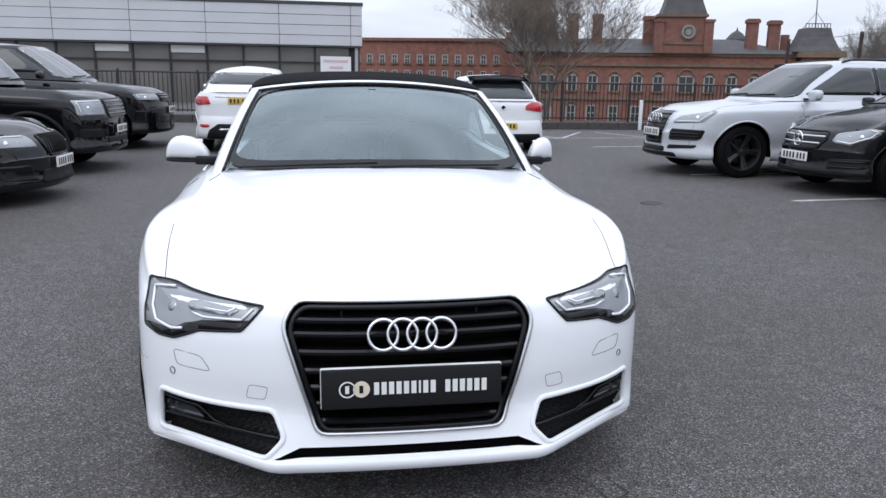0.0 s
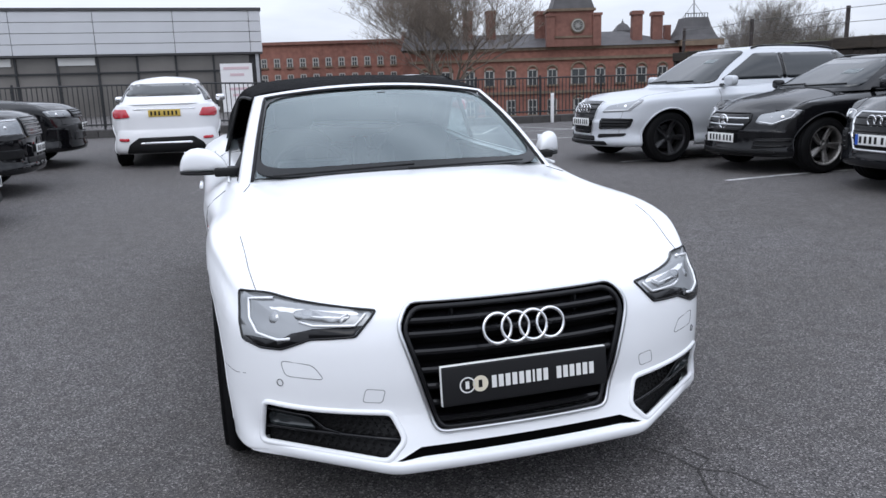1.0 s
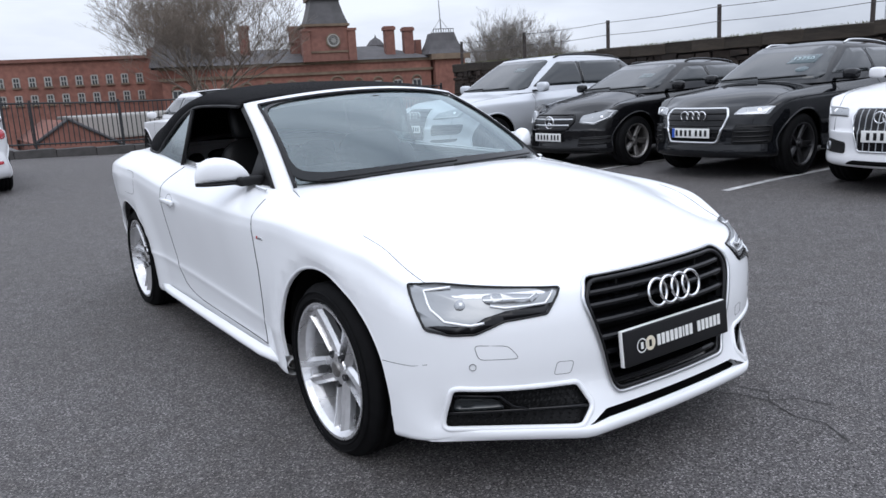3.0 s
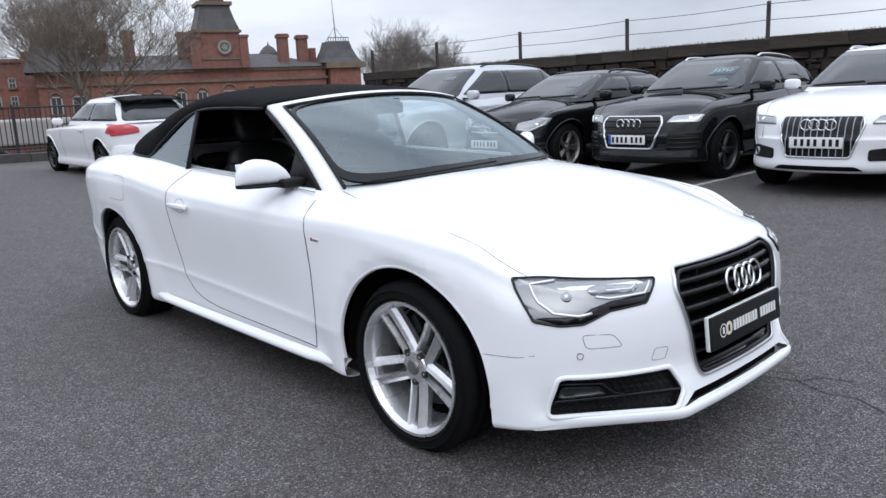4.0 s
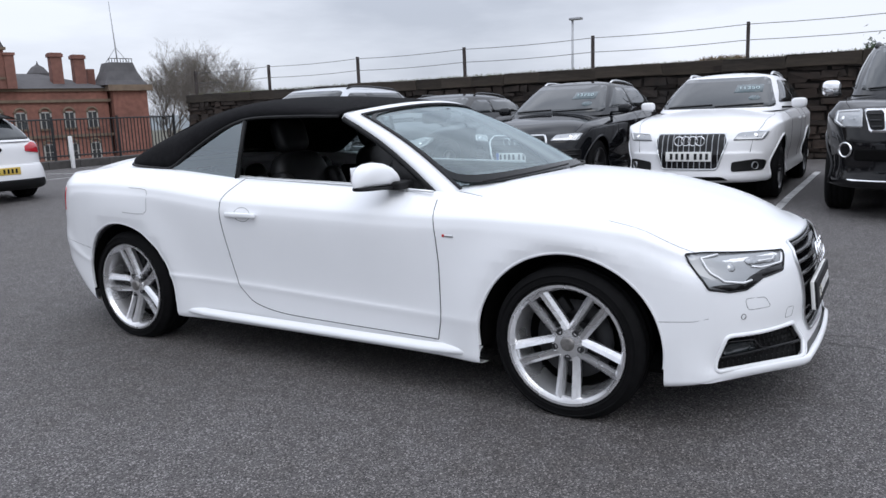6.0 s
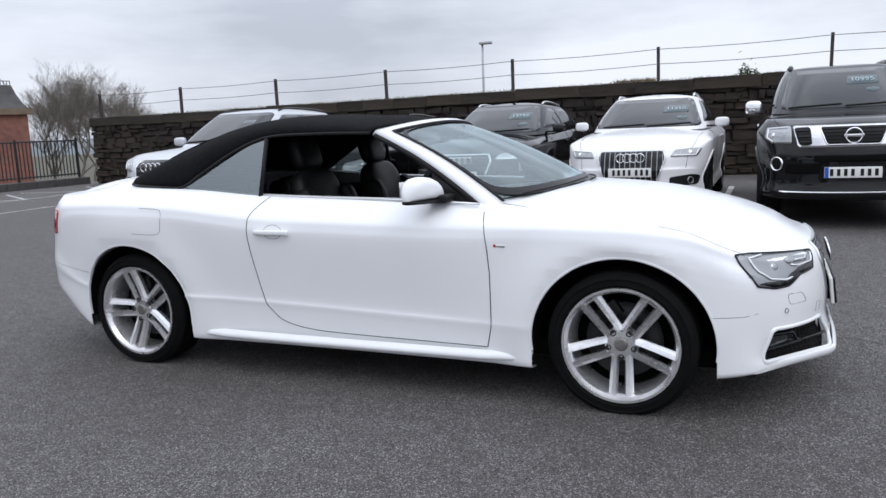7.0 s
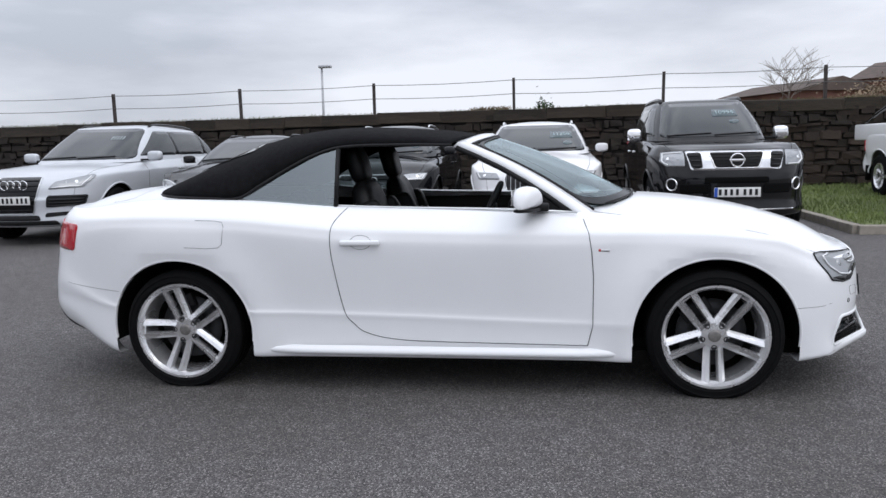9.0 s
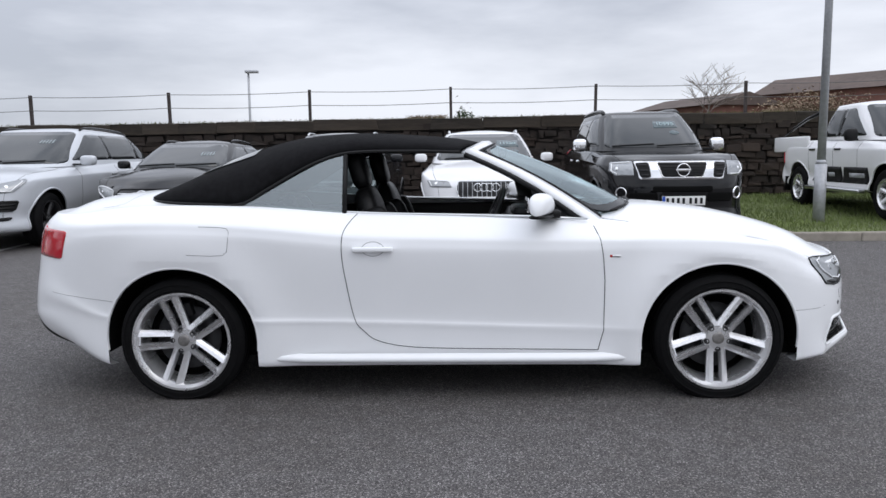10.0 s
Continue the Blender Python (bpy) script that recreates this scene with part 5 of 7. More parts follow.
    # Corner turret with a railed flat top and a flagpole.
    tr = part("turret", box((23.9, -0.8, -8), (27.4, 3.0, 4.5)), "brick", b, smooth=False)
    part("turret_ledge", box((23.4, -1.2, 4.4), (27.9, 3.4, 5.0)), "sandstone", tr, smooth=False)
    bm = bmesh.new()
    add_grid(bm, [[(25.3 + s * h, 1.1 + t * h, z) for s, t in ((-1, -1), (1, -1), (1, 1), (-1, 1))] for z, h in ((4.98, 2.2), (5.5, 1.85), (6.4, 1.45), (7.3, 1.2), (7.32, 0.01))], closed_u=True)
    part("turret_roof", bm, "slate", tr, smooth=False)
    bm = bmesh.new()
    for s in range(9):
        x = 25.3 - 1.15 + 2.3 * s / 8
        add_box(bm, (x - 0.03, 0.0, 7.28), (x + 0.03, 0.05, 7.7))
    add_box(bm, (24.1, 0.0, 7.66), (26.5, 0.05, 7.73))
    part("turret_railing", bm, "joint", tr, smooth=False)
    bm = bmesh.new()
    add_tube(bm, [(25.45, 1.3, 7.2), (25.2, 1.3, 13.5)], [0.07, 0.045], 8)
    for s in (-1, 1):
        add_tube(bm, [(25.42 + s * 1.2, 1.3, 7.3), (25.40, 1.3, 8.9)], 0.035, 5)
    part("flagpole", bm, "galvanised", tr)
    bm = bmesh.new()
    add_lathe(bm, [(5.6, 1.2), (6.5, 1.1), (7.1, 0.6), (7.4, 0.12), (7.8, 0.0)], "z", 8, Matrix.Translation((18.9, 6, 0)))
    part("roof_vent", bm, "slate", b, smooth=False)


def mill():
    m = brick_block("brick_mill", "long red brick mill with rows of small windows", -42, -6.0, 9, 24, -8, 6.2)
    part("parapet", box((-42.2, 8.7, 6.2), (-5.9, 24.2, 6.55)), "brick_dark", m, smooth=False)
    part("stair_tower", box((-6.2, 7.5, -8), (-3.6, 14, 7.2)), "brick_dark", m, smooth=False)
    for r, z in enumerate((4.15, 2.3)):
        for k in range(23):
            add_window(m, -41.0 + 1.53 * k, z, 0.6, 0.95, 9, False, 1)


town_hall()
mill()


def outbuilding():
    b = thing("outbuilding", "small red brick gabled outbuilding below the railings", "building", at=pose(3.9, 31, 0))
    bm = bmesh.new()
    pts = [(-1.9, -7.0), (1.9, -7.0), (1.9, -0.7), (-0.7, 0.85), (-1.9, 0.0)]
    front = [bm.verts.new((x, 0, z)) for x, z in pts]
    back = [bm.verts.new((x, 7, z)) for x, z in pts]
    bm.faces.new(front)
    bm.faces.new(back[::-1])
    for i in range(5):
        bm.faces.new((front[i - 1], front[i], back[i], back[i - 1]))
    bmesh.ops.recalc_face_normals(bm, faces=bm.faces)
    part("wall", bm, "brick", b, smooth=False)
    for (x0, z0), (x1, z1) in (((2.0, -0.72), (-0.7, 0.90)), ((-0.7, 0.90), (-2.0, 0.0))):
        bm = bmesh.new()
        add_tube(bm, [(x0, -0.05, z0), (x1, -0.05, z1)], 0.07, 6)
        part("verge", bm, "slate", b)
    add_window(b, -0.6, -1.3, 0.7, 0.9, 0, False)
    h = thing("flat_roof_building", "low grey flat-roofed building below the railings", "building", at=pose(7.2, 36, 0))
    part("wall", box((-2.6, 0, -7), (2.6, 6, -0.2)), "brick_dark", h, smooth=False)
    part("roof", box((-2.8, -0.2, -0.2), (2.8, 6.2, 0.9), 0.1), "win_frame", h, smooth=False)
    part("window_band", box((-2.2, -0.06, -1.1), (2.2, 0.02, -0.5)), "win_glass", h, smooth=False)


outbuilding()
bush("bush", "brown winter scrub on the bank below the railings", pose(2.0, 24, -2.6), (2.2, 2.0, 2.2), 14000, "far_bark", 12)
bush("bush", "brown winter scrub on the bank below the railings", pose(11.0, 26, -3.4), (3.5, 2.0, 2.2), 14000, "far_bark", 13)

IC = thing("iron_cover", "round iron drain cover set in the asphalt", "drain cover", at=pose(3.4, 5.12, ground_z(3.4, 5.12)))
bm = bmesh.new()
add_lathe(bm, [(-0.01, 0.13), (0.005, 0.13), (0.005, 0.11), (0.003, 0.105), (0.003, 0.0)], "z", 28)
part("lid", bm, "tarred_kerb", IC)

# Cracks and an iron cover in the asphalt.
for pts in ([(0.56, -0.58), (0.63, -0.69), (0.66, -0.80), (0.76, -0.86), (0.80, -0.98)], [(0.66, -0.80), (0.60, -0.95), (0.63, -1.05), (0.55, -1.18)], [(0.70, -0.65), (0.74, -0.75), (0.66, -0.80)]):
    ground_strip("crack", pts, 0.006, "crack_fill", "thin dark crack in the asphalt", 0.003)


# ---- car showroom beyond the railings ----
def showroom():
    s = thing("showroom", "low modern showroom with grey metal cladding over dark glazing", "building", at=pose(1.6, 36, 0))
    part("wall", box((-45, 0.4, -0.5), (-0.1, 14, 4.9)), "joint", s, smooth=False)
    part("roof_edge", box((-45.1, -0.05, 4.98), (0.05, 14.1, 5.12)), "joint", s, smooth=False)
    w, h = 3.45, 0.48
    pan = box((0.012, 0, 0.012), (w - 0.012, 0.14, h - 0.012), 0.006)
    me = None
    for r in range(4):
        for k in range(12):
            m = pose(-0.55 - w * (k + 1), 0, 3.06 + r * h)
            if me is None:
                f = part("panel", pan, "cladding", s, smooth=False)
                me, f.matrix_basis = f.data, m
            else:
                shared("panel", me, s, m)
    for r in range(4):
        part("corner_panel", box((-0.54, 0, 3.06 + r * h + 0.012), (0.0, 0.5, 3.06 + (r + 1) * h - 0.012), 0.006), "cladding", s, smooth=False)
    part("soffit", box((-45, 0.0, 2.98), (0, 0.45, 3.05)), "joint", s, smooth=False)
    gw = 1.72
    gl = box((0.05, 0.42, 0.1), (gw - 0.05, 0.46, 2.2))
    up = box((0.05, 0.42, 2.28), (gw - 0.05, 0.46, 2.95))
    mu = box((-0.05, 0.34, -0.1), (0.05, 0.5, 3.0))
    g0 = u0 = m0 = None
    for k in range(24):
        m = pose(-0.6 - gw * (k + 1), -0.12, 0)
        if g0 is None:
            a, b, c = part("pane", gl, "shop_glass", s, smooth=False), part("transom_pane", up, "shop_glass", s, smooth=False), part("mullion", mu, "rail_paint", s, smooth=False)
            g0, u0, m0 = a.data, b.data, c.data
            for o in (a, b, c):
                o.matrix_basis = m
        else:
            shared("pane", g0, s, m), shared("transom_pane", u0, s, m), shared("mullion", m0, s, m)
    part("transom", box((-42, 0.2, 2.19), (-0.5, 0.36, 2.27)), "rail_paint", s, smooth=False)
    for x in (-7.5, -11.0):
        part("blind", box((x - gw + 0.08, 0.22, 2.6), (x - 0.08, 0.28, 2.94)), "blind", s, smooth=False)
    part("downpipe", box((-0.35, 0.1, -0.2), (-0.2, 0.25, 3.0)), "galvanised", s, smooth=False)
    ban = part("banner", box((-2.05, 0.12, 0.25), (-0.55, 0.15, 2.55)), "paper", s, "white banner with pink bars", smooth=False)
    for z, a, b in ((2.33, -1.9, -0.7), (2.02, -1.6, -0.95), (1.35, -1.7, -0.85), (1.05, -1.55, -1.0)):
        part("text_bar", box((a, 0.105, z - 0.06), (b, 0.12, z + 0.06)), "pink", ban, smooth=False)


showroom()


def house(name, x, y, w, d, h, ridge, rot, label):
    hs = thing(name, label, "house", at=pose(x, y, -1, 0, 0, rot))
    part("wall", box((-w / 2, -d / 2, 0), (w / 2, d / 2, h)), "brick_dark", hs, smooth=False)
    bm = bmesh.new()
    p = [bm.verts.new(q) for q in ((-w / 2 - 0.3, -d / 2 - 0.4, h - 0.1), (w / 2 + 0.3, -d / 2 - 0.4, h - 0.1), (w / 2 + 0.3, d / 2 + 0.4, h - 0.1), (-w / 2 - 0.3, d / 2 + 0.4, h - 0.1), (-w / 2 - 0.3, 0, ridge), (w / 2 + 0.3, 0, ridge))]
    for f in ((0, 1, 5, 4), (1, 2, 5), (2, 3, 4, 5), (3, 0, 4), (3, 2, 1, 0)):
        bm.faces.new([p[i] for i in f])
    part("roof", bm, "roof_tile", hs, smooth=False)
    n = max(2, int(w / 3))
    for k in range(n):
        for z in (1.4, 3.9):
            if z + 0.7 < h:
                u = -w / 2 + w * (k + 0.5) / n
                win = part("window", box((u - 0.55, -d / 2 - 0.03, z - 0.55), (u + 0.55, -d / 2 + 0.02, z + 0.55)), "win_glass", hs, smooth=False)
                bm = bmesh.new()
                for q in (-0.55, 0.55):
                    add_box(bm, (u + q - 0.05, -d / 2 - 0.07, z - 0.6), (u + q + 0.05, -d / 2, z + 0.6))
                    add_box(bm, (u - 0.6, -d / 2 - 0.07, z + q - 0.05), (u + 0.6, -d / 2, z + q + 0.05))
                part("frame", bm, "win_frame", win, smooth=False)
    return hs


house("house", 45.8, -24.3, 11.5, 5.2, 6.15, 7.25, 37, "brown brick house with a tiled roof beyond the wall")
house("house", 37.0, -11.5, 6.6, 4.0, 4.65, 5.2, 19, "brown brick house with a tiled roof beyond the wall")
house("house", 76, 2, 16, 9, 3.2, 5.2, -85, "brown brick house with a tiled roof beyond the wall")


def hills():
    # Far ridge; its haze comes from the material colour alone.
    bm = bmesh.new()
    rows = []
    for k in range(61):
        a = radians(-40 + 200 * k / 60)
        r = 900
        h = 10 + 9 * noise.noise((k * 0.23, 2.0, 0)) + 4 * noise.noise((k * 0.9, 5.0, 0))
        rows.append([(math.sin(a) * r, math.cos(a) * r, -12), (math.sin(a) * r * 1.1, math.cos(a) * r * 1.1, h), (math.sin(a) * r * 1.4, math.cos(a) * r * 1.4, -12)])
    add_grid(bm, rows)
    tagged(obj_from("backdrop", bm, "haze_tinted_hill"), "low hills far off on the horizon, greyed by painted haze", "hills", kind="structure")


hills()

# ---- parked cars ----
def ground_pose(x, y, rot, wb=2.7):
    """Stand a car with its front axle at x, y on the sloping ground."""
    a = radians(rot)
    z0, z1 = ground_z(x, y), ground_z(x - math.sin(a) * wb, y + math.cos(a) * wb)
    return pose(x, y, z0, 0, 0, rot) @ pose(0, 0, 0, math.degrees(math.atan2(z1 - z0, wb)))


ROW, ROW2, ROW3 = "cars parked before the stone wall", "cars parked by the showroom side", "cars parked by the railings"

suv_silver = dict(W=0.99, nose=-0.95, tail=4.10, wb=3.0, R=0.365, rim_r=0.255, arch=0.412, clear=0.25, zs=0.95, belt=(1.06, 1.12), zn=0.87, zk=1.07, base_y=(0.42, 4.02), roof_y=(1.35, 3.35), base_w=0.88, roof_w=0.66, roof_z=1.67, roof_drop=0.05, paint="silver_paint", rim="dark_alloy", wheel="five", rails="gloss_black", pillars=[0.45, 0.74], tyre_w=0.27, side_a=0.36, mirror_size=(0.115, 0.065, 0.075),
    grille=dict(poly=[(-0.30, 0.90), (0.30, 0.90), (0.34, 0.82), (0.27, 0.42), (-0.27, 0.42), (-0.34, 0.82)], frame="satin", frame_r=0.008, bars=7, bar="black_plastic"),
    lamp=[(0.44, 0.74), (0.80, 0.76), (0.90, 0.90), (0.86, 0.92), (0.50, 0.83)], lamp_mat="lamp_inner", openings=[([(0.42, 0.50), (0.80, 0.52), (0.84, 0.655), (0.44, 0.66)], "black_plastic", 4, "gloss_black"), ([(0.40, 0.37), (0.76, 0.40), (0.78, 0.445), (0.42, 0.43)], "black_plastic")],
    tail_lamp=[(0.5, 0.86), (0.9, 0.86), (0.9, 1.06), (0.55, 1.06)], plate=(0.60, False), badge=("rings", 0.80, 0.12), price=0.40, centre=[([(-0.58, 0.27), (0.58, 0.27), (0.54, 0.325), (-0.54, 0.325)], "black_plastic", -1), ([(-0.36, 0.33), (0.36, 0.33), (0.33, 0.40), (-0.33, 0.40)], "black_plastic", -1)])
parked_car(suv_silver, "large_suv", "silver metallic large SUV with black wheels in the bay", ROW, ground_pose(5.52, 7.90, -90))

suv_black = dict(W=0.90, nose=-0.88, tail=3.60, wb=2.70, R=0.345, rim_r=0.235, clear=0.22, zs=0.90, belt=(0.98, 1.08), zn=0.76, zk=1.02, base_y=(0.25, 3.45), roof_y=(1.20, 2.85), base_w=0.80, roof_w=0.60, roof_z=1.46, roof_drop=0.06, paint="black_paint", wheel="five", rim="steel", rails="gloss_black", pillars=[0.47, 0.80], cladding="black_plastic", fp=2.3,
    grille=dict(poly=[(-0.36, 0.74), (0.36, 0.74), (0.40, 0.66), (0.30, 0.54), (-0.30, 0.54), (-0.40, 0.66)], frame="black_plastic", bars=2, bar="satin", bar_r=0.014),
    lamp=[(0.46, 0.625), (0.62, 0.60), (0.79, 0.70), (0.83, 0.785), (0.75, 0.795), (0.47, 0.725)], lamp_mat="lamp_inner", openings=[([(0.46, 0.31), (0.76, 0.34), (0.78, 0.45), (0.48, 0.44)], "black_plastic", 2)],
    tail_lamp=[(0.4, 0.86), (0.8, 0.86), (0.8, 1.0), (0.45, 1.0)], plate=(0.44, False), badge=("star", 0.64, 0.17), price=0.38, centre=[([(-0.7, 0.25), (0.7, 0.25), (0.66, 0.30), (-0.66, 0.30)], "black_plastic", -1)])
parked_car(suv_black, "compact_suv", "glossy black compact SUV with star badge and split-spoke wheels", ROW, ground_pose(6.32, 5.66, -90))

q3 = dict(W=0.915, nose=-0.88, tail=3.50, wb=2.605, R=0.355, rim_r=0.245, clear=0.25, zs=0.93, belt=(1.03, 1.10), zn=0.82, zk=1.06, base_y=(0.32, 3.40), roof_y=(1.20, 2.80), base_w=0.82, roof_w=0.60, roof_z=1.56, roof_drop=0.06, paint="dark_paint", wheel="five", rim="dark_alloy", rails="satin", pillars=[0.46, 0.78], tyre_w=0.25, fp=2.9,
    grille=dict(poly=[(-0.38, 0.80), (0.38, 0.80), (0.42, 0.72), (0.32, 0.42), (-0.32, 0.42), (-0.42, 0.72)], frame="satin", frame_r=0.016, bars=5),
    lamp=[(0.46, 0.725), (0.76, 0.725), (0.81, 0.815), (0.51, 0.80)], lamp_mat="lamp_clear", openings=[([(0.47, 0.40), (0.78, 0.40), (0.80, 0.61), (0.50, 0.63)], "black_plastic", 4, "gloss_black")],
    tail_lamp=[(0.4, 0.90), (0.76, 0.90), (0.76, 1.06), (0.45, 1.06)], plate=(0.53, True), badge=("rings", 0.725, 0.105), price=0.36, price_text="13750")
parked_car(dict(q3), "compact_suv", "dark grey compact SUV with chrome-edged grille and black wheels", ROW, ground_pose(6.45, 3.33, -90))
q3w = dict(q3)
q3w.update(paint="white_paint_2", rails="satin", cladding=None, handle="white_paint_2")
q3w["grille"] = dict(poly=[(-0.38, 0.80), (0.38, 0.80), (0.41, 0.72), (0.31, 0.40), (-0.31, 0.40), (-0.41, 0.72)], frame="satin", frame_r=0.011, uprights=13, upright_r=0.005, bar="galvanised")
q3w.update(lamp_mat="lamp_inner", plate=(0.55, False), fogs=[(0.685, 0.435, 0.045, "lamp_inner")], openings=[([(0.46, 0.37), (0.77, 0.38), (0.79, 0.49), (0.70, 0.51), (0.46, 0.48)], "black_plastic")], centre=[([(-0.44, 0.275), (0.44, 0.275), (0.36, 0.315), (-0.36, 0.315)], "void", -1)], price=0.36, price_text="11250")
parked_car(q3w, "compact_suv", "white compact SUV with upright-bar grille and price sticker", ROW, ground_pose(6.28, 1.00, -90))

big = dict(W=0.925, nose=-0.93, tail=3.86, wb=2.85, R=0.375, rim_r=0.235, arch=0.44, clear=0.30, zs=1.06, belt=(1.19, 1.23), zn=1.08, zk=1.20, base_y=(0.42, 3.78), roof_y=(1.22, 3.45), base_w=0.81, roof_w=0.61, roof_z=1.80, paint="black_paint", wheel="six", rim="alloy", rails="dark_alloy", rail_r=0.032, pillars=[0.40, 0.68], fp=3.4, mirror="chrome", mirror_size=(0.10, 0.06, 0.092), handle="chrome", tyre_w=0.26, dome=0.05, screen_in=0.13,
    grille=dict(poly=[(-0.31, 1.045), (0.31, 1.045), (0.24, 0.865), (-0.24, 0.865)], frame="chrome", frame_r=0.008, back="black_plastic", bars=5, bar_r=0.004),
    lamp=[(0.565, 0.880), (0.75, 0.885), (0.825, 0.94), (0.81, 1.045), (0.575, 1.06)], lamp_mat="lens_grey", openings=[([(0.375, 0.865), (0.49, 0.86), (0.55, 1.04), (0.395, 1.045)], "black_plastic", 3, "dark_steel"), ([(0.30, 0.57), (0.62, 0.57), (0.62, 0.68), (0.30, 0.68)], "void")], fogs=[(0.70, 0.67, 0.078, "chrome")],
    tail_lamp=[(0.6, 0.9), (0.85, 0.9), (0.85, 1.3), (0.65, 1.3)], plate=(0.585, True), badge=("bar", 0.955, 0.15), price=0.22, price_text="10995", centre=[([(-0.565, 1.065), (0.565, 1.065), (0.505, 0.842), (-0.505, 0.842)], "chrome", -1, 0.003), ([(-0.36, 0.69), (0.36, 0.69), (0.36, 0.76), (-0.36, 0.76)], "void", -1), ([(-0.68, 0.372), (0.68, 0.372), (0.68, 0.384), (-0.68, 0.384)], "chrome", -1)])
parked_car(big, "off_road_suv", "black off-road SUV with chrome grille, mirrors and roof rails", ROW, ground_pose(5.54, -1.36, -90))

estate = dict(W=0.93, nose=-0.86, tail=4.05, wb=2.97, R=0.34, rim_r=0.24, clear=0.17, zs=0.84, belt=(0.92, 0.98), zn=0.70, zk=0.93, base_y=(0.45, 3.75), roof_y=(1.55, 2.85), base_w=0.81, roof_w=0.58, roof_z=1.47, roof_drop=0.04, paint="deep_black", wheel="multi", screen="bright_screen", rim="dark_alloy", pillars=[0.45, 0.75], fp=2.8,
    grille=dict(poly=[(-0.30, 0.70), (0.30, 0.70), (0.33, 0.62), (0.26, 0.50), (-0.26, 0.50), (-0.33, 0.62)], frame="gloss_black", uprights=14, bar="black_plastic"),
    lamp=[(0.42, 0.58), (0.80, 0.60), (0.86, 0.70), (0.44, 0.70)], openings=[([(0.50, 0.26), (0.86, 0.28), (0.86, 0.42), (0.56, 0.42)], "gloss_black")],
    tail_lamp=[(0.4, 0.76), (0.85, 0.76), (0.85, 0.9), (0.45, 0.9)], plate=(0.42, False), centre=[([(-0.45, 0.22), (0.45, 0.22), (0.40, 0.36), (-0.40, 0.36)], "black_plastic", -1)])
parked_car(estate, "saloon_car", "glossy black saloon car with a gloss black grille", ROW2, ground_pose(-3.98, 6.0, 90) @ Matrix.Scale(1.03, 4))

boxy = dict(W=0.96, nose=-0.93, tail=3.95, wb=2.88, R=0.385, rim_r=0.25, arch=0.44, clear=0.30, zs=1.06, belt=(1.20, 1.22), zn=1.06, zk=1.18, base_y=(0.48, 3.85), roof_y=(1.05, 3.65), base_w=0.86, roof_w=0.72, roof_z=1.88, paint="deep_black", wheel="five", rim="alloy", pillars=[0.40, 0.70], screen="bright_screen", fp=4.2, fq=2.6, tyre_w=0.26, arch_trim=0.03, trim="black_plastic",
    grille=dict(poly=[(-0.46, 1.02), (0.46, 1.02), (0.44, 0.78), (-0.44, 0.78)], frame="dark_alloy", bars=4, bar="steel"),
    lamp=[(0.53, 0.80), (0.86, 0.80), (0.88, 1.0), (0.53, 1.01)], lamp_mat="lens_grey", openings=[([(0.58, 0.50), (0.86, 0.50), (0.86, 0.62), (0.58, 0.62)], "black_plastic")],
    tail_lamp=[(0.7, 0.9), (0.92, 0.9), (0.92, 1.3), (0.72, 1.3)], plate=(0.60, False), centre=[([(-0.5, 0.42), (0.5, 0.42), (0.5, 0.5), (-0.5, 0.5)], "black_plastic", -1)])
parked_car(boxy, "off_road_suv", "black boxy off-road SUV with square headlights", ROW2, ground_pose(-4.14, 8.95, 90))

sport = dict(W=0.99, nose=-0.95, tail=3.93, wb=2.92, R=0.385, rim_r=0.28, arch=0.435, clear=0.27, zs=1.02, belt=(1.14, 1.24), zn=0.96, zk=1.14, base_y=(0.40, 3.80), roof_y=(1.25, 3.25), base_w=0.87, roof_w=0.67, roof_z=1.78, roof_drop=0.08, paint="deep_black", wheel="five", rim="dark_alloy", pillars=[0.42, 0.72], screen="bright_screen", fp=3.2,
    grille=dict(poly=[(-0.42, 0.94), (0.42, 0.94), (0.40, 0.82), (-0.40, 0.82)], frame="gloss_black", bars=2),
    lamp=[(0.48, 0.82), (0.86, 0.84), (0.90, 0.93), (0.48, 0.93)], openings=[([(0.56, 0.46), (0.88, 0.44), (0.88, 0.66), (0.60, 0.62)], "gloss_black")],
    tail_lamp=[(0.6, 0.96), (0.9, 0.96), (0.9, 1.1), (0.62, 1.1)], plate=(0.66, False), centre=[([(-0.5, 0.44), (0.5, 0.44), (0.46, 0.58), (-0.46, 0.58)], "gloss_black", -1)])
parked_car(sport, "large_suv", "dark grey sporty SUV parked nose out", ROW2, ground_pose(-4.1, 12.3, 90) @ Matrix.Scale(1.03, 4))

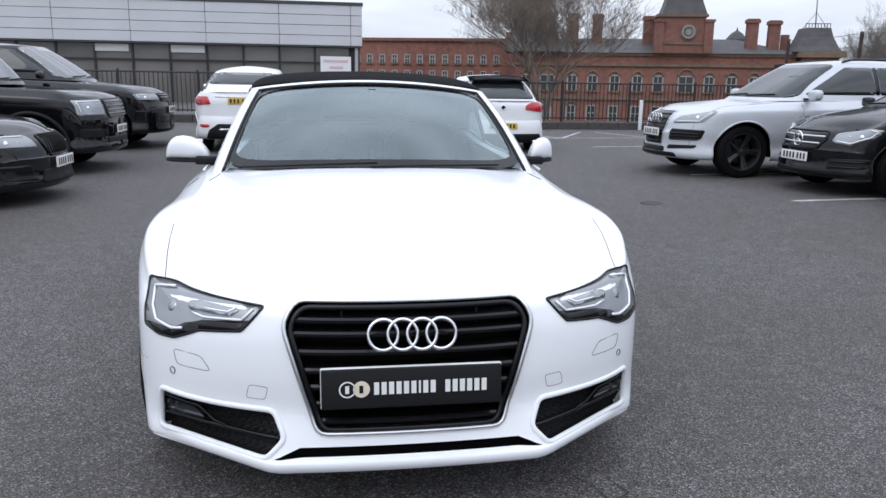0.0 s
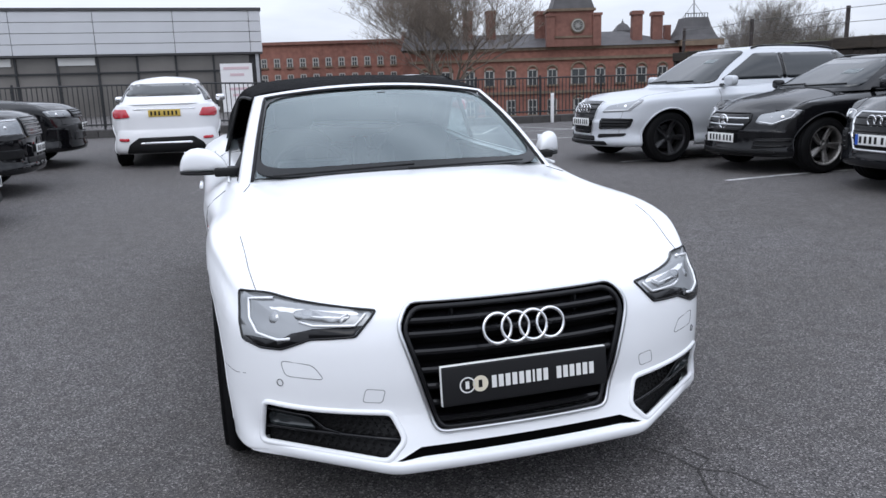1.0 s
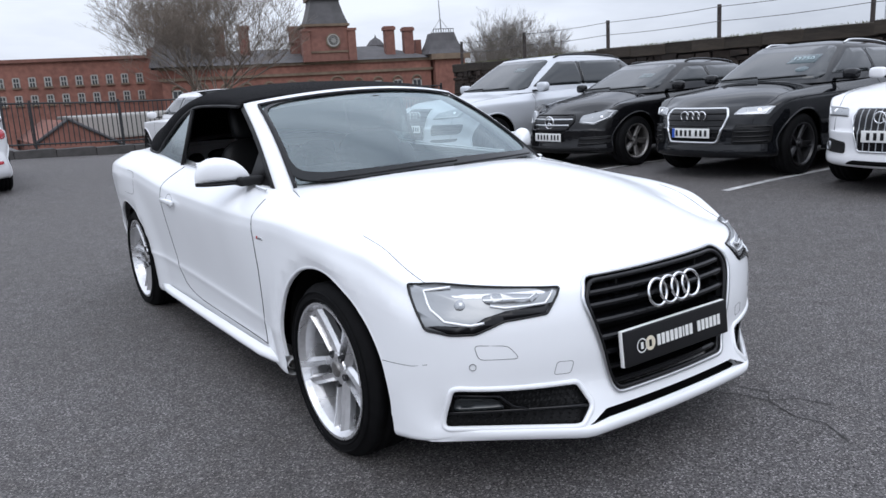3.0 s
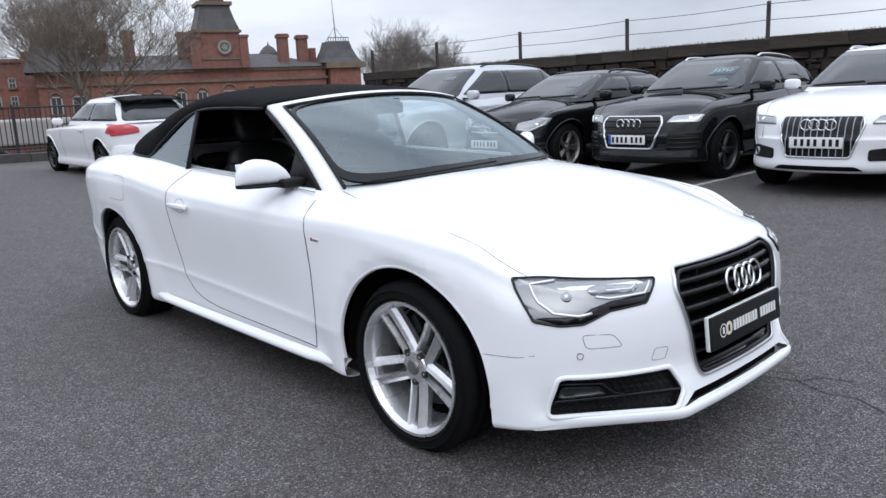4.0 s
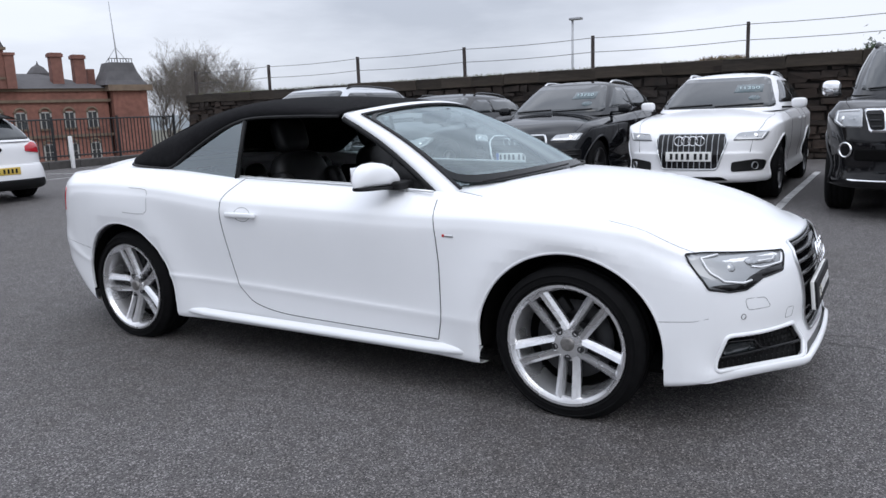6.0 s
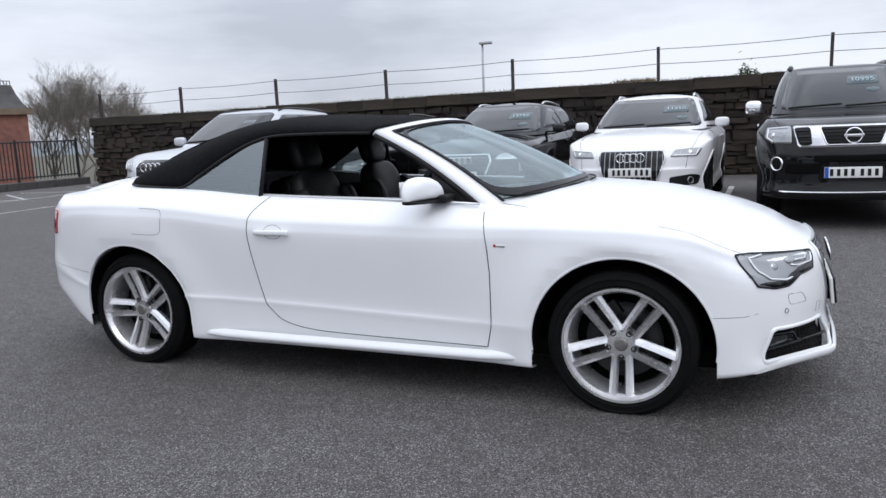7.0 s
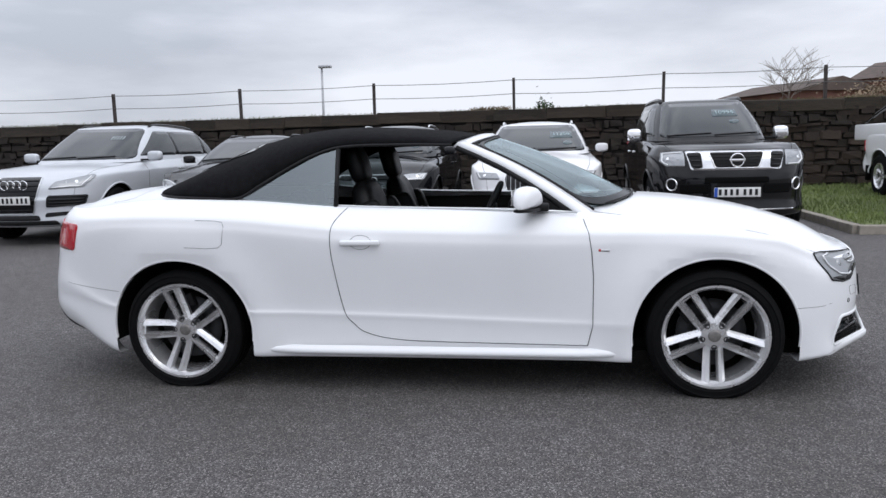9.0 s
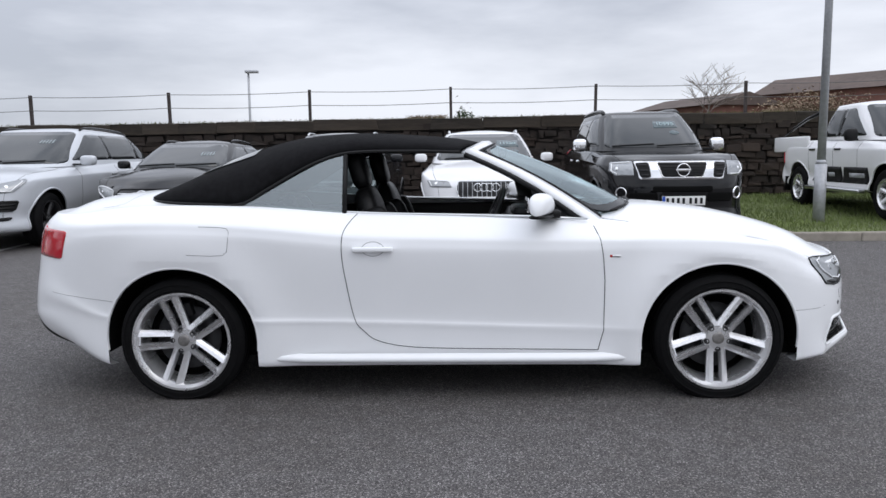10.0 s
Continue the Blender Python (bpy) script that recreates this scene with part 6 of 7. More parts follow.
hatch = dict(W=0.905, nose=-0.90, tail=3.40, wb=2.61, R=0.345, rim_r=0.235, clear=0.22, zs=0.92, belt=(1.00, 1.08), zn=0.76, zk=1.02, base_y=(0.20, 3.28), roof_y=(1.15, 2.75), base_w=0.80, roof_w=0.57, roof_z=1.53, roof_drop=0.06, paint="white_paint_2", wheel="multi", rim="dark_alloy", pillars=[0.46, 0.82], mirror="chrome",
    grille=dict(poly=[(-0.36, 0.72), (0.36, 0.72), (0.30, 0.60), (-0.30, 0.60)], frame="chrome"),
    lamp=[(0.46, 0.64), (0.84, 0.68), (0.86, 0.78), (0.48, 0.74)],
    tail_lamp=[(0.56, 0.87), (0.83, 0.845), (0.83, 0.995), (0.62, 1.0)], tail_side=[(2.98, 0.865), (3.16, 0.85), (3.16, 0.985), (2.94, 0.975)], rear_plate=(0.93, "plate_yellow"), rear_glass=0.13,
    centre=[([(-0.66, 0.27), (0.66, 0.27), (0.60, 0.42), (0.44, 0.53), (-0.44, 0.53), (-0.60, 0.42)], "black_plastic", 1), ([(-0.44, 0.415), (0.44, 0.415), (0.40, 0.45), (-0.40, 0.45)], "chrome", 1, 0.016), ([(-0.50, 0.99), (0.50, 0.99), (0.50, 1.005), (-0.50, 1.005)], "chrome", 1), ([(0.60, 0.47), (0.76, 0.47), (0.76, 0.52), (0.60, 0.52)], "red_lamp", 1, 0.016), ([(-0.76, 0.47), (-0.60, 0.47), (-0.60, 0.52), (-0.76, 0.52)], "red_lamp", 1, 0.016)])
parked_car(hatch, "hatchback", "white hatchback with a yellow rear plate and chrome tailpipe trim", ROW3, ground_pose(-1.65, 14.1, 180) @ Matrix.Scale(0.98, 4))

hatch2 = dict(W=0.88, nose=-0.78, tail=3.52, wb=2.69, R=0.325, rim_r=0.235, clear=0.17, zs=0.84, belt=(0.89, 0.95), zn=0.70, zk=0.92, base_y=(0.35, 3.42), roof_y=(1.35, 2.95), base_w=0.78, roof_w=0.56, roof_z=1.42, roof_drop=0.05, paint="white_paint_2", wheel="multi", rim="dark_alloy", pillars=[0.56], doors=2,
    grille=dict(poly=[(-0.28, 0.68), (0.28, 0.68), (0.24, 0.52), (-0.24, 0.52)], frame="gloss_black"),
    lamp=[(0.44, 0.58), (0.82, 0.60), (0.84, 0.70), (0.46, 0.68)],
    tail_lamp=[(0.42, 0.79), (0.80, 0.74), (0.80, 0.925), (0.56, 0.925), (0.43, 0.87)], tail_side=[(3.04, 0.79), (3.29, 0.755), (3.29, 0.92), (3.10, 0.915)], rear_plate=(0.50, "plate_yellow"), rear_glass=0.03, badge=("disc", 0.83, 0.075, 1),
    centre=[([(-0.80, 0.18), (0.80, 0.18), (0.70, 0.36), (-0.70, 0.36)], "black_plastic", 1)])
h2, h2_tree, h2_cab = parked_car(hatch2, "hatchback", "white three-door hatchback with black roof spoiler and yellow plate", ROW3, ground_pose(3.05, 14.7, 180) @ Matrix.Scale(1.03, 4))
bm = bmesh.new()
add_grid(bm, [[(x, 2.72 + 0.42 * v - 0.05 * abs(x), 1.405 - 0.09 * v + 0.012 * math.sin(math.pi * v) - 0.03 * (abs(x) / 0.55) ** 2) for x in (-0.56, -0.42, -0.21, 0, 0.21, 0.42, 0.56)] for v in (0, 0.35, 0.7, 1.0)])
bmesh.ops.solidify(bm, geom=bm.faces[:], thickness=0.025)
part("roof_spoiler", bm, "black_plastic", h2)


def pickup():
    c = dict(W=0.89, nose=-0.78, tail=4.2, wb=3.0, R=0.375, rim_r=0.225, arch=0.45, clear=0.40, zs=1.06, belt=(1.18, 1.22), zn=0.98, zk=1.17, base_y=(0.42, 2.62), roof_y=(1.15, 2.25), base_w=0.80, roof_w=0.64, roof_z=1.84, paint="white_paint_2", wheel="six", rim="alloy", pillars=[0.56], side_r=0.16, mirror="black_plastic", mirror_size=(0.10, 0.06, 0.10), handle="black_plastic", tyre_w=0.26,
        grille=dict(poly=[(-0.36, 0.88), (0.36, 0.88), (0.30, 0.62), (-0.30, 0.62)], frame="chrome", bars=2),
        lamp=[(0.46, 0.74), (0.80, 0.76), (0.84, 0.92), (0.48, 0.92)], tail_lamp=[(0.72, 0.8), (0.86, 0.8), (0.86, 1.1), (0.74, 1.1)], doors=4)
    car, tree, ct = parked_car(c, "pickup_truck", "white double-cab pickup truck with black side graphics on the grass", "", ground_pose(6.7, -5.76, -90.5) @ pose(0, 0, 0.13))
    # Load bed sides, sports bar and lid.
    for s in (-1, 1):
        part("bed_side", box((s * 0.85 - 0.03, 2.66, 1.0), (s * 0.85 + 0.03, 4.16, 1.29), 0.025), "white_paint_2", car)
        bm = bmesh.new()
        pts = [(s * 0.72, 2.50, 1.70), (s * 0.75, 2.95, 1.61), (s * 0.78, 3.4, 1.47), (s * 0.81, 3.85, 1.29)]
        add_tube(bm, pts, [0.035, 0.03, 0.026, 0.022], 8)
        part("sports_bar", bm, "gloss_black", car)
        for p, q in ((0.50, 1.25), (1.34, 2.30)):
            part("side_panel", patch(tree, [(p, 0.50), (q + 0.10, 0.50), (q, 0.76), (p, 0.76)], "yz", s, 0.006, 0.08), "black_plastic", car, "black decal panel with pale bars")
        for a, b in ((0.62, 1.10), (1.60, 1.82)):
            part("graphic_bar", patch(tree, [(a, 0.595), (b, 0.595), (b, 0.665), (a, 0.665)], "yz", s, 0.009, 0.1), "galvanised", car)
        part("side_step", box((s * 0.93 - 0.06, 0.55, 0.36), (s * 0.93 + 0.06, 2.45, 0.42), 0.02), "satin", car)
        part("mud_flap", box((s * 0.80 - 0.10, 3.48, 0.28), (s * 0.80 + 0.10, 3.50, 0.55)), "rubber", car)


pickup()

# ---- the white convertible ----
hero_c = dict(W=0.925, nose=-0.885, tail=3.735, wb=2.751, waist=0.012, crown=2.6, fp=3.65, pinch=0.044, taper=0.012, round_nose=0.7, round_tail=0.55, rp=5.0, rq=2.8, rear_from=2.35,
    shoulder=[(-0.9, 0.70), (-0.5, 0.755), (-0.25, 0.80), (0.0, 0.828), (0.3, 0.836), (0.6, 0.840), (1.34, 0.856), (1.85, 0.873), (2.42, 0.925), (3.0, 0.94), (3.7, 0.90)],
    lower=[(-0.9, 0.36), (0.6, 0.377), (1.85, 0.415), (2.4, 0.427), (3.7, 0.46)],
    zc=[(-0.82, 0.70), (-0.74, 0.750), (-0.57, 0.826), (-0.25, 0.917), (0.07, 0.966), (0.39, 0.986), (0.65, 0.995), (2.5, 1.04), (2.9, 1.085), (3.2, 1.072), (3.4, 1.05), (3.56, 1.005), (3.66, 0.975)],
    ze=[(-0.85, 0.70), (-0.6, 0.732), (-0.45, 0.770), (-0.2, 0.832), (0.0, 0.868), (0.4, 0.910), (0.65, 0.932), (1.05, 0.95), (1.85, 0.975), (2.4, 1.015), (2.9, 1.02), (3.2, 1.0), (3.45, 0.955), (3.6, 0.92)],
    front=[(0.18, 0.212), (0.07, 0.220), (0.034, 0.234), (0.022, 0.256), (0.038, 0.30), (0.04, 0.40), (0.035, 0.50), (0.045, 0.60), (0.06, 0.66), (0.08, 0.695), (0.12, 0.72)],
    side=[(0.15, 0.18), (0.075, 0.19), (0.056, 0.21), (0.051, 0.255), (0.042, lambda s, l, e: l - 0.030), (0.036, lambda s, l, e: l + 0.012), (0.0365, lambda s, l, e: l + 0.065), (0.0, lambda s, l, e: s - 0.11), (0.003, lambda s, l, e: s - 0.030), (0.026, lambda s, l, e: s + 0.016), (0.135, lambda s, l, e: e)],
    rear=[(0.23, 0.245), (0.13, 0.258), (0.025, 0.325), (-0.022, 0.42), (-0.020, 0.50), (-0.004, 0.58), (0.016, 0.68), (0.032, 0.78), (0.056, 0.88), (0.092, 0.94), (0.145, 0.985)], tail_tuck=0.06)
HUB_Z, ARCH_R = 0.327, 0.386
GRILLE = [(-0.335, 0.712), (0.335, 0.712), (0.370, 0.655), (0.275, 0.336), (-0.275, 0.336), (-0.370, 0.655)]
FOG = [(0.755, 0.412), (0.400, 0.398), (0.368, 0.322), (0.425, 0.266), (0.770, 0.268)]
SLOT = [(-0.405, 0.266), (-0.325, 0.299), (0.325, 0.299), (0.405, 0.266), (0.32, 0.274), (-0.32, 0.274)]
LAMP = [(0.423, 0.698), (0.795, 0.727), (0.803, 0.64), (0.798, 0.597), (0.75, 0.584), (0.694, 0.586), (0.613, 0.620), (0.488, 0.630)]


def chin_line(x):
    """Plan of the front spoiler's edge: straight across, then angled back to the wheels."""
    a = abs(x)
    if a < 0.407:
        return -0.880 + 0.018 * (a / 0.407) ** 2
    return -0.862 + (a - 0.407) / 0.393 * 0.307


def square_chin(bm):
    """Pull the lower nose out to the angular spoiler plan."""
    tree = tree_of(bm)
    xs = [0.86 * k / 60 for k in range(61)]
    ys = [cast(tree, "xz", -1, x, 0.256)[0].y for x in xs]
    for v in bm.verts:
        a = abs(v.co.x)
        if v.co.y < -0.25 and v.co.z < 0.43 and a < 0.86:
            w = (1 - ease(0.275, 0.41, v.co.z)) * (1 - ease(0.76, 0.86, a))
            v.co.y += w * (chin_line(a) - float(np.interp(a, xs, ys)))


def swell_arches(bm):
    """Let the wings bulge smoothly over the wheels."""
    for v in bm.verts:
        if abs(v.co.x) < 0.70 or v.co.z < 0.15:
            continue
        for y0, away in ((0.0, -1), (2.751, 1)):
            r = math.hypot((v.co.y - y0) / 1.03, v.co.z - HUB_Z)
            over = away * (v.co.y - y0)
            k = 0.019 * (1 - ease(ARCH_R + 0.03, ARCH_R + 0.24, r)) - 0.011 * (1 - ease(ARCH_R - 0.01, ARCH_R + 0.045, r))
            v.co.x += math.copysign(k * (1 - ease(0.12, 0.42, over)), v.co.x)


def hero():
    car = thing("convertible_car", "white two-door convertible car with black fabric roof up", "car")
    bm, top = car_shell(hero_c, 150, 44, 16)
    square_chin(bm)
    swell_arches(bm)
    tree = tree_of(bm)
    for y in (0.0, 2.751):
        for s in (-1, 1):
            cut_hole(bm, arch_poly(y, HUB_Z, ARCH_R, n=36, stretch=1.03), "yz", lambda p, s=s: p[0] * s > 0.6)
    cut_hole(bm, smooth_closed(GRILLE, 0.03), "xz", lambda p: p[1] < -0.5)
    cut_hole(bm, SLOT, "xz", lambda p: p[1] < -0.5)
    for s in (-1, 1):
        fog = FOG if s > 0 else mirrored(FOG)
        cut_hole(bm, smooth_closed(fog, 0.02), "xz", lambda p, s=s: p[1] < -0.25 and p[0] * s > 0)
    cut_hole(bm, [(-0.70, 0.68), (-0.5, 0.45), (-0.25, 0.36), (0.25, 0.36), (0.5, 0.45), (0.70, 0.68), (0.70, 2.4), (0.58, 2.75), (-0.58, 2.75), (-0.70, 2.4)], "xy", lambda p: p[2] > 0.9)
    body = part("body", bm, "white_paint", car, "glossy white painted bodywork")
    body.data.polygons.foreach_set("use_smooth", [True] * len(body.data.polygons))

    # Wheel arches: returned lip, and a liner coloured near-black as the shade inside.
    for y in (0.0, 2.751):
        for s in (-1, 1):
            rows = []
            for k in range(61):
                a = math.pi * (k / 60 * 1.08 - 0.04)
                ring = []
                for q, o in ((0.0, -0.014), (0.0, -0.001), (0.004, 0.0015), (0.010, 0.0008), (0.014, -0.003)):
                    r = ARCH_R - 0.002 + q
                    h = cast(tree, "yz", s, y + r * 1.03 * math.cos(a), HUB_Z + r * math.sin(a))
                    ring.append(h[0] + Vector((s * o, 0, 0)))
                rows.append(ring)
            bm = bmesh.new()
            add_grid(bm, rows)
            bmesh.ops.recalc_face_normals(bm, faces=bm.faces)
            part("arch_lip", bm, "white_paint", body)
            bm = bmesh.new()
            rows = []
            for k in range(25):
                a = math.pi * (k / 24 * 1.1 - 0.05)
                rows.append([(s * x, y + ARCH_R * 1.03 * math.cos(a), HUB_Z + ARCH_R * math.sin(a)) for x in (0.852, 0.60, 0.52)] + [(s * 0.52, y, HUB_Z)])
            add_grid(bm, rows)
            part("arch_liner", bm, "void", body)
    # Boxes filling the underside, coloured as the darkness below the car.
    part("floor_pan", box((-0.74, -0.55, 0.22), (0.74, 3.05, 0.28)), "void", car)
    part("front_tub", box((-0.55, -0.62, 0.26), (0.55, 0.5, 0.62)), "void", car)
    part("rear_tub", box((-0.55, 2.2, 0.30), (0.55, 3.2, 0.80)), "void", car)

    # Grille.
    gr = smooth_closed(GRILLE, 0.03)
    bm = bmesh.new()
    add_tube(bm, on_skin(tree, gr, "xz", -1, 0.004, closed=True, step=0.02), 0.007, 8, True)
    g = part("grille_frame", bm, "satin", car, "bright metal grille surround")
    # Sheet behind the slats, blackened to stand for the shaded inside.
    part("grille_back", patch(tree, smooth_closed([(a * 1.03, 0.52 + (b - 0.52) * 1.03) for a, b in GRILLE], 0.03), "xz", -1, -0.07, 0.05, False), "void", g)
    bm = bmesh.new()
    ins = [(a * 0.955, 0.52 + (b - 0.52) * 0.955) for a, b in GRILLE]
    add_tube(bm, on_skin(tree, smooth_closed(ins, 0.03), "xz", -1, -0.006, closed=True, step=0.02), 0.009, 8, True)
    part("grille_rim", bm, "gloss_black", g)
    for z in (0.668, 0.628, 0.575, 0.520, 0.468, 0.415, 0.365):
        xs = sorted(a for a, b in on_width(GRILLE, z))
        line = on_skin(tree, [(xs[0] + 0.012, z), (xs[1] - 0.012, z)], "xz", -1, -0.012)
        bm = bmesh.new()
        rows = []
        for p in line:
            rows.append([(p.x, p.y + dy, p.z + dz) for dy, dz in ((0.0, -0.011), (-0.006, -0.004), (-0.006, 0.004), (0.0, 0.010), (0.05, 0.013), (0.05, -0.010))])
        add_grid(bm, rows, closed_u=True)
        part("grille_slat", bm, "gloss_black", g, smooth=False)
    for x in (-0.20, 0.20):
        h = cast(tree, "xz", -1, x, 0.69)
        part("grille_divider", box((x - 0.003, h[0].y + 0.02, 0.64), (x + 0.003, h[0].y + 0.05, 0.70)), "black_plastic", g, smooth=False)
    # Four rings.
    for k in range(4):
        x, r = (k - 1.5) * 0.056, 0.0428
        bm = bmesh.new()
        h = cast(tree, "xz", -1, x, 0.635)
        add_tube(bm, [(x + r * math.cos(a), h[0].y - 0.020 + 0.010 * (r * math.sin(a)) / r, 0.635 + r * math.sin(a)) for a in (math.tau * j / 40 for j in range(40))], 0.0052, 10, True)
        part("badge_ring", bm, "chrome", g)
    # Black show plate with pale bars and two discs.
    m = Matrix.Translation((0.0, -0.868, 0.482)) @ Matrix.Rotation(radians(-6), 4, "X")
    bm = bmesh.new()
    add_box(bm, (-0.262, -0.006, -0.058), (0.262, 0.006, 0.058), m, 0.004)
    plate = part("show_plate", bm, "ink", car, "black plate with pale bars and two discs")
    bm = bmesh.new()
    add_box(bm, (-0.264, 0.004, -0.060), (0.264, 0.020, 0.060), m, 0.004)
    part("plate_holder", bm, "plate_white", plate)
    bm = bmesh.new()
    add_box(bm, (-0.20, 0.02, -0.05), (0.20, 0.09, 0.05), m)
    part("plate_bracket", bm, "black_plastic", plate)
    x = -0.112
    for k in range(16):
        if k != 9:
            w = 0.0145 if k != 6 else 0.006
            bm = bmesh.new()
            add_box(bm, (x, -0.0085, -0.018), (x + w, -0.006, 0.018), m)
            part("letter_bar", bm, "plate_white", plate, smooth=False)
        x += 0.0215 if k != 6 else 0.013
    for x, mt in ((-0.188, "plate_white"), (-0.148, "cream")):
        bm = bmesh.new()
        lm = m @ Matrix.Translation((x, -0.006, 0)) @ Matrix.Rotation(radians(-90), 4, "Z")
        prof = [(0.003, 0.024), (0.003, 0.020)] if mt == "plate_white" else [(0.003, 0.024), (0.003, 0.0)]
        add_lathe(bm, prof, steps=28, m=lm)
        part("plate_disc", bm, mt, plate)
        bm = bmesh.new()
        add_box(bm, (x - 0.006, -0.0105, -0.011), (x + 0.005, -0.009, 0.011), m)
        part("letter_bar", bm, "plate_white" if mt == "plate_white" else "ink", plate, smooth=False)
    # Chin blade under the slot.
    bm = bmesh.new()
    rows = []
    for k in range(61):
        x = -0.83 + 1.66 * k / 60
        h = cast(tree, "xz", -1, x, 0.250)
        if h is None:
            continue
        d = Vector((h[1].x, h[1].y, 0)).normalized()
        o = 0.014 * (1 - ease(0.62, 0.82, abs(x)))
        rows.append([h[0] + d * (o * q - 0.004) + Vector((0, 0, dz)) for q, dz in ((0.0, 0.017), (0.7, 0.015), (1.0, 0.009), (1.0, -0.004), (0.6, -0.016), (0.0, -0.024))])
    add_grid(bm, rows)
    bmesh.ops.recalc_face_normals(bm, faces=bm.faces)
    part("chin_blade", bm, "white_paint", car)
    # Lower slot: a near-black sheet set behind it as painted shade.
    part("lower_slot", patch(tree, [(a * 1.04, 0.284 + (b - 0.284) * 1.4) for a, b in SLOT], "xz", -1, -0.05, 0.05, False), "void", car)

    for s in (-1, 1):
        flip = (lambda p: p) if s > 0 else mirrored
        # Fog opening with mesh insert and lamp.
        fog = flip(FOG)
        back = part("bumper_vent", patch(tree, [(a, 0.35 + (b - 0.35) * 1.1) for a, b in fog], "xz", -1, -0.035, 0.04, False), "black_plastic", car, "black honeycomb air intake")
        bm = bmesh.new()
        add_tube(bm, on_skin(tree, smooth_closed(fog, 0.02), "xz", -1, -0.002, closed=True, step=0.02), 0.0095, 8, True)
        part("vent_edge", bm, "white_paint", back)
        bm = bmesh.new()
        for r in range(6):
            for k in range(16):
                x, z = 0.40 + 0.023 * k + 0.0115 * (r % 2), 0.284 + 0.0195 * r
                if inside(FOG, x, z):
                    h = cast(tree, "xz", -1, s * x, z)
                    if h:
                        c = h[0] - h[1] * 0.030
                        add_tube(bm, [c + Vector((0.0105 * math.cos(a), 0, 0.0085 * math.sin(a))) for a in (math.tau * j / 6 for j in range(6))], 0.0022, 4, True)
        part("honeycomb", bm, "black_plastic", back, smooth=False)
        for line, rad in (([(0.366, 0.318), (0.42, 0.323), (0.55, 0.322), (0.765, 0.318)], 0.0065), ([(0.55, 0.325), (0.59, 0.335), (0.635, 0.376), (0.75, 0.384)], 0.005)):
            bm = bmesh.new()
            add_tube(bm, on_skin(tree, [(s * a, b) for a, b in line], "xz", -1, -0.010), rad, 6)
            part("vent_blade", bm, "gloss_black", back)
        lamp = flip([(0.61, 0.332), (0.745, 0.328), (0.745, 0.376), (0.645, 0.370)])
        part("fog_light", patch(tree, smooth_closed(lamp, 0.015), "xz", -1, -0.02, 0.03), "dark_glass", back)
        # Headlight: dark bowl, bright light guide, lens, clear cover.
        lp = flip(LAMP)
        head = part("headlight", patch(tree, smooth_closed(lp, 0.007), "xz", -1, 0.002, 0.025), "lamp_inner", car, "grey headlight unit with bright light guide")
        bm = bmesh.new()
        add_tube(bm, on_skin(tree, smooth_closed(lp, 0.007), "xz", -1, 0.002, closed=True, step=0.02), 0.0042, 8, True)
        part("lamp_seal", bm, "gloss_black", head)
        low = flip([(0.792, 0.608), (0.75, 0.588), (0.694, 0.589), (0.613, 0.623), (0.492, 0.633), (0.465, 0.660), (0.60, 0.648), (0.66, 0.632), (0.70, 0.610), (0.77, 0.612)])
        part("lamp_skirt", patch(tree, low, "xz", -1, 0.005, 0.03), "gloss_black", head)
        guides = (([(0.665, 0.618), (0.70, 0.612), (0.755, 0.622), (0.772, 0.655), (0.768, 0.708), (0.70, 0.712)], 0.0046), ([(0.452, 0.690), (0.485, 0.660), (0.60, 0.656), (0.635, 0.664)], 0.0042), ([(0.50, 0.690), (0.525, 0.678), (0.60, 0.680)], 0.003))
        for guide, rad in guides:
            bm = bmesh.new()
            add_tube(bm, on_skin(tree, [(s * a, b) for a, b in guide], "xz", -1, 0.005, 0.015), rad, 8)
            part("light_guide", bm, "lamp_bright", head)
        inner = [(0.49, 0.687), (0.61, 0.697), (0.65, 0.690), (0.645, 0.668), (0.52, 0.664)]
        part("reflector", patch(tree, smooth_closed(flip(inner), 0.012), "xz", -1, 0.005, 0.03), "lens_grey", head)
        h = cast(tree, "xz", -1, s * 0.705, 0.668)
        bm = bmesh.new()
        bmesh.ops.create_uvsphere(bm, u_segments=24, v_segments=14, radius=0.036, matrix=Matrix.Translation(h[0] - h[1] * 0.029))
        part("projector_lens", bm, "lens_grey", head)
        # Washer cover, sensor, tow cover, side seam.
        part("washer_cover", seam(tree, smooth_closed(flip([(0.70, 0.552), (0.612, 0.545), (0.582, 0.502), (0.69, 0.505)]), 0.015), "xz", -1, 0.0011, True), "seam_shade", body)
        h = cast(tree, "xz", -1, s * 0.705, 0.482)
        bm = bmesh.new()
        rot = Matrix.Translation(h[0]) @ h[1].to_track_quat("X", "Z").to_matrix().to_4x4()
        add_lathe(bm, [(0.0, 0.0115), (0.003, 0.0105), (0.0, 0.0095)], steps=20, m=rot)
        part("parking_sensor", bm, "seam_shade", body)
        part("tow_cover", seam(tree, smooth_closed(flip([(0.47, 0.475), (0.415, 0.47), (0.425, 0.43), (0.48, 0.433)]), 0.01), "xz", -1, 0.0009, True), "seam_shade", body)
        part("bumper_seam", seam(tree, [(-0.375, 0.47), (-0.50, 0.474), (-0.55, 0.485)], "yz", s, 0.0011), "seam_shade", body)
        part("bumper_seam", seam(tree, [(3.10, 0.54), (3.25, 0.555), (3.45, 0.58)], "yz", s, 0.0011), "seam_shade", body)
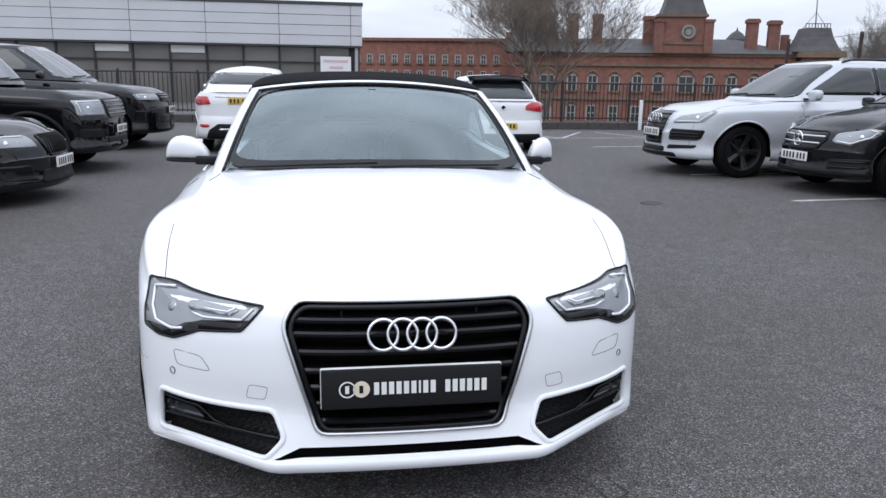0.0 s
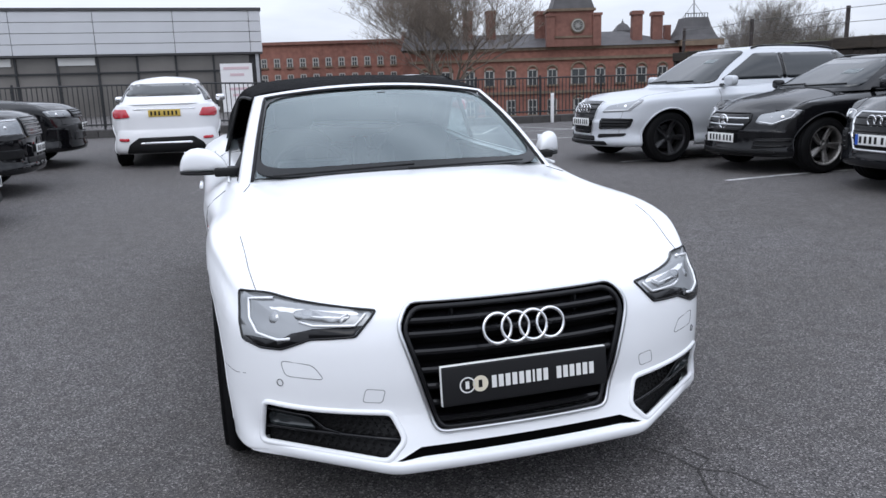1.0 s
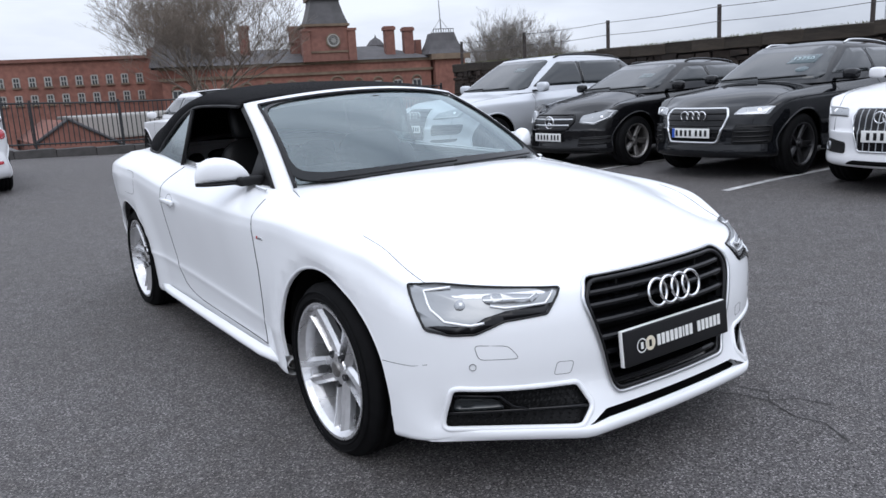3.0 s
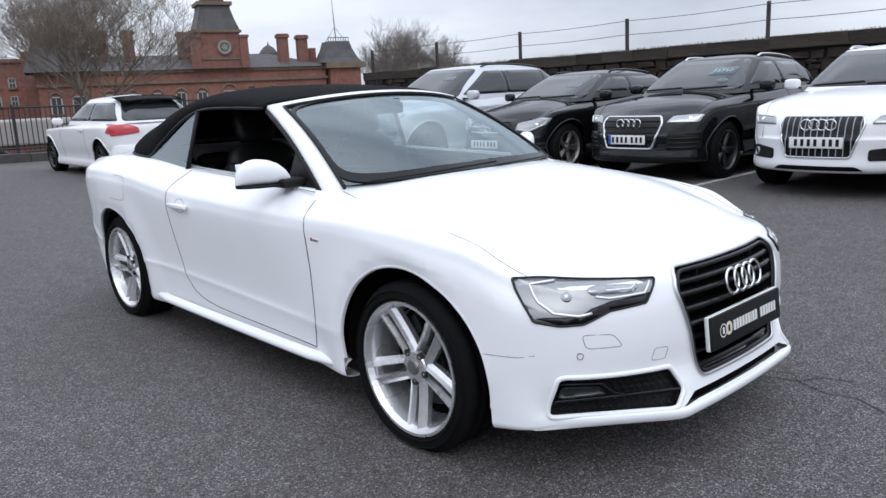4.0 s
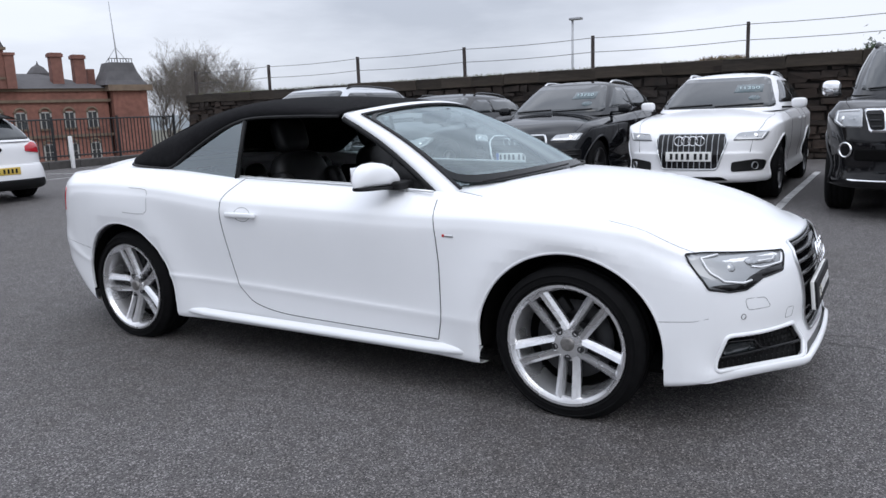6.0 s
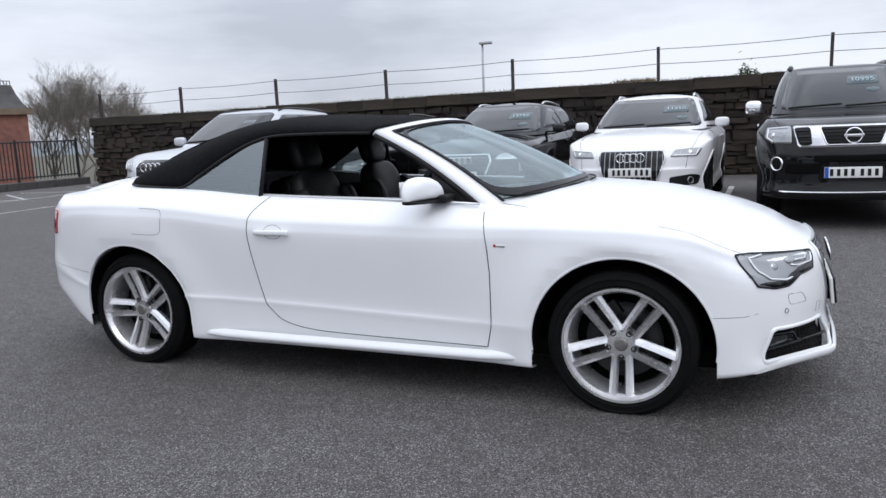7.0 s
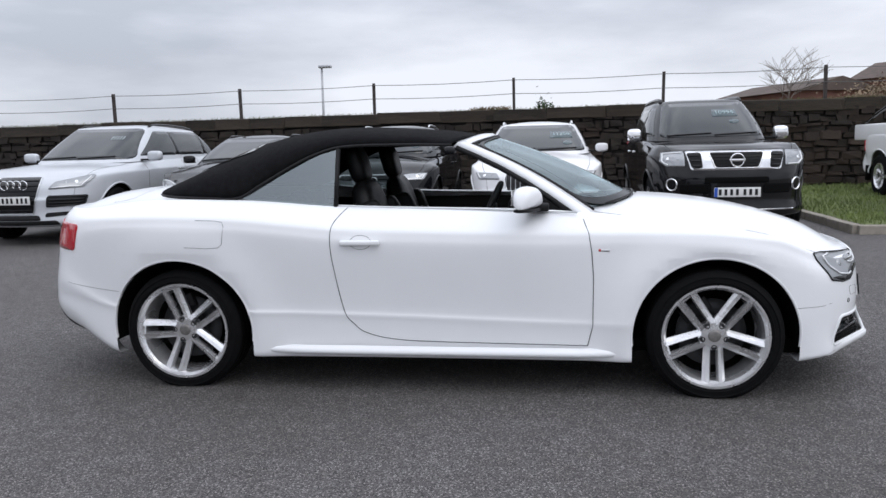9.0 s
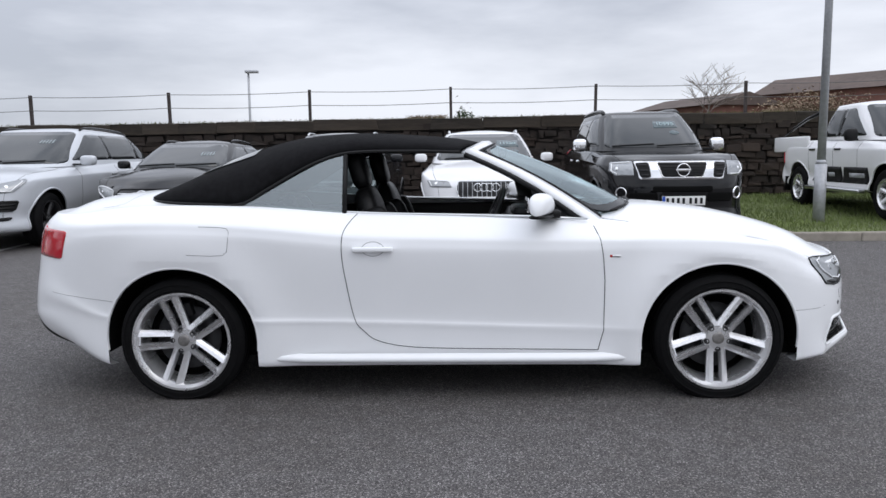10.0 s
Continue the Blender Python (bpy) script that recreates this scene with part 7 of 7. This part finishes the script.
        # Bonnet shut line.
        line = [(s * 0.745, -0.50), (s * 0.762, -0.36), (s * 0.775, -0.15), (s * 0.775, 0.08), (s * 0.76, 0.28), (s * 0.735, 0.44), (s * 0.712, 0.53), (s * 0.695, 0.62)]
        for a, b, r in ((0, 3, 0.0015), (5, 8, 0.0019)):
            part("bonnet_line", seam(tree, line[a:b], "xy", 1, r), "seam_shade" if r < 0.0018 else "seam", body)
        # Door shut lines.
        part("door_line", seam(tree, [(0.668, 0.945), (0.63, 0.90), (0.608, 0.84), (0.594, 0.75), (0.585, 0.63), (0.587, 0.38), (0.612, 0.275)], "yz", s, 0.0021, offset=0.0004), "seam", body)
        part("door_line", seam(tree, [tuple(p) for p in spline([(1.825, 0.985), (1.87, 0.935), (1.897, 0.88), (1.902, 0.78), (1.888, 0.65), (1.85, 0.445), (1.80, 0.375), (1.74, 0.33), (1.60, 0.297), (1.35, 0.284), (0.612, 0.275)], 60)], "yz", s, 0.0019, offset=0.0003), "seam", body)
        # Handle, with a grey ring painted as the shaded edge of its dish.
        h = cast(tree, "yz", s, 1.745, 0.81)
        bm = bmesh.new()
        add_lathe(bm, [(0.001, 0.055), (0.0025, 0.045), (-0.004, 0.0)], steps=24, m=Matrix.Translation(h[0]) @ Matrix.Rotation(radians(0 if s > 0 else 180), 4, "Z"))
        hd = part("door_handle", box((h[0].x + s * 0.016 - 0.010, 1.642, 0.792), (h[0].x + s * 0.016 + 0.010, 1.848, 0.818), 0.008), "white_paint", body)
        part("handle_dish", seam(tree, [(1.745 + 0.055 * math.cos(a), 0.806 + 0.036 * math.sin(a)) for a in (math.tau * k / 24 for k in range(24))], "yz", s, 0.0011, True), "seam_shade", hd)
        # Belt trim.
        bm = bmesh.new()
        add_tube(bm, [(s * (0.79 - 0.004 * k), 0.66 + 1.80 * k / 10, keyed(hero_c["ze"], 0.66 + 1.80 * k / 10) + 0.004) for k in range(11)], 0.0065, 6)
        part("belt_trim", bm, "satin", body)
        # Sill blade.
        bm = bmesh.new()
        rows = []
        for k in range(17):
            y = 0.40 + 1.95 * k / 16
            o = 0.012 * math.sin(math.pi * k / 16) ** 0.4
            o -= 0.03 * max(0.0, abs(k - 8) - 6) / 2
            rows.append([(s * (0.868 + o), y, 0.262), (s * (0.892 + o), y, 0.252), (s * (0.902 + o), y, 0.236), (s * (0.896 + o), y, 0.222), (s * (0.85 + o), y, 0.205)])
        add_grid(bm, rows)
        part("side_skirt", bm, "white_paint", body)
        part("tail_light", patch(tree, smooth_closed(flip([(0.42, 0.77), (0.70, 0.77), (0.70, 0.92), (0.46, 0.92)]), 0.02), "xz", 1, 0.004), "red_lamp", car)
        part("tail_light", patch(tree, smooth_closed([(3.37, 0.758), (3.70, 0.772), (3.70, 0.92), (3.33, 0.902)], 0.02), "yz", s, 0.004, 0.025), "red_lamp", car)
        part("diffuser", patch(tree, [(3.40, 0.272), (3.66, 0.375), (3.66, 0.41), (3.50, 0.335)], "yz", s, 0.004, 0.04), "black_plastic", car)
    # Fuel flap on the driver's side.
    part("fuel_flap", seam(tree, [(2.68, 0.785), (2.56, 0.779), (2.50, 0.782), (2.478, 0.80), (2.466, 0.895), (2.475, 0.915), (2.52, 0.922), (2.62, 0.925)], "yz", -1, 0.0013), "seam_shade", body)
    # Boot lid shut line and small sensor on the deck.
    part("boot_line", seam(tree, [(-0.66, 3.22), (-0.655, 3.15), (-0.62, 3.115), (0.62, 3.115), (0.655, 3.15), (0.66, 3.22)], "xy", 1, 0.0009), "seam_shade", body)
    # Side badge.
    for s in (-1, 1):
        h = cast(tree, "yz", s, 0.53, 0.757)
        bd = part("side_badge", box((h[0].x - 0.003, 0.508, 0.752), (h[0].x + 0.003, 0.556, 0.762), 0.002), "satin", body)
        part("badge_tip", box((h[0].x - 0.0036, 0.550, 0.752), (h[0].x + 0.0036, 0.562, 0.765), 0.002), "red_badge", bd)

    # ---- windscreen ----
    def screen(u, v):
        base = Vector((0.73 * u, 0.315 + 0.31 * abs(u) ** 2.2, 0.980 - 0.040 * u * u))
        head_ = Vector((0.602 * u, 1.14 + 0.10 * abs(u) ** 2.2, 1.338 - 0.048 * u * u))
        p = base.lerp(head_, v)
        k = math.sin(math.pi * v) * 0.022
        return p + Vector((0, -0.5 * k, k))

    bm = bmesh.new()
    add_grid(bm, [[screen(-0.93 + 1.86 * i / 24, 0.015 + 0.945 * j / 12) for i in range(25)] for j in range(13)])
    bmesh.ops.recalc_face_normals(bm, faces=bm.faces)
    ws = part("windscreen", bm, "screen_glass", car)
    ws.visible_shadow = False
    # Dark printed border round the glass, with rounded inner corners.
    bm = bmesh.new()
    rows = []
    loop = []
    for k in range(2401):
        a = math.tau * k / 2400
        cs, sn = math.cos(a), math.sin(a)
        u, w = math.copysign(abs(cs) ** (2 / 9), cs), math.copysign(abs(sn) ** (2 / 9), sn)
        if not loop or math.hypot(u - loop[-1][0], w - loop[-1][1]) > 0.05 or k == 2400:
            loop.append((u, w))
    for u, w in loop:
        vi = 0.507 + 0.436 * w
        rows.append([screen(u * (0.95 - 0.030 * j / 6), 0.48 + 0.485 * w + (vi - 0.48 - 0.485 * w) * j / 6) + Vector((0, -0.003, 0.005)) for j in range(7)])
    add_grid(bm, rows)
    bmesh.ops.recalc_face_normals(bm, faces=bm.faces)
    part("glass_border", bm, "glass_print", ws)
    bm = bmesh.new()
    rim = [screen(-0.945, 0.98 * k / 20 - 0.02) for k in range(21)] + [screen(-0.945 + 1.89 * k / 20, 0.962) for k in range(1, 20)] + [screen(0.945, 0.96 - 0.98 * k / 20) for k in range(21)]
    add_tube(bm, [p + Vector((0, -0.003, 0.004)) for p in rim], 0.0085, 6)
    part("glass_seal", bm, "seam", ws)
    # White frame: pillars and header.
    bm = bmesh.new()


    for s in (-1, 1):
        rows = []
        for j in range(21):
            v = -0.06 + 1.06 * j / 20
            p0, p1 = screen(s * 0.935, v), screen(s * 1.0, v)
            out = Vector((s * 0.018, 0.035, 0.004))
            rows.append([p0 + Vector((0, 0, 0.004)), p1 + Vector((0, 0.004, 0.012)), p1 + out + Vector((0, 0, 0.004)), p1 + out + Vector((-s * 0.006, 0.025, -0.02)), p1 + Vector((-s * 0.04, 0.035, -0.03)), p0 + Vector((0, 0.025, -0.025))])
        add_grid(bm, rows, closed_u=True)
    rows = []
    for i in range(31):
        u = -1.0 + 2.0 * i / 30
        p0, p1 = screen(u * 0.98, 0.955), screen(u, 1.0)
        rows.append([p0 + Vector((0, 0, 0.004)), p1 + Vector((0, -0.005, 0.012)), p1 + Vector((0, 0.035, 0.012)), p1 + Vector((0, 0.04, -0.03)), p0 + Vector((0, 0.03, -0.03))])
    add_grid(bm, rows, closed_u=True)
    bmesh.ops.recalc_face_normals(bm, faces=bm.faces)
    part("screen_frame", bm, "white_paint", car, "white windscreen frame")
    # Seal of the pillar towards the side window and quarter triangle.
    for s in (-1, 1):
        bm = bmesh.new()
        add_tube(bm, [screen(s * 1.0, v) + Vector((s * 0.012, 0.062, -0.012)) for v in (-0.02, 0.2, 0.4, 0.6, 0.8, 0.97)], 0.015, 6)
        sl = part("window_seal", bm, "black_plastic", car)
        bm = bmesh.new()
        a, b, c = screen(s * 1.0, 0.02) + Vector((0, 0.05, -0.01)), Vector((s * 0.775, 0.90, 0.95)), screen(s * 1.0, 0.42) + Vector((s * 0.01, 0.07, -0.01))
        vs = [bm.verts.new(p) for p in (a, b, c)]
        bm.faces.new(vs)
        r = bmesh.ops.extrude_face_region(bm, geom=bm.faces[:])
        for g_ in r["geom"]:
            if isinstance(g_, bmesh.types.BMVert):
                g_.co.x -= s * 0.02
        part("mirror_triangle", bm, "black_plastic", sl)
    # Cowl under the screen.
    bm = bmesh.new()
    add_grid(bm, [[(0.66 * u, 0.30 + 0.30 * abs(u) ** 2.2 + 0.16 * v, keyed(hero_c["zc"], 0.36) - 0.02 - 0.055 * u * u + 0.012 * v) for u in (-1, -0.75, -0.5, -0.25, 0, 0.25, 0.5, 0.75, 1)] for v in (0, 0.5, 1)])
    part("cowl", bm, "black_plastic", car)
    for x0, x1, v in ((-0.58, -0.02, 0.02), (-0.05, 0.52, 0.012)):
        bm = bmesh.new()
        add_tube(bm, [screen((x0 + (x1 - x0) * t) / 0.70, v - 0.02 + 0.025 * t) + Vector((0, -0.012, 0.014)) for t in (0, 0.25, 0.5, 0.75, 1)], 0.005, 6)
        part("wiper", bm, "black_plastic", car)

    # ---- fabric roof ----
    roof_z = [(1.18, 1.338), (1.30, 1.362), (1.47, 1.380), (1.91, 1.402), (2.30, 1.365), (2.62, 1.255), (2.86, 1.142), (3.04, 1.066), (3.08, 1.05)]
    edge_z = [(1.18, 1.283), (1.58, 1.289), (1.90, 1.282), (2.05, 1.238), (2.18, 1.172), (2.32, 1.09), (2.44, 1.022), (2.6, 1.022), (2.8, 1.03), (3.0, 1.04), (3.08, 1.042)]
    edge_x = [(1.18, 0.628), (1.30, 0.634), (1.58, 0.648), (1.91, 0.668), (2.18, 0.715), (2.44, 0.755), (2.7, 0.735), (2.9, 0.66), (3.02, 0.50), (3.07, 0.30), (3.08, 0.05)]

    def cloth(y, w):
        xe, ze, zt = keyed(edge_x, y), keyed(edge_z, y), keyed(roof_z, y)
        a = w * math.pi / 2
        x = xe * math.copysign(abs(math.sin(a)) ** 0.92, w)
        z = ze + (zt - ze) * abs(math.cos(a)) ** 0.62
        return Vector((x, y + 0.115 * min(1.05, abs(x) / 0.602) ** 2.2 * (1 - ease(1.18, 1.62, y)), z))

    bm = bmesh.new()
    ys = [1.18, 1.22] + [1.26 + 0.045 * k for k in range(40)] + [3.055, 3.07, 3.08]
    add_grid(bm, [[cloth(y, w) for w in [k / 16 - 1 for k in range(33)]] for y in ys])
    bmesh.ops.recalc_face_normals(bm, faces=bm.faces)
    roof = part("fabric_roof", bm, "fabric", car, "taut black fabric folding roof")
    mod = roof.modifiers.new("thickness", "SOLIDIFY")
    mod.thickness, mod.offset = 0.014, -1
    # Cloth seam ribs and bottom piping.
    for s in (-1, 1):
        bm = bmesh.new()
        add_tube(bm, [cloth(y, s * 0.999) + Vector((s * 0.002, 0, 0)) for y in ys if y < 3.05], 0.009, 6)
        part("roof_edge", bm, "black_plastic", roof)
    bm = bmesh.new()
    add_grid(bm, [[cloth(y, w) + Vector((0, 0.004, 0.006)) for w in (-0.5, -0.3, -0.1, 0.1, 0.3, 0.5)] for y in (2.42, 2.5, 2.6, 2.7, 2.78)])
    part("rear_window", bm, "dark_glass", roof)

    # Rear quarter glass.
    for s in (-1, 1):
        bm = bmesh.new()
        q = [(1.915, 0.978), (1.915, 1.272), (2.05, 1.235), (2.18, 1.168), (2.32, 1.085), (2.425, 1.022)]
        vs = [bm.verts.new((s * (0.775 - 0.33 * (z - 0.978)), y, z)) for y, z in q]
        bm.faces.new(vs)
        glass = part("quarter_window", bm, "quarter_glass", car)
        bm = bmesh.new()
        add_tube(bm, [(s * 0.778, 1.905, 0.965), (s * 0.73, 1.905, 1.12), (s * 0.682, 1.905, 1.275)], 0.013, 6)
        part("window_edge", bm, "black_plastic", glass)

    # Mirrors.
    shape = [(0.0, 0.16, 0.04), (0.012, 0.30, 0.24), (0.04, 0.48, 0.44), (0.09, 0.68, 0.64), (0.16, 0.84, 0.80), (0.27, 0.96, 0.93), (0.42, 1.0, 1.0), (0.60, 0.95, 0.98), (0.76, 0.82, 0.90), (0.88, 0.62, 0.78), (0.96, 0.42, 0.62), (1.0, 0.26, 0.50)]
    for s, tip, root in ((-1, 1.005, 0.79), (1, 0.93, 0.79)):
        for nm, zb, zt, dep, mt in (("cap", 0.966, 0.110, 0.058, "white_paint"), ("base", 0.950, 0.018, 0.055, "black_plastic")):
            bm = bmesh.new()
            rows = []
            for u, hh, dd in shape:
                x = tip + (root - tip) * u
                ring = []
                for k in range(24):
                    a = math.tau * k / 24
                    cs, sn = math.cos(a), math.sin(a)
                    z = zb + (zt * hh * (0.5 + 0.5 * math.copysign(abs(sn) ** 0.75, sn)) if nm == "cap" else 0.009 + 0.009 * math.copysign(abs(sn) ** 0.5, sn) + 0.004 * (1 - hh))
                    ring.append((s * x, 0.937 - 0.07 * u + dep * dd * math.copysign(abs(cs) ** 0.8, cs), z))
                rows.append(ring)
            add_grid(bm, rows, closed_u=True)
            for row in (rows[0], rows[-1]):
                bm.faces.new([bm.verts.new(p) for p in row])
            bmesh.ops.remove_doubles(bm, verts=bm.verts, dist=0.0004)
            bmesh.ops.recalc_face_normals(bm, faces=bm.faces)
            if nm == "cap":
                mir = part("door_mirror", bm, mt, car, "white door mirror with black base")
            else:
                part("mirror_base", bm, mt, mir)
        part("mirror_stalk", box((min(s * 0.735, s * 0.85), 0.80, 0.945), (max(s * 0.735, s * 0.85), 0.915, 0.985), 0.012), "black_plastic", mir)
        part("mirror_glass", box((min(s * (tip - 0.025), s * (root + 0.045)), 0.973, 0.985), (max(s * (tip - 0.025), s * (root + 0.045)), 0.979, 1.055), 0.002), "chrome", mir)

    # ---- interior ----
    part("cabin_floor", box((-0.70, 0.55, 0.27), (0.70, 2.75, 0.33)), "void", car)
    for s in (-1, 1):
        bm = box((s * 0.755 - 0.035, 0.72, 0.33), (s * 0.755 + 0.035, 2.40, 0.93), 0.02)
        dc = part("door_card", bm, "leather", car)
        part("armrest", box((min(s * 0.66, s * 0.72), 1.05, 0.70), (max(s * 0.66, s * 0.72), 1.65, 0.76), 0.02), "leather", dc)
        part("inlay", box((min(s * 0.712, s * 0.722), 0.95, 0.80), (max(s * 0.712, s * 0.722), 1.75, 0.825), 0.003), "satin", dc)
    bm = bmesh.new()
    add_grid(bm, [[(x, y, z - 0.03 * (x / 0.72) ** 2) for x in (-0.73, -0.5, -0.25, 0, 0.25, 0.5, 0.73)] for y, z in ((0.50, 0.945), (0.75, 0.955), (0.98, 0.935), (1.02, 0.88), (0.98, 0.70), (0.85, 0.45))])
    dash = part("dashboard", bm, "leather", car, "black dashboard")
    part("instrument_hood", box((-0.55, 0.86, 0.92), (-0.20, 1.02, 0.985), 0.03), "leather", dash)
    part("console", box((-0.12, 0.95, 0.33), (0.12, 1.85, 0.62), 0.03), "leather", dash)
    wheel_m = Matrix.Translation((-0.375, 1.14, 0.90)) @ Matrix.Rotation(radians(-66), 4, "X")
    bm = bmesh.new()
    add_tube(bm, [wheel_m @ Vector((0.182 * math.cos(a), 0.182 * math.sin(a), 0)) for a in (math.tau * k / 36 for k in range(36))], 0.016, 8, True)
    st = part("steering_wheel", bm, "leather", car)
    bm = bmesh.new()
    add_box(bm, (-0.17, -0.02, -0.012), (0.17, 0.03, 0.012), wheel_m, 0.006)
    add_box(bm, (-0.075, -0.07, -0.03), (0.075, 0.07, 0.015), wheel_m, 0.02)
    add_box(bm, (-0.02, -0.17, -0.012), (0.02, 0.0, 0.012), wheel_m, 0.006)
    part("wheel_spokes", bm, "black_plastic", st)

    def pad(lo, hi, m, soft=0.55):
        bm = bmesh.new()
        bmesh.ops.create_uvsphere(bm, u_segments=20, v_segments=14, radius=1)
        c = [(a + b) / 2 for a, b in zip(lo, hi)]
        h = [(b - a) / 2 for a, b in zip(lo, hi)]
        for v in bm.verts:
            q = [math.copysign(abs(k) ** soft, k) for k in v.co]
            v.co = m @ Vector([c[i] + h[i] * q[i] for i in range(3)])
        return bm

    def seat(x, y, rear=False):
        lean = Matrix.Translation((x, y, 0.50)) @ Matrix.Rotation(radians(-16 if not rear else -10), 4, "X")
        flat = Matrix.Translation((x, y, 0.36))
        st_ = part("seat_cushion", pad((-0.25, -0.50, 0.02), (0.25, 0.04, 0.20), flat), "leather", car)
        part("backrest", pad((-0.225, -0.07, -0.02), (0.225, 0.07, 0.62 if not rear else 0.40), lean), "leather", st_)
        for s in (-1, 1):
            part("bolster", pad((s * 0.21 - 0.05, -0.12, 0.03), (s * 0.21 + 0.05, 0.04, 0.50), lean), "leather", st_)
        part("headrest", pad((-0.12, -0.05, 0.61 if not rear else 0.40), (0.12, 0.05, 0.82 if not rear else 0.52), lean), "leather", st_)

    seat(-0.37, 1.68)
    seat(0.37, 1.65)
    seat(-0.33, 2.38, True)
    seat(0.33, 2.38, True)
    part("rear_bulkhead", box((-0.72, 2.52, 0.33), (0.72, 2.74, 0.90), 0.03), "leather", car)
    mm = Matrix.Translation((0.0, 1.13, 1.255))
    bm = bmesh.new()
    add_box(bm, (-0.11, -0.02, -0.03), (0.11, 0.015, 0.03), mm, 0.015)
    part("rear_view_mirror", bm, "black_plastic", car)
    bm = bmesh.new()
    add_box(bm, (-0.025, -0.10, -0.01), (0.025, -0.05, 0.05), mm, 0.01)
    part("sensor_pod", bm, "black_plastic", car)
    me = wheel_meshes(0.327, 0.238, 0.250, "twin", "alloy")
    fit_wheels(car, me, 0.766, 2.751, HUB_Z, 0.0, (0.0, 18.0))
    return car


hero()
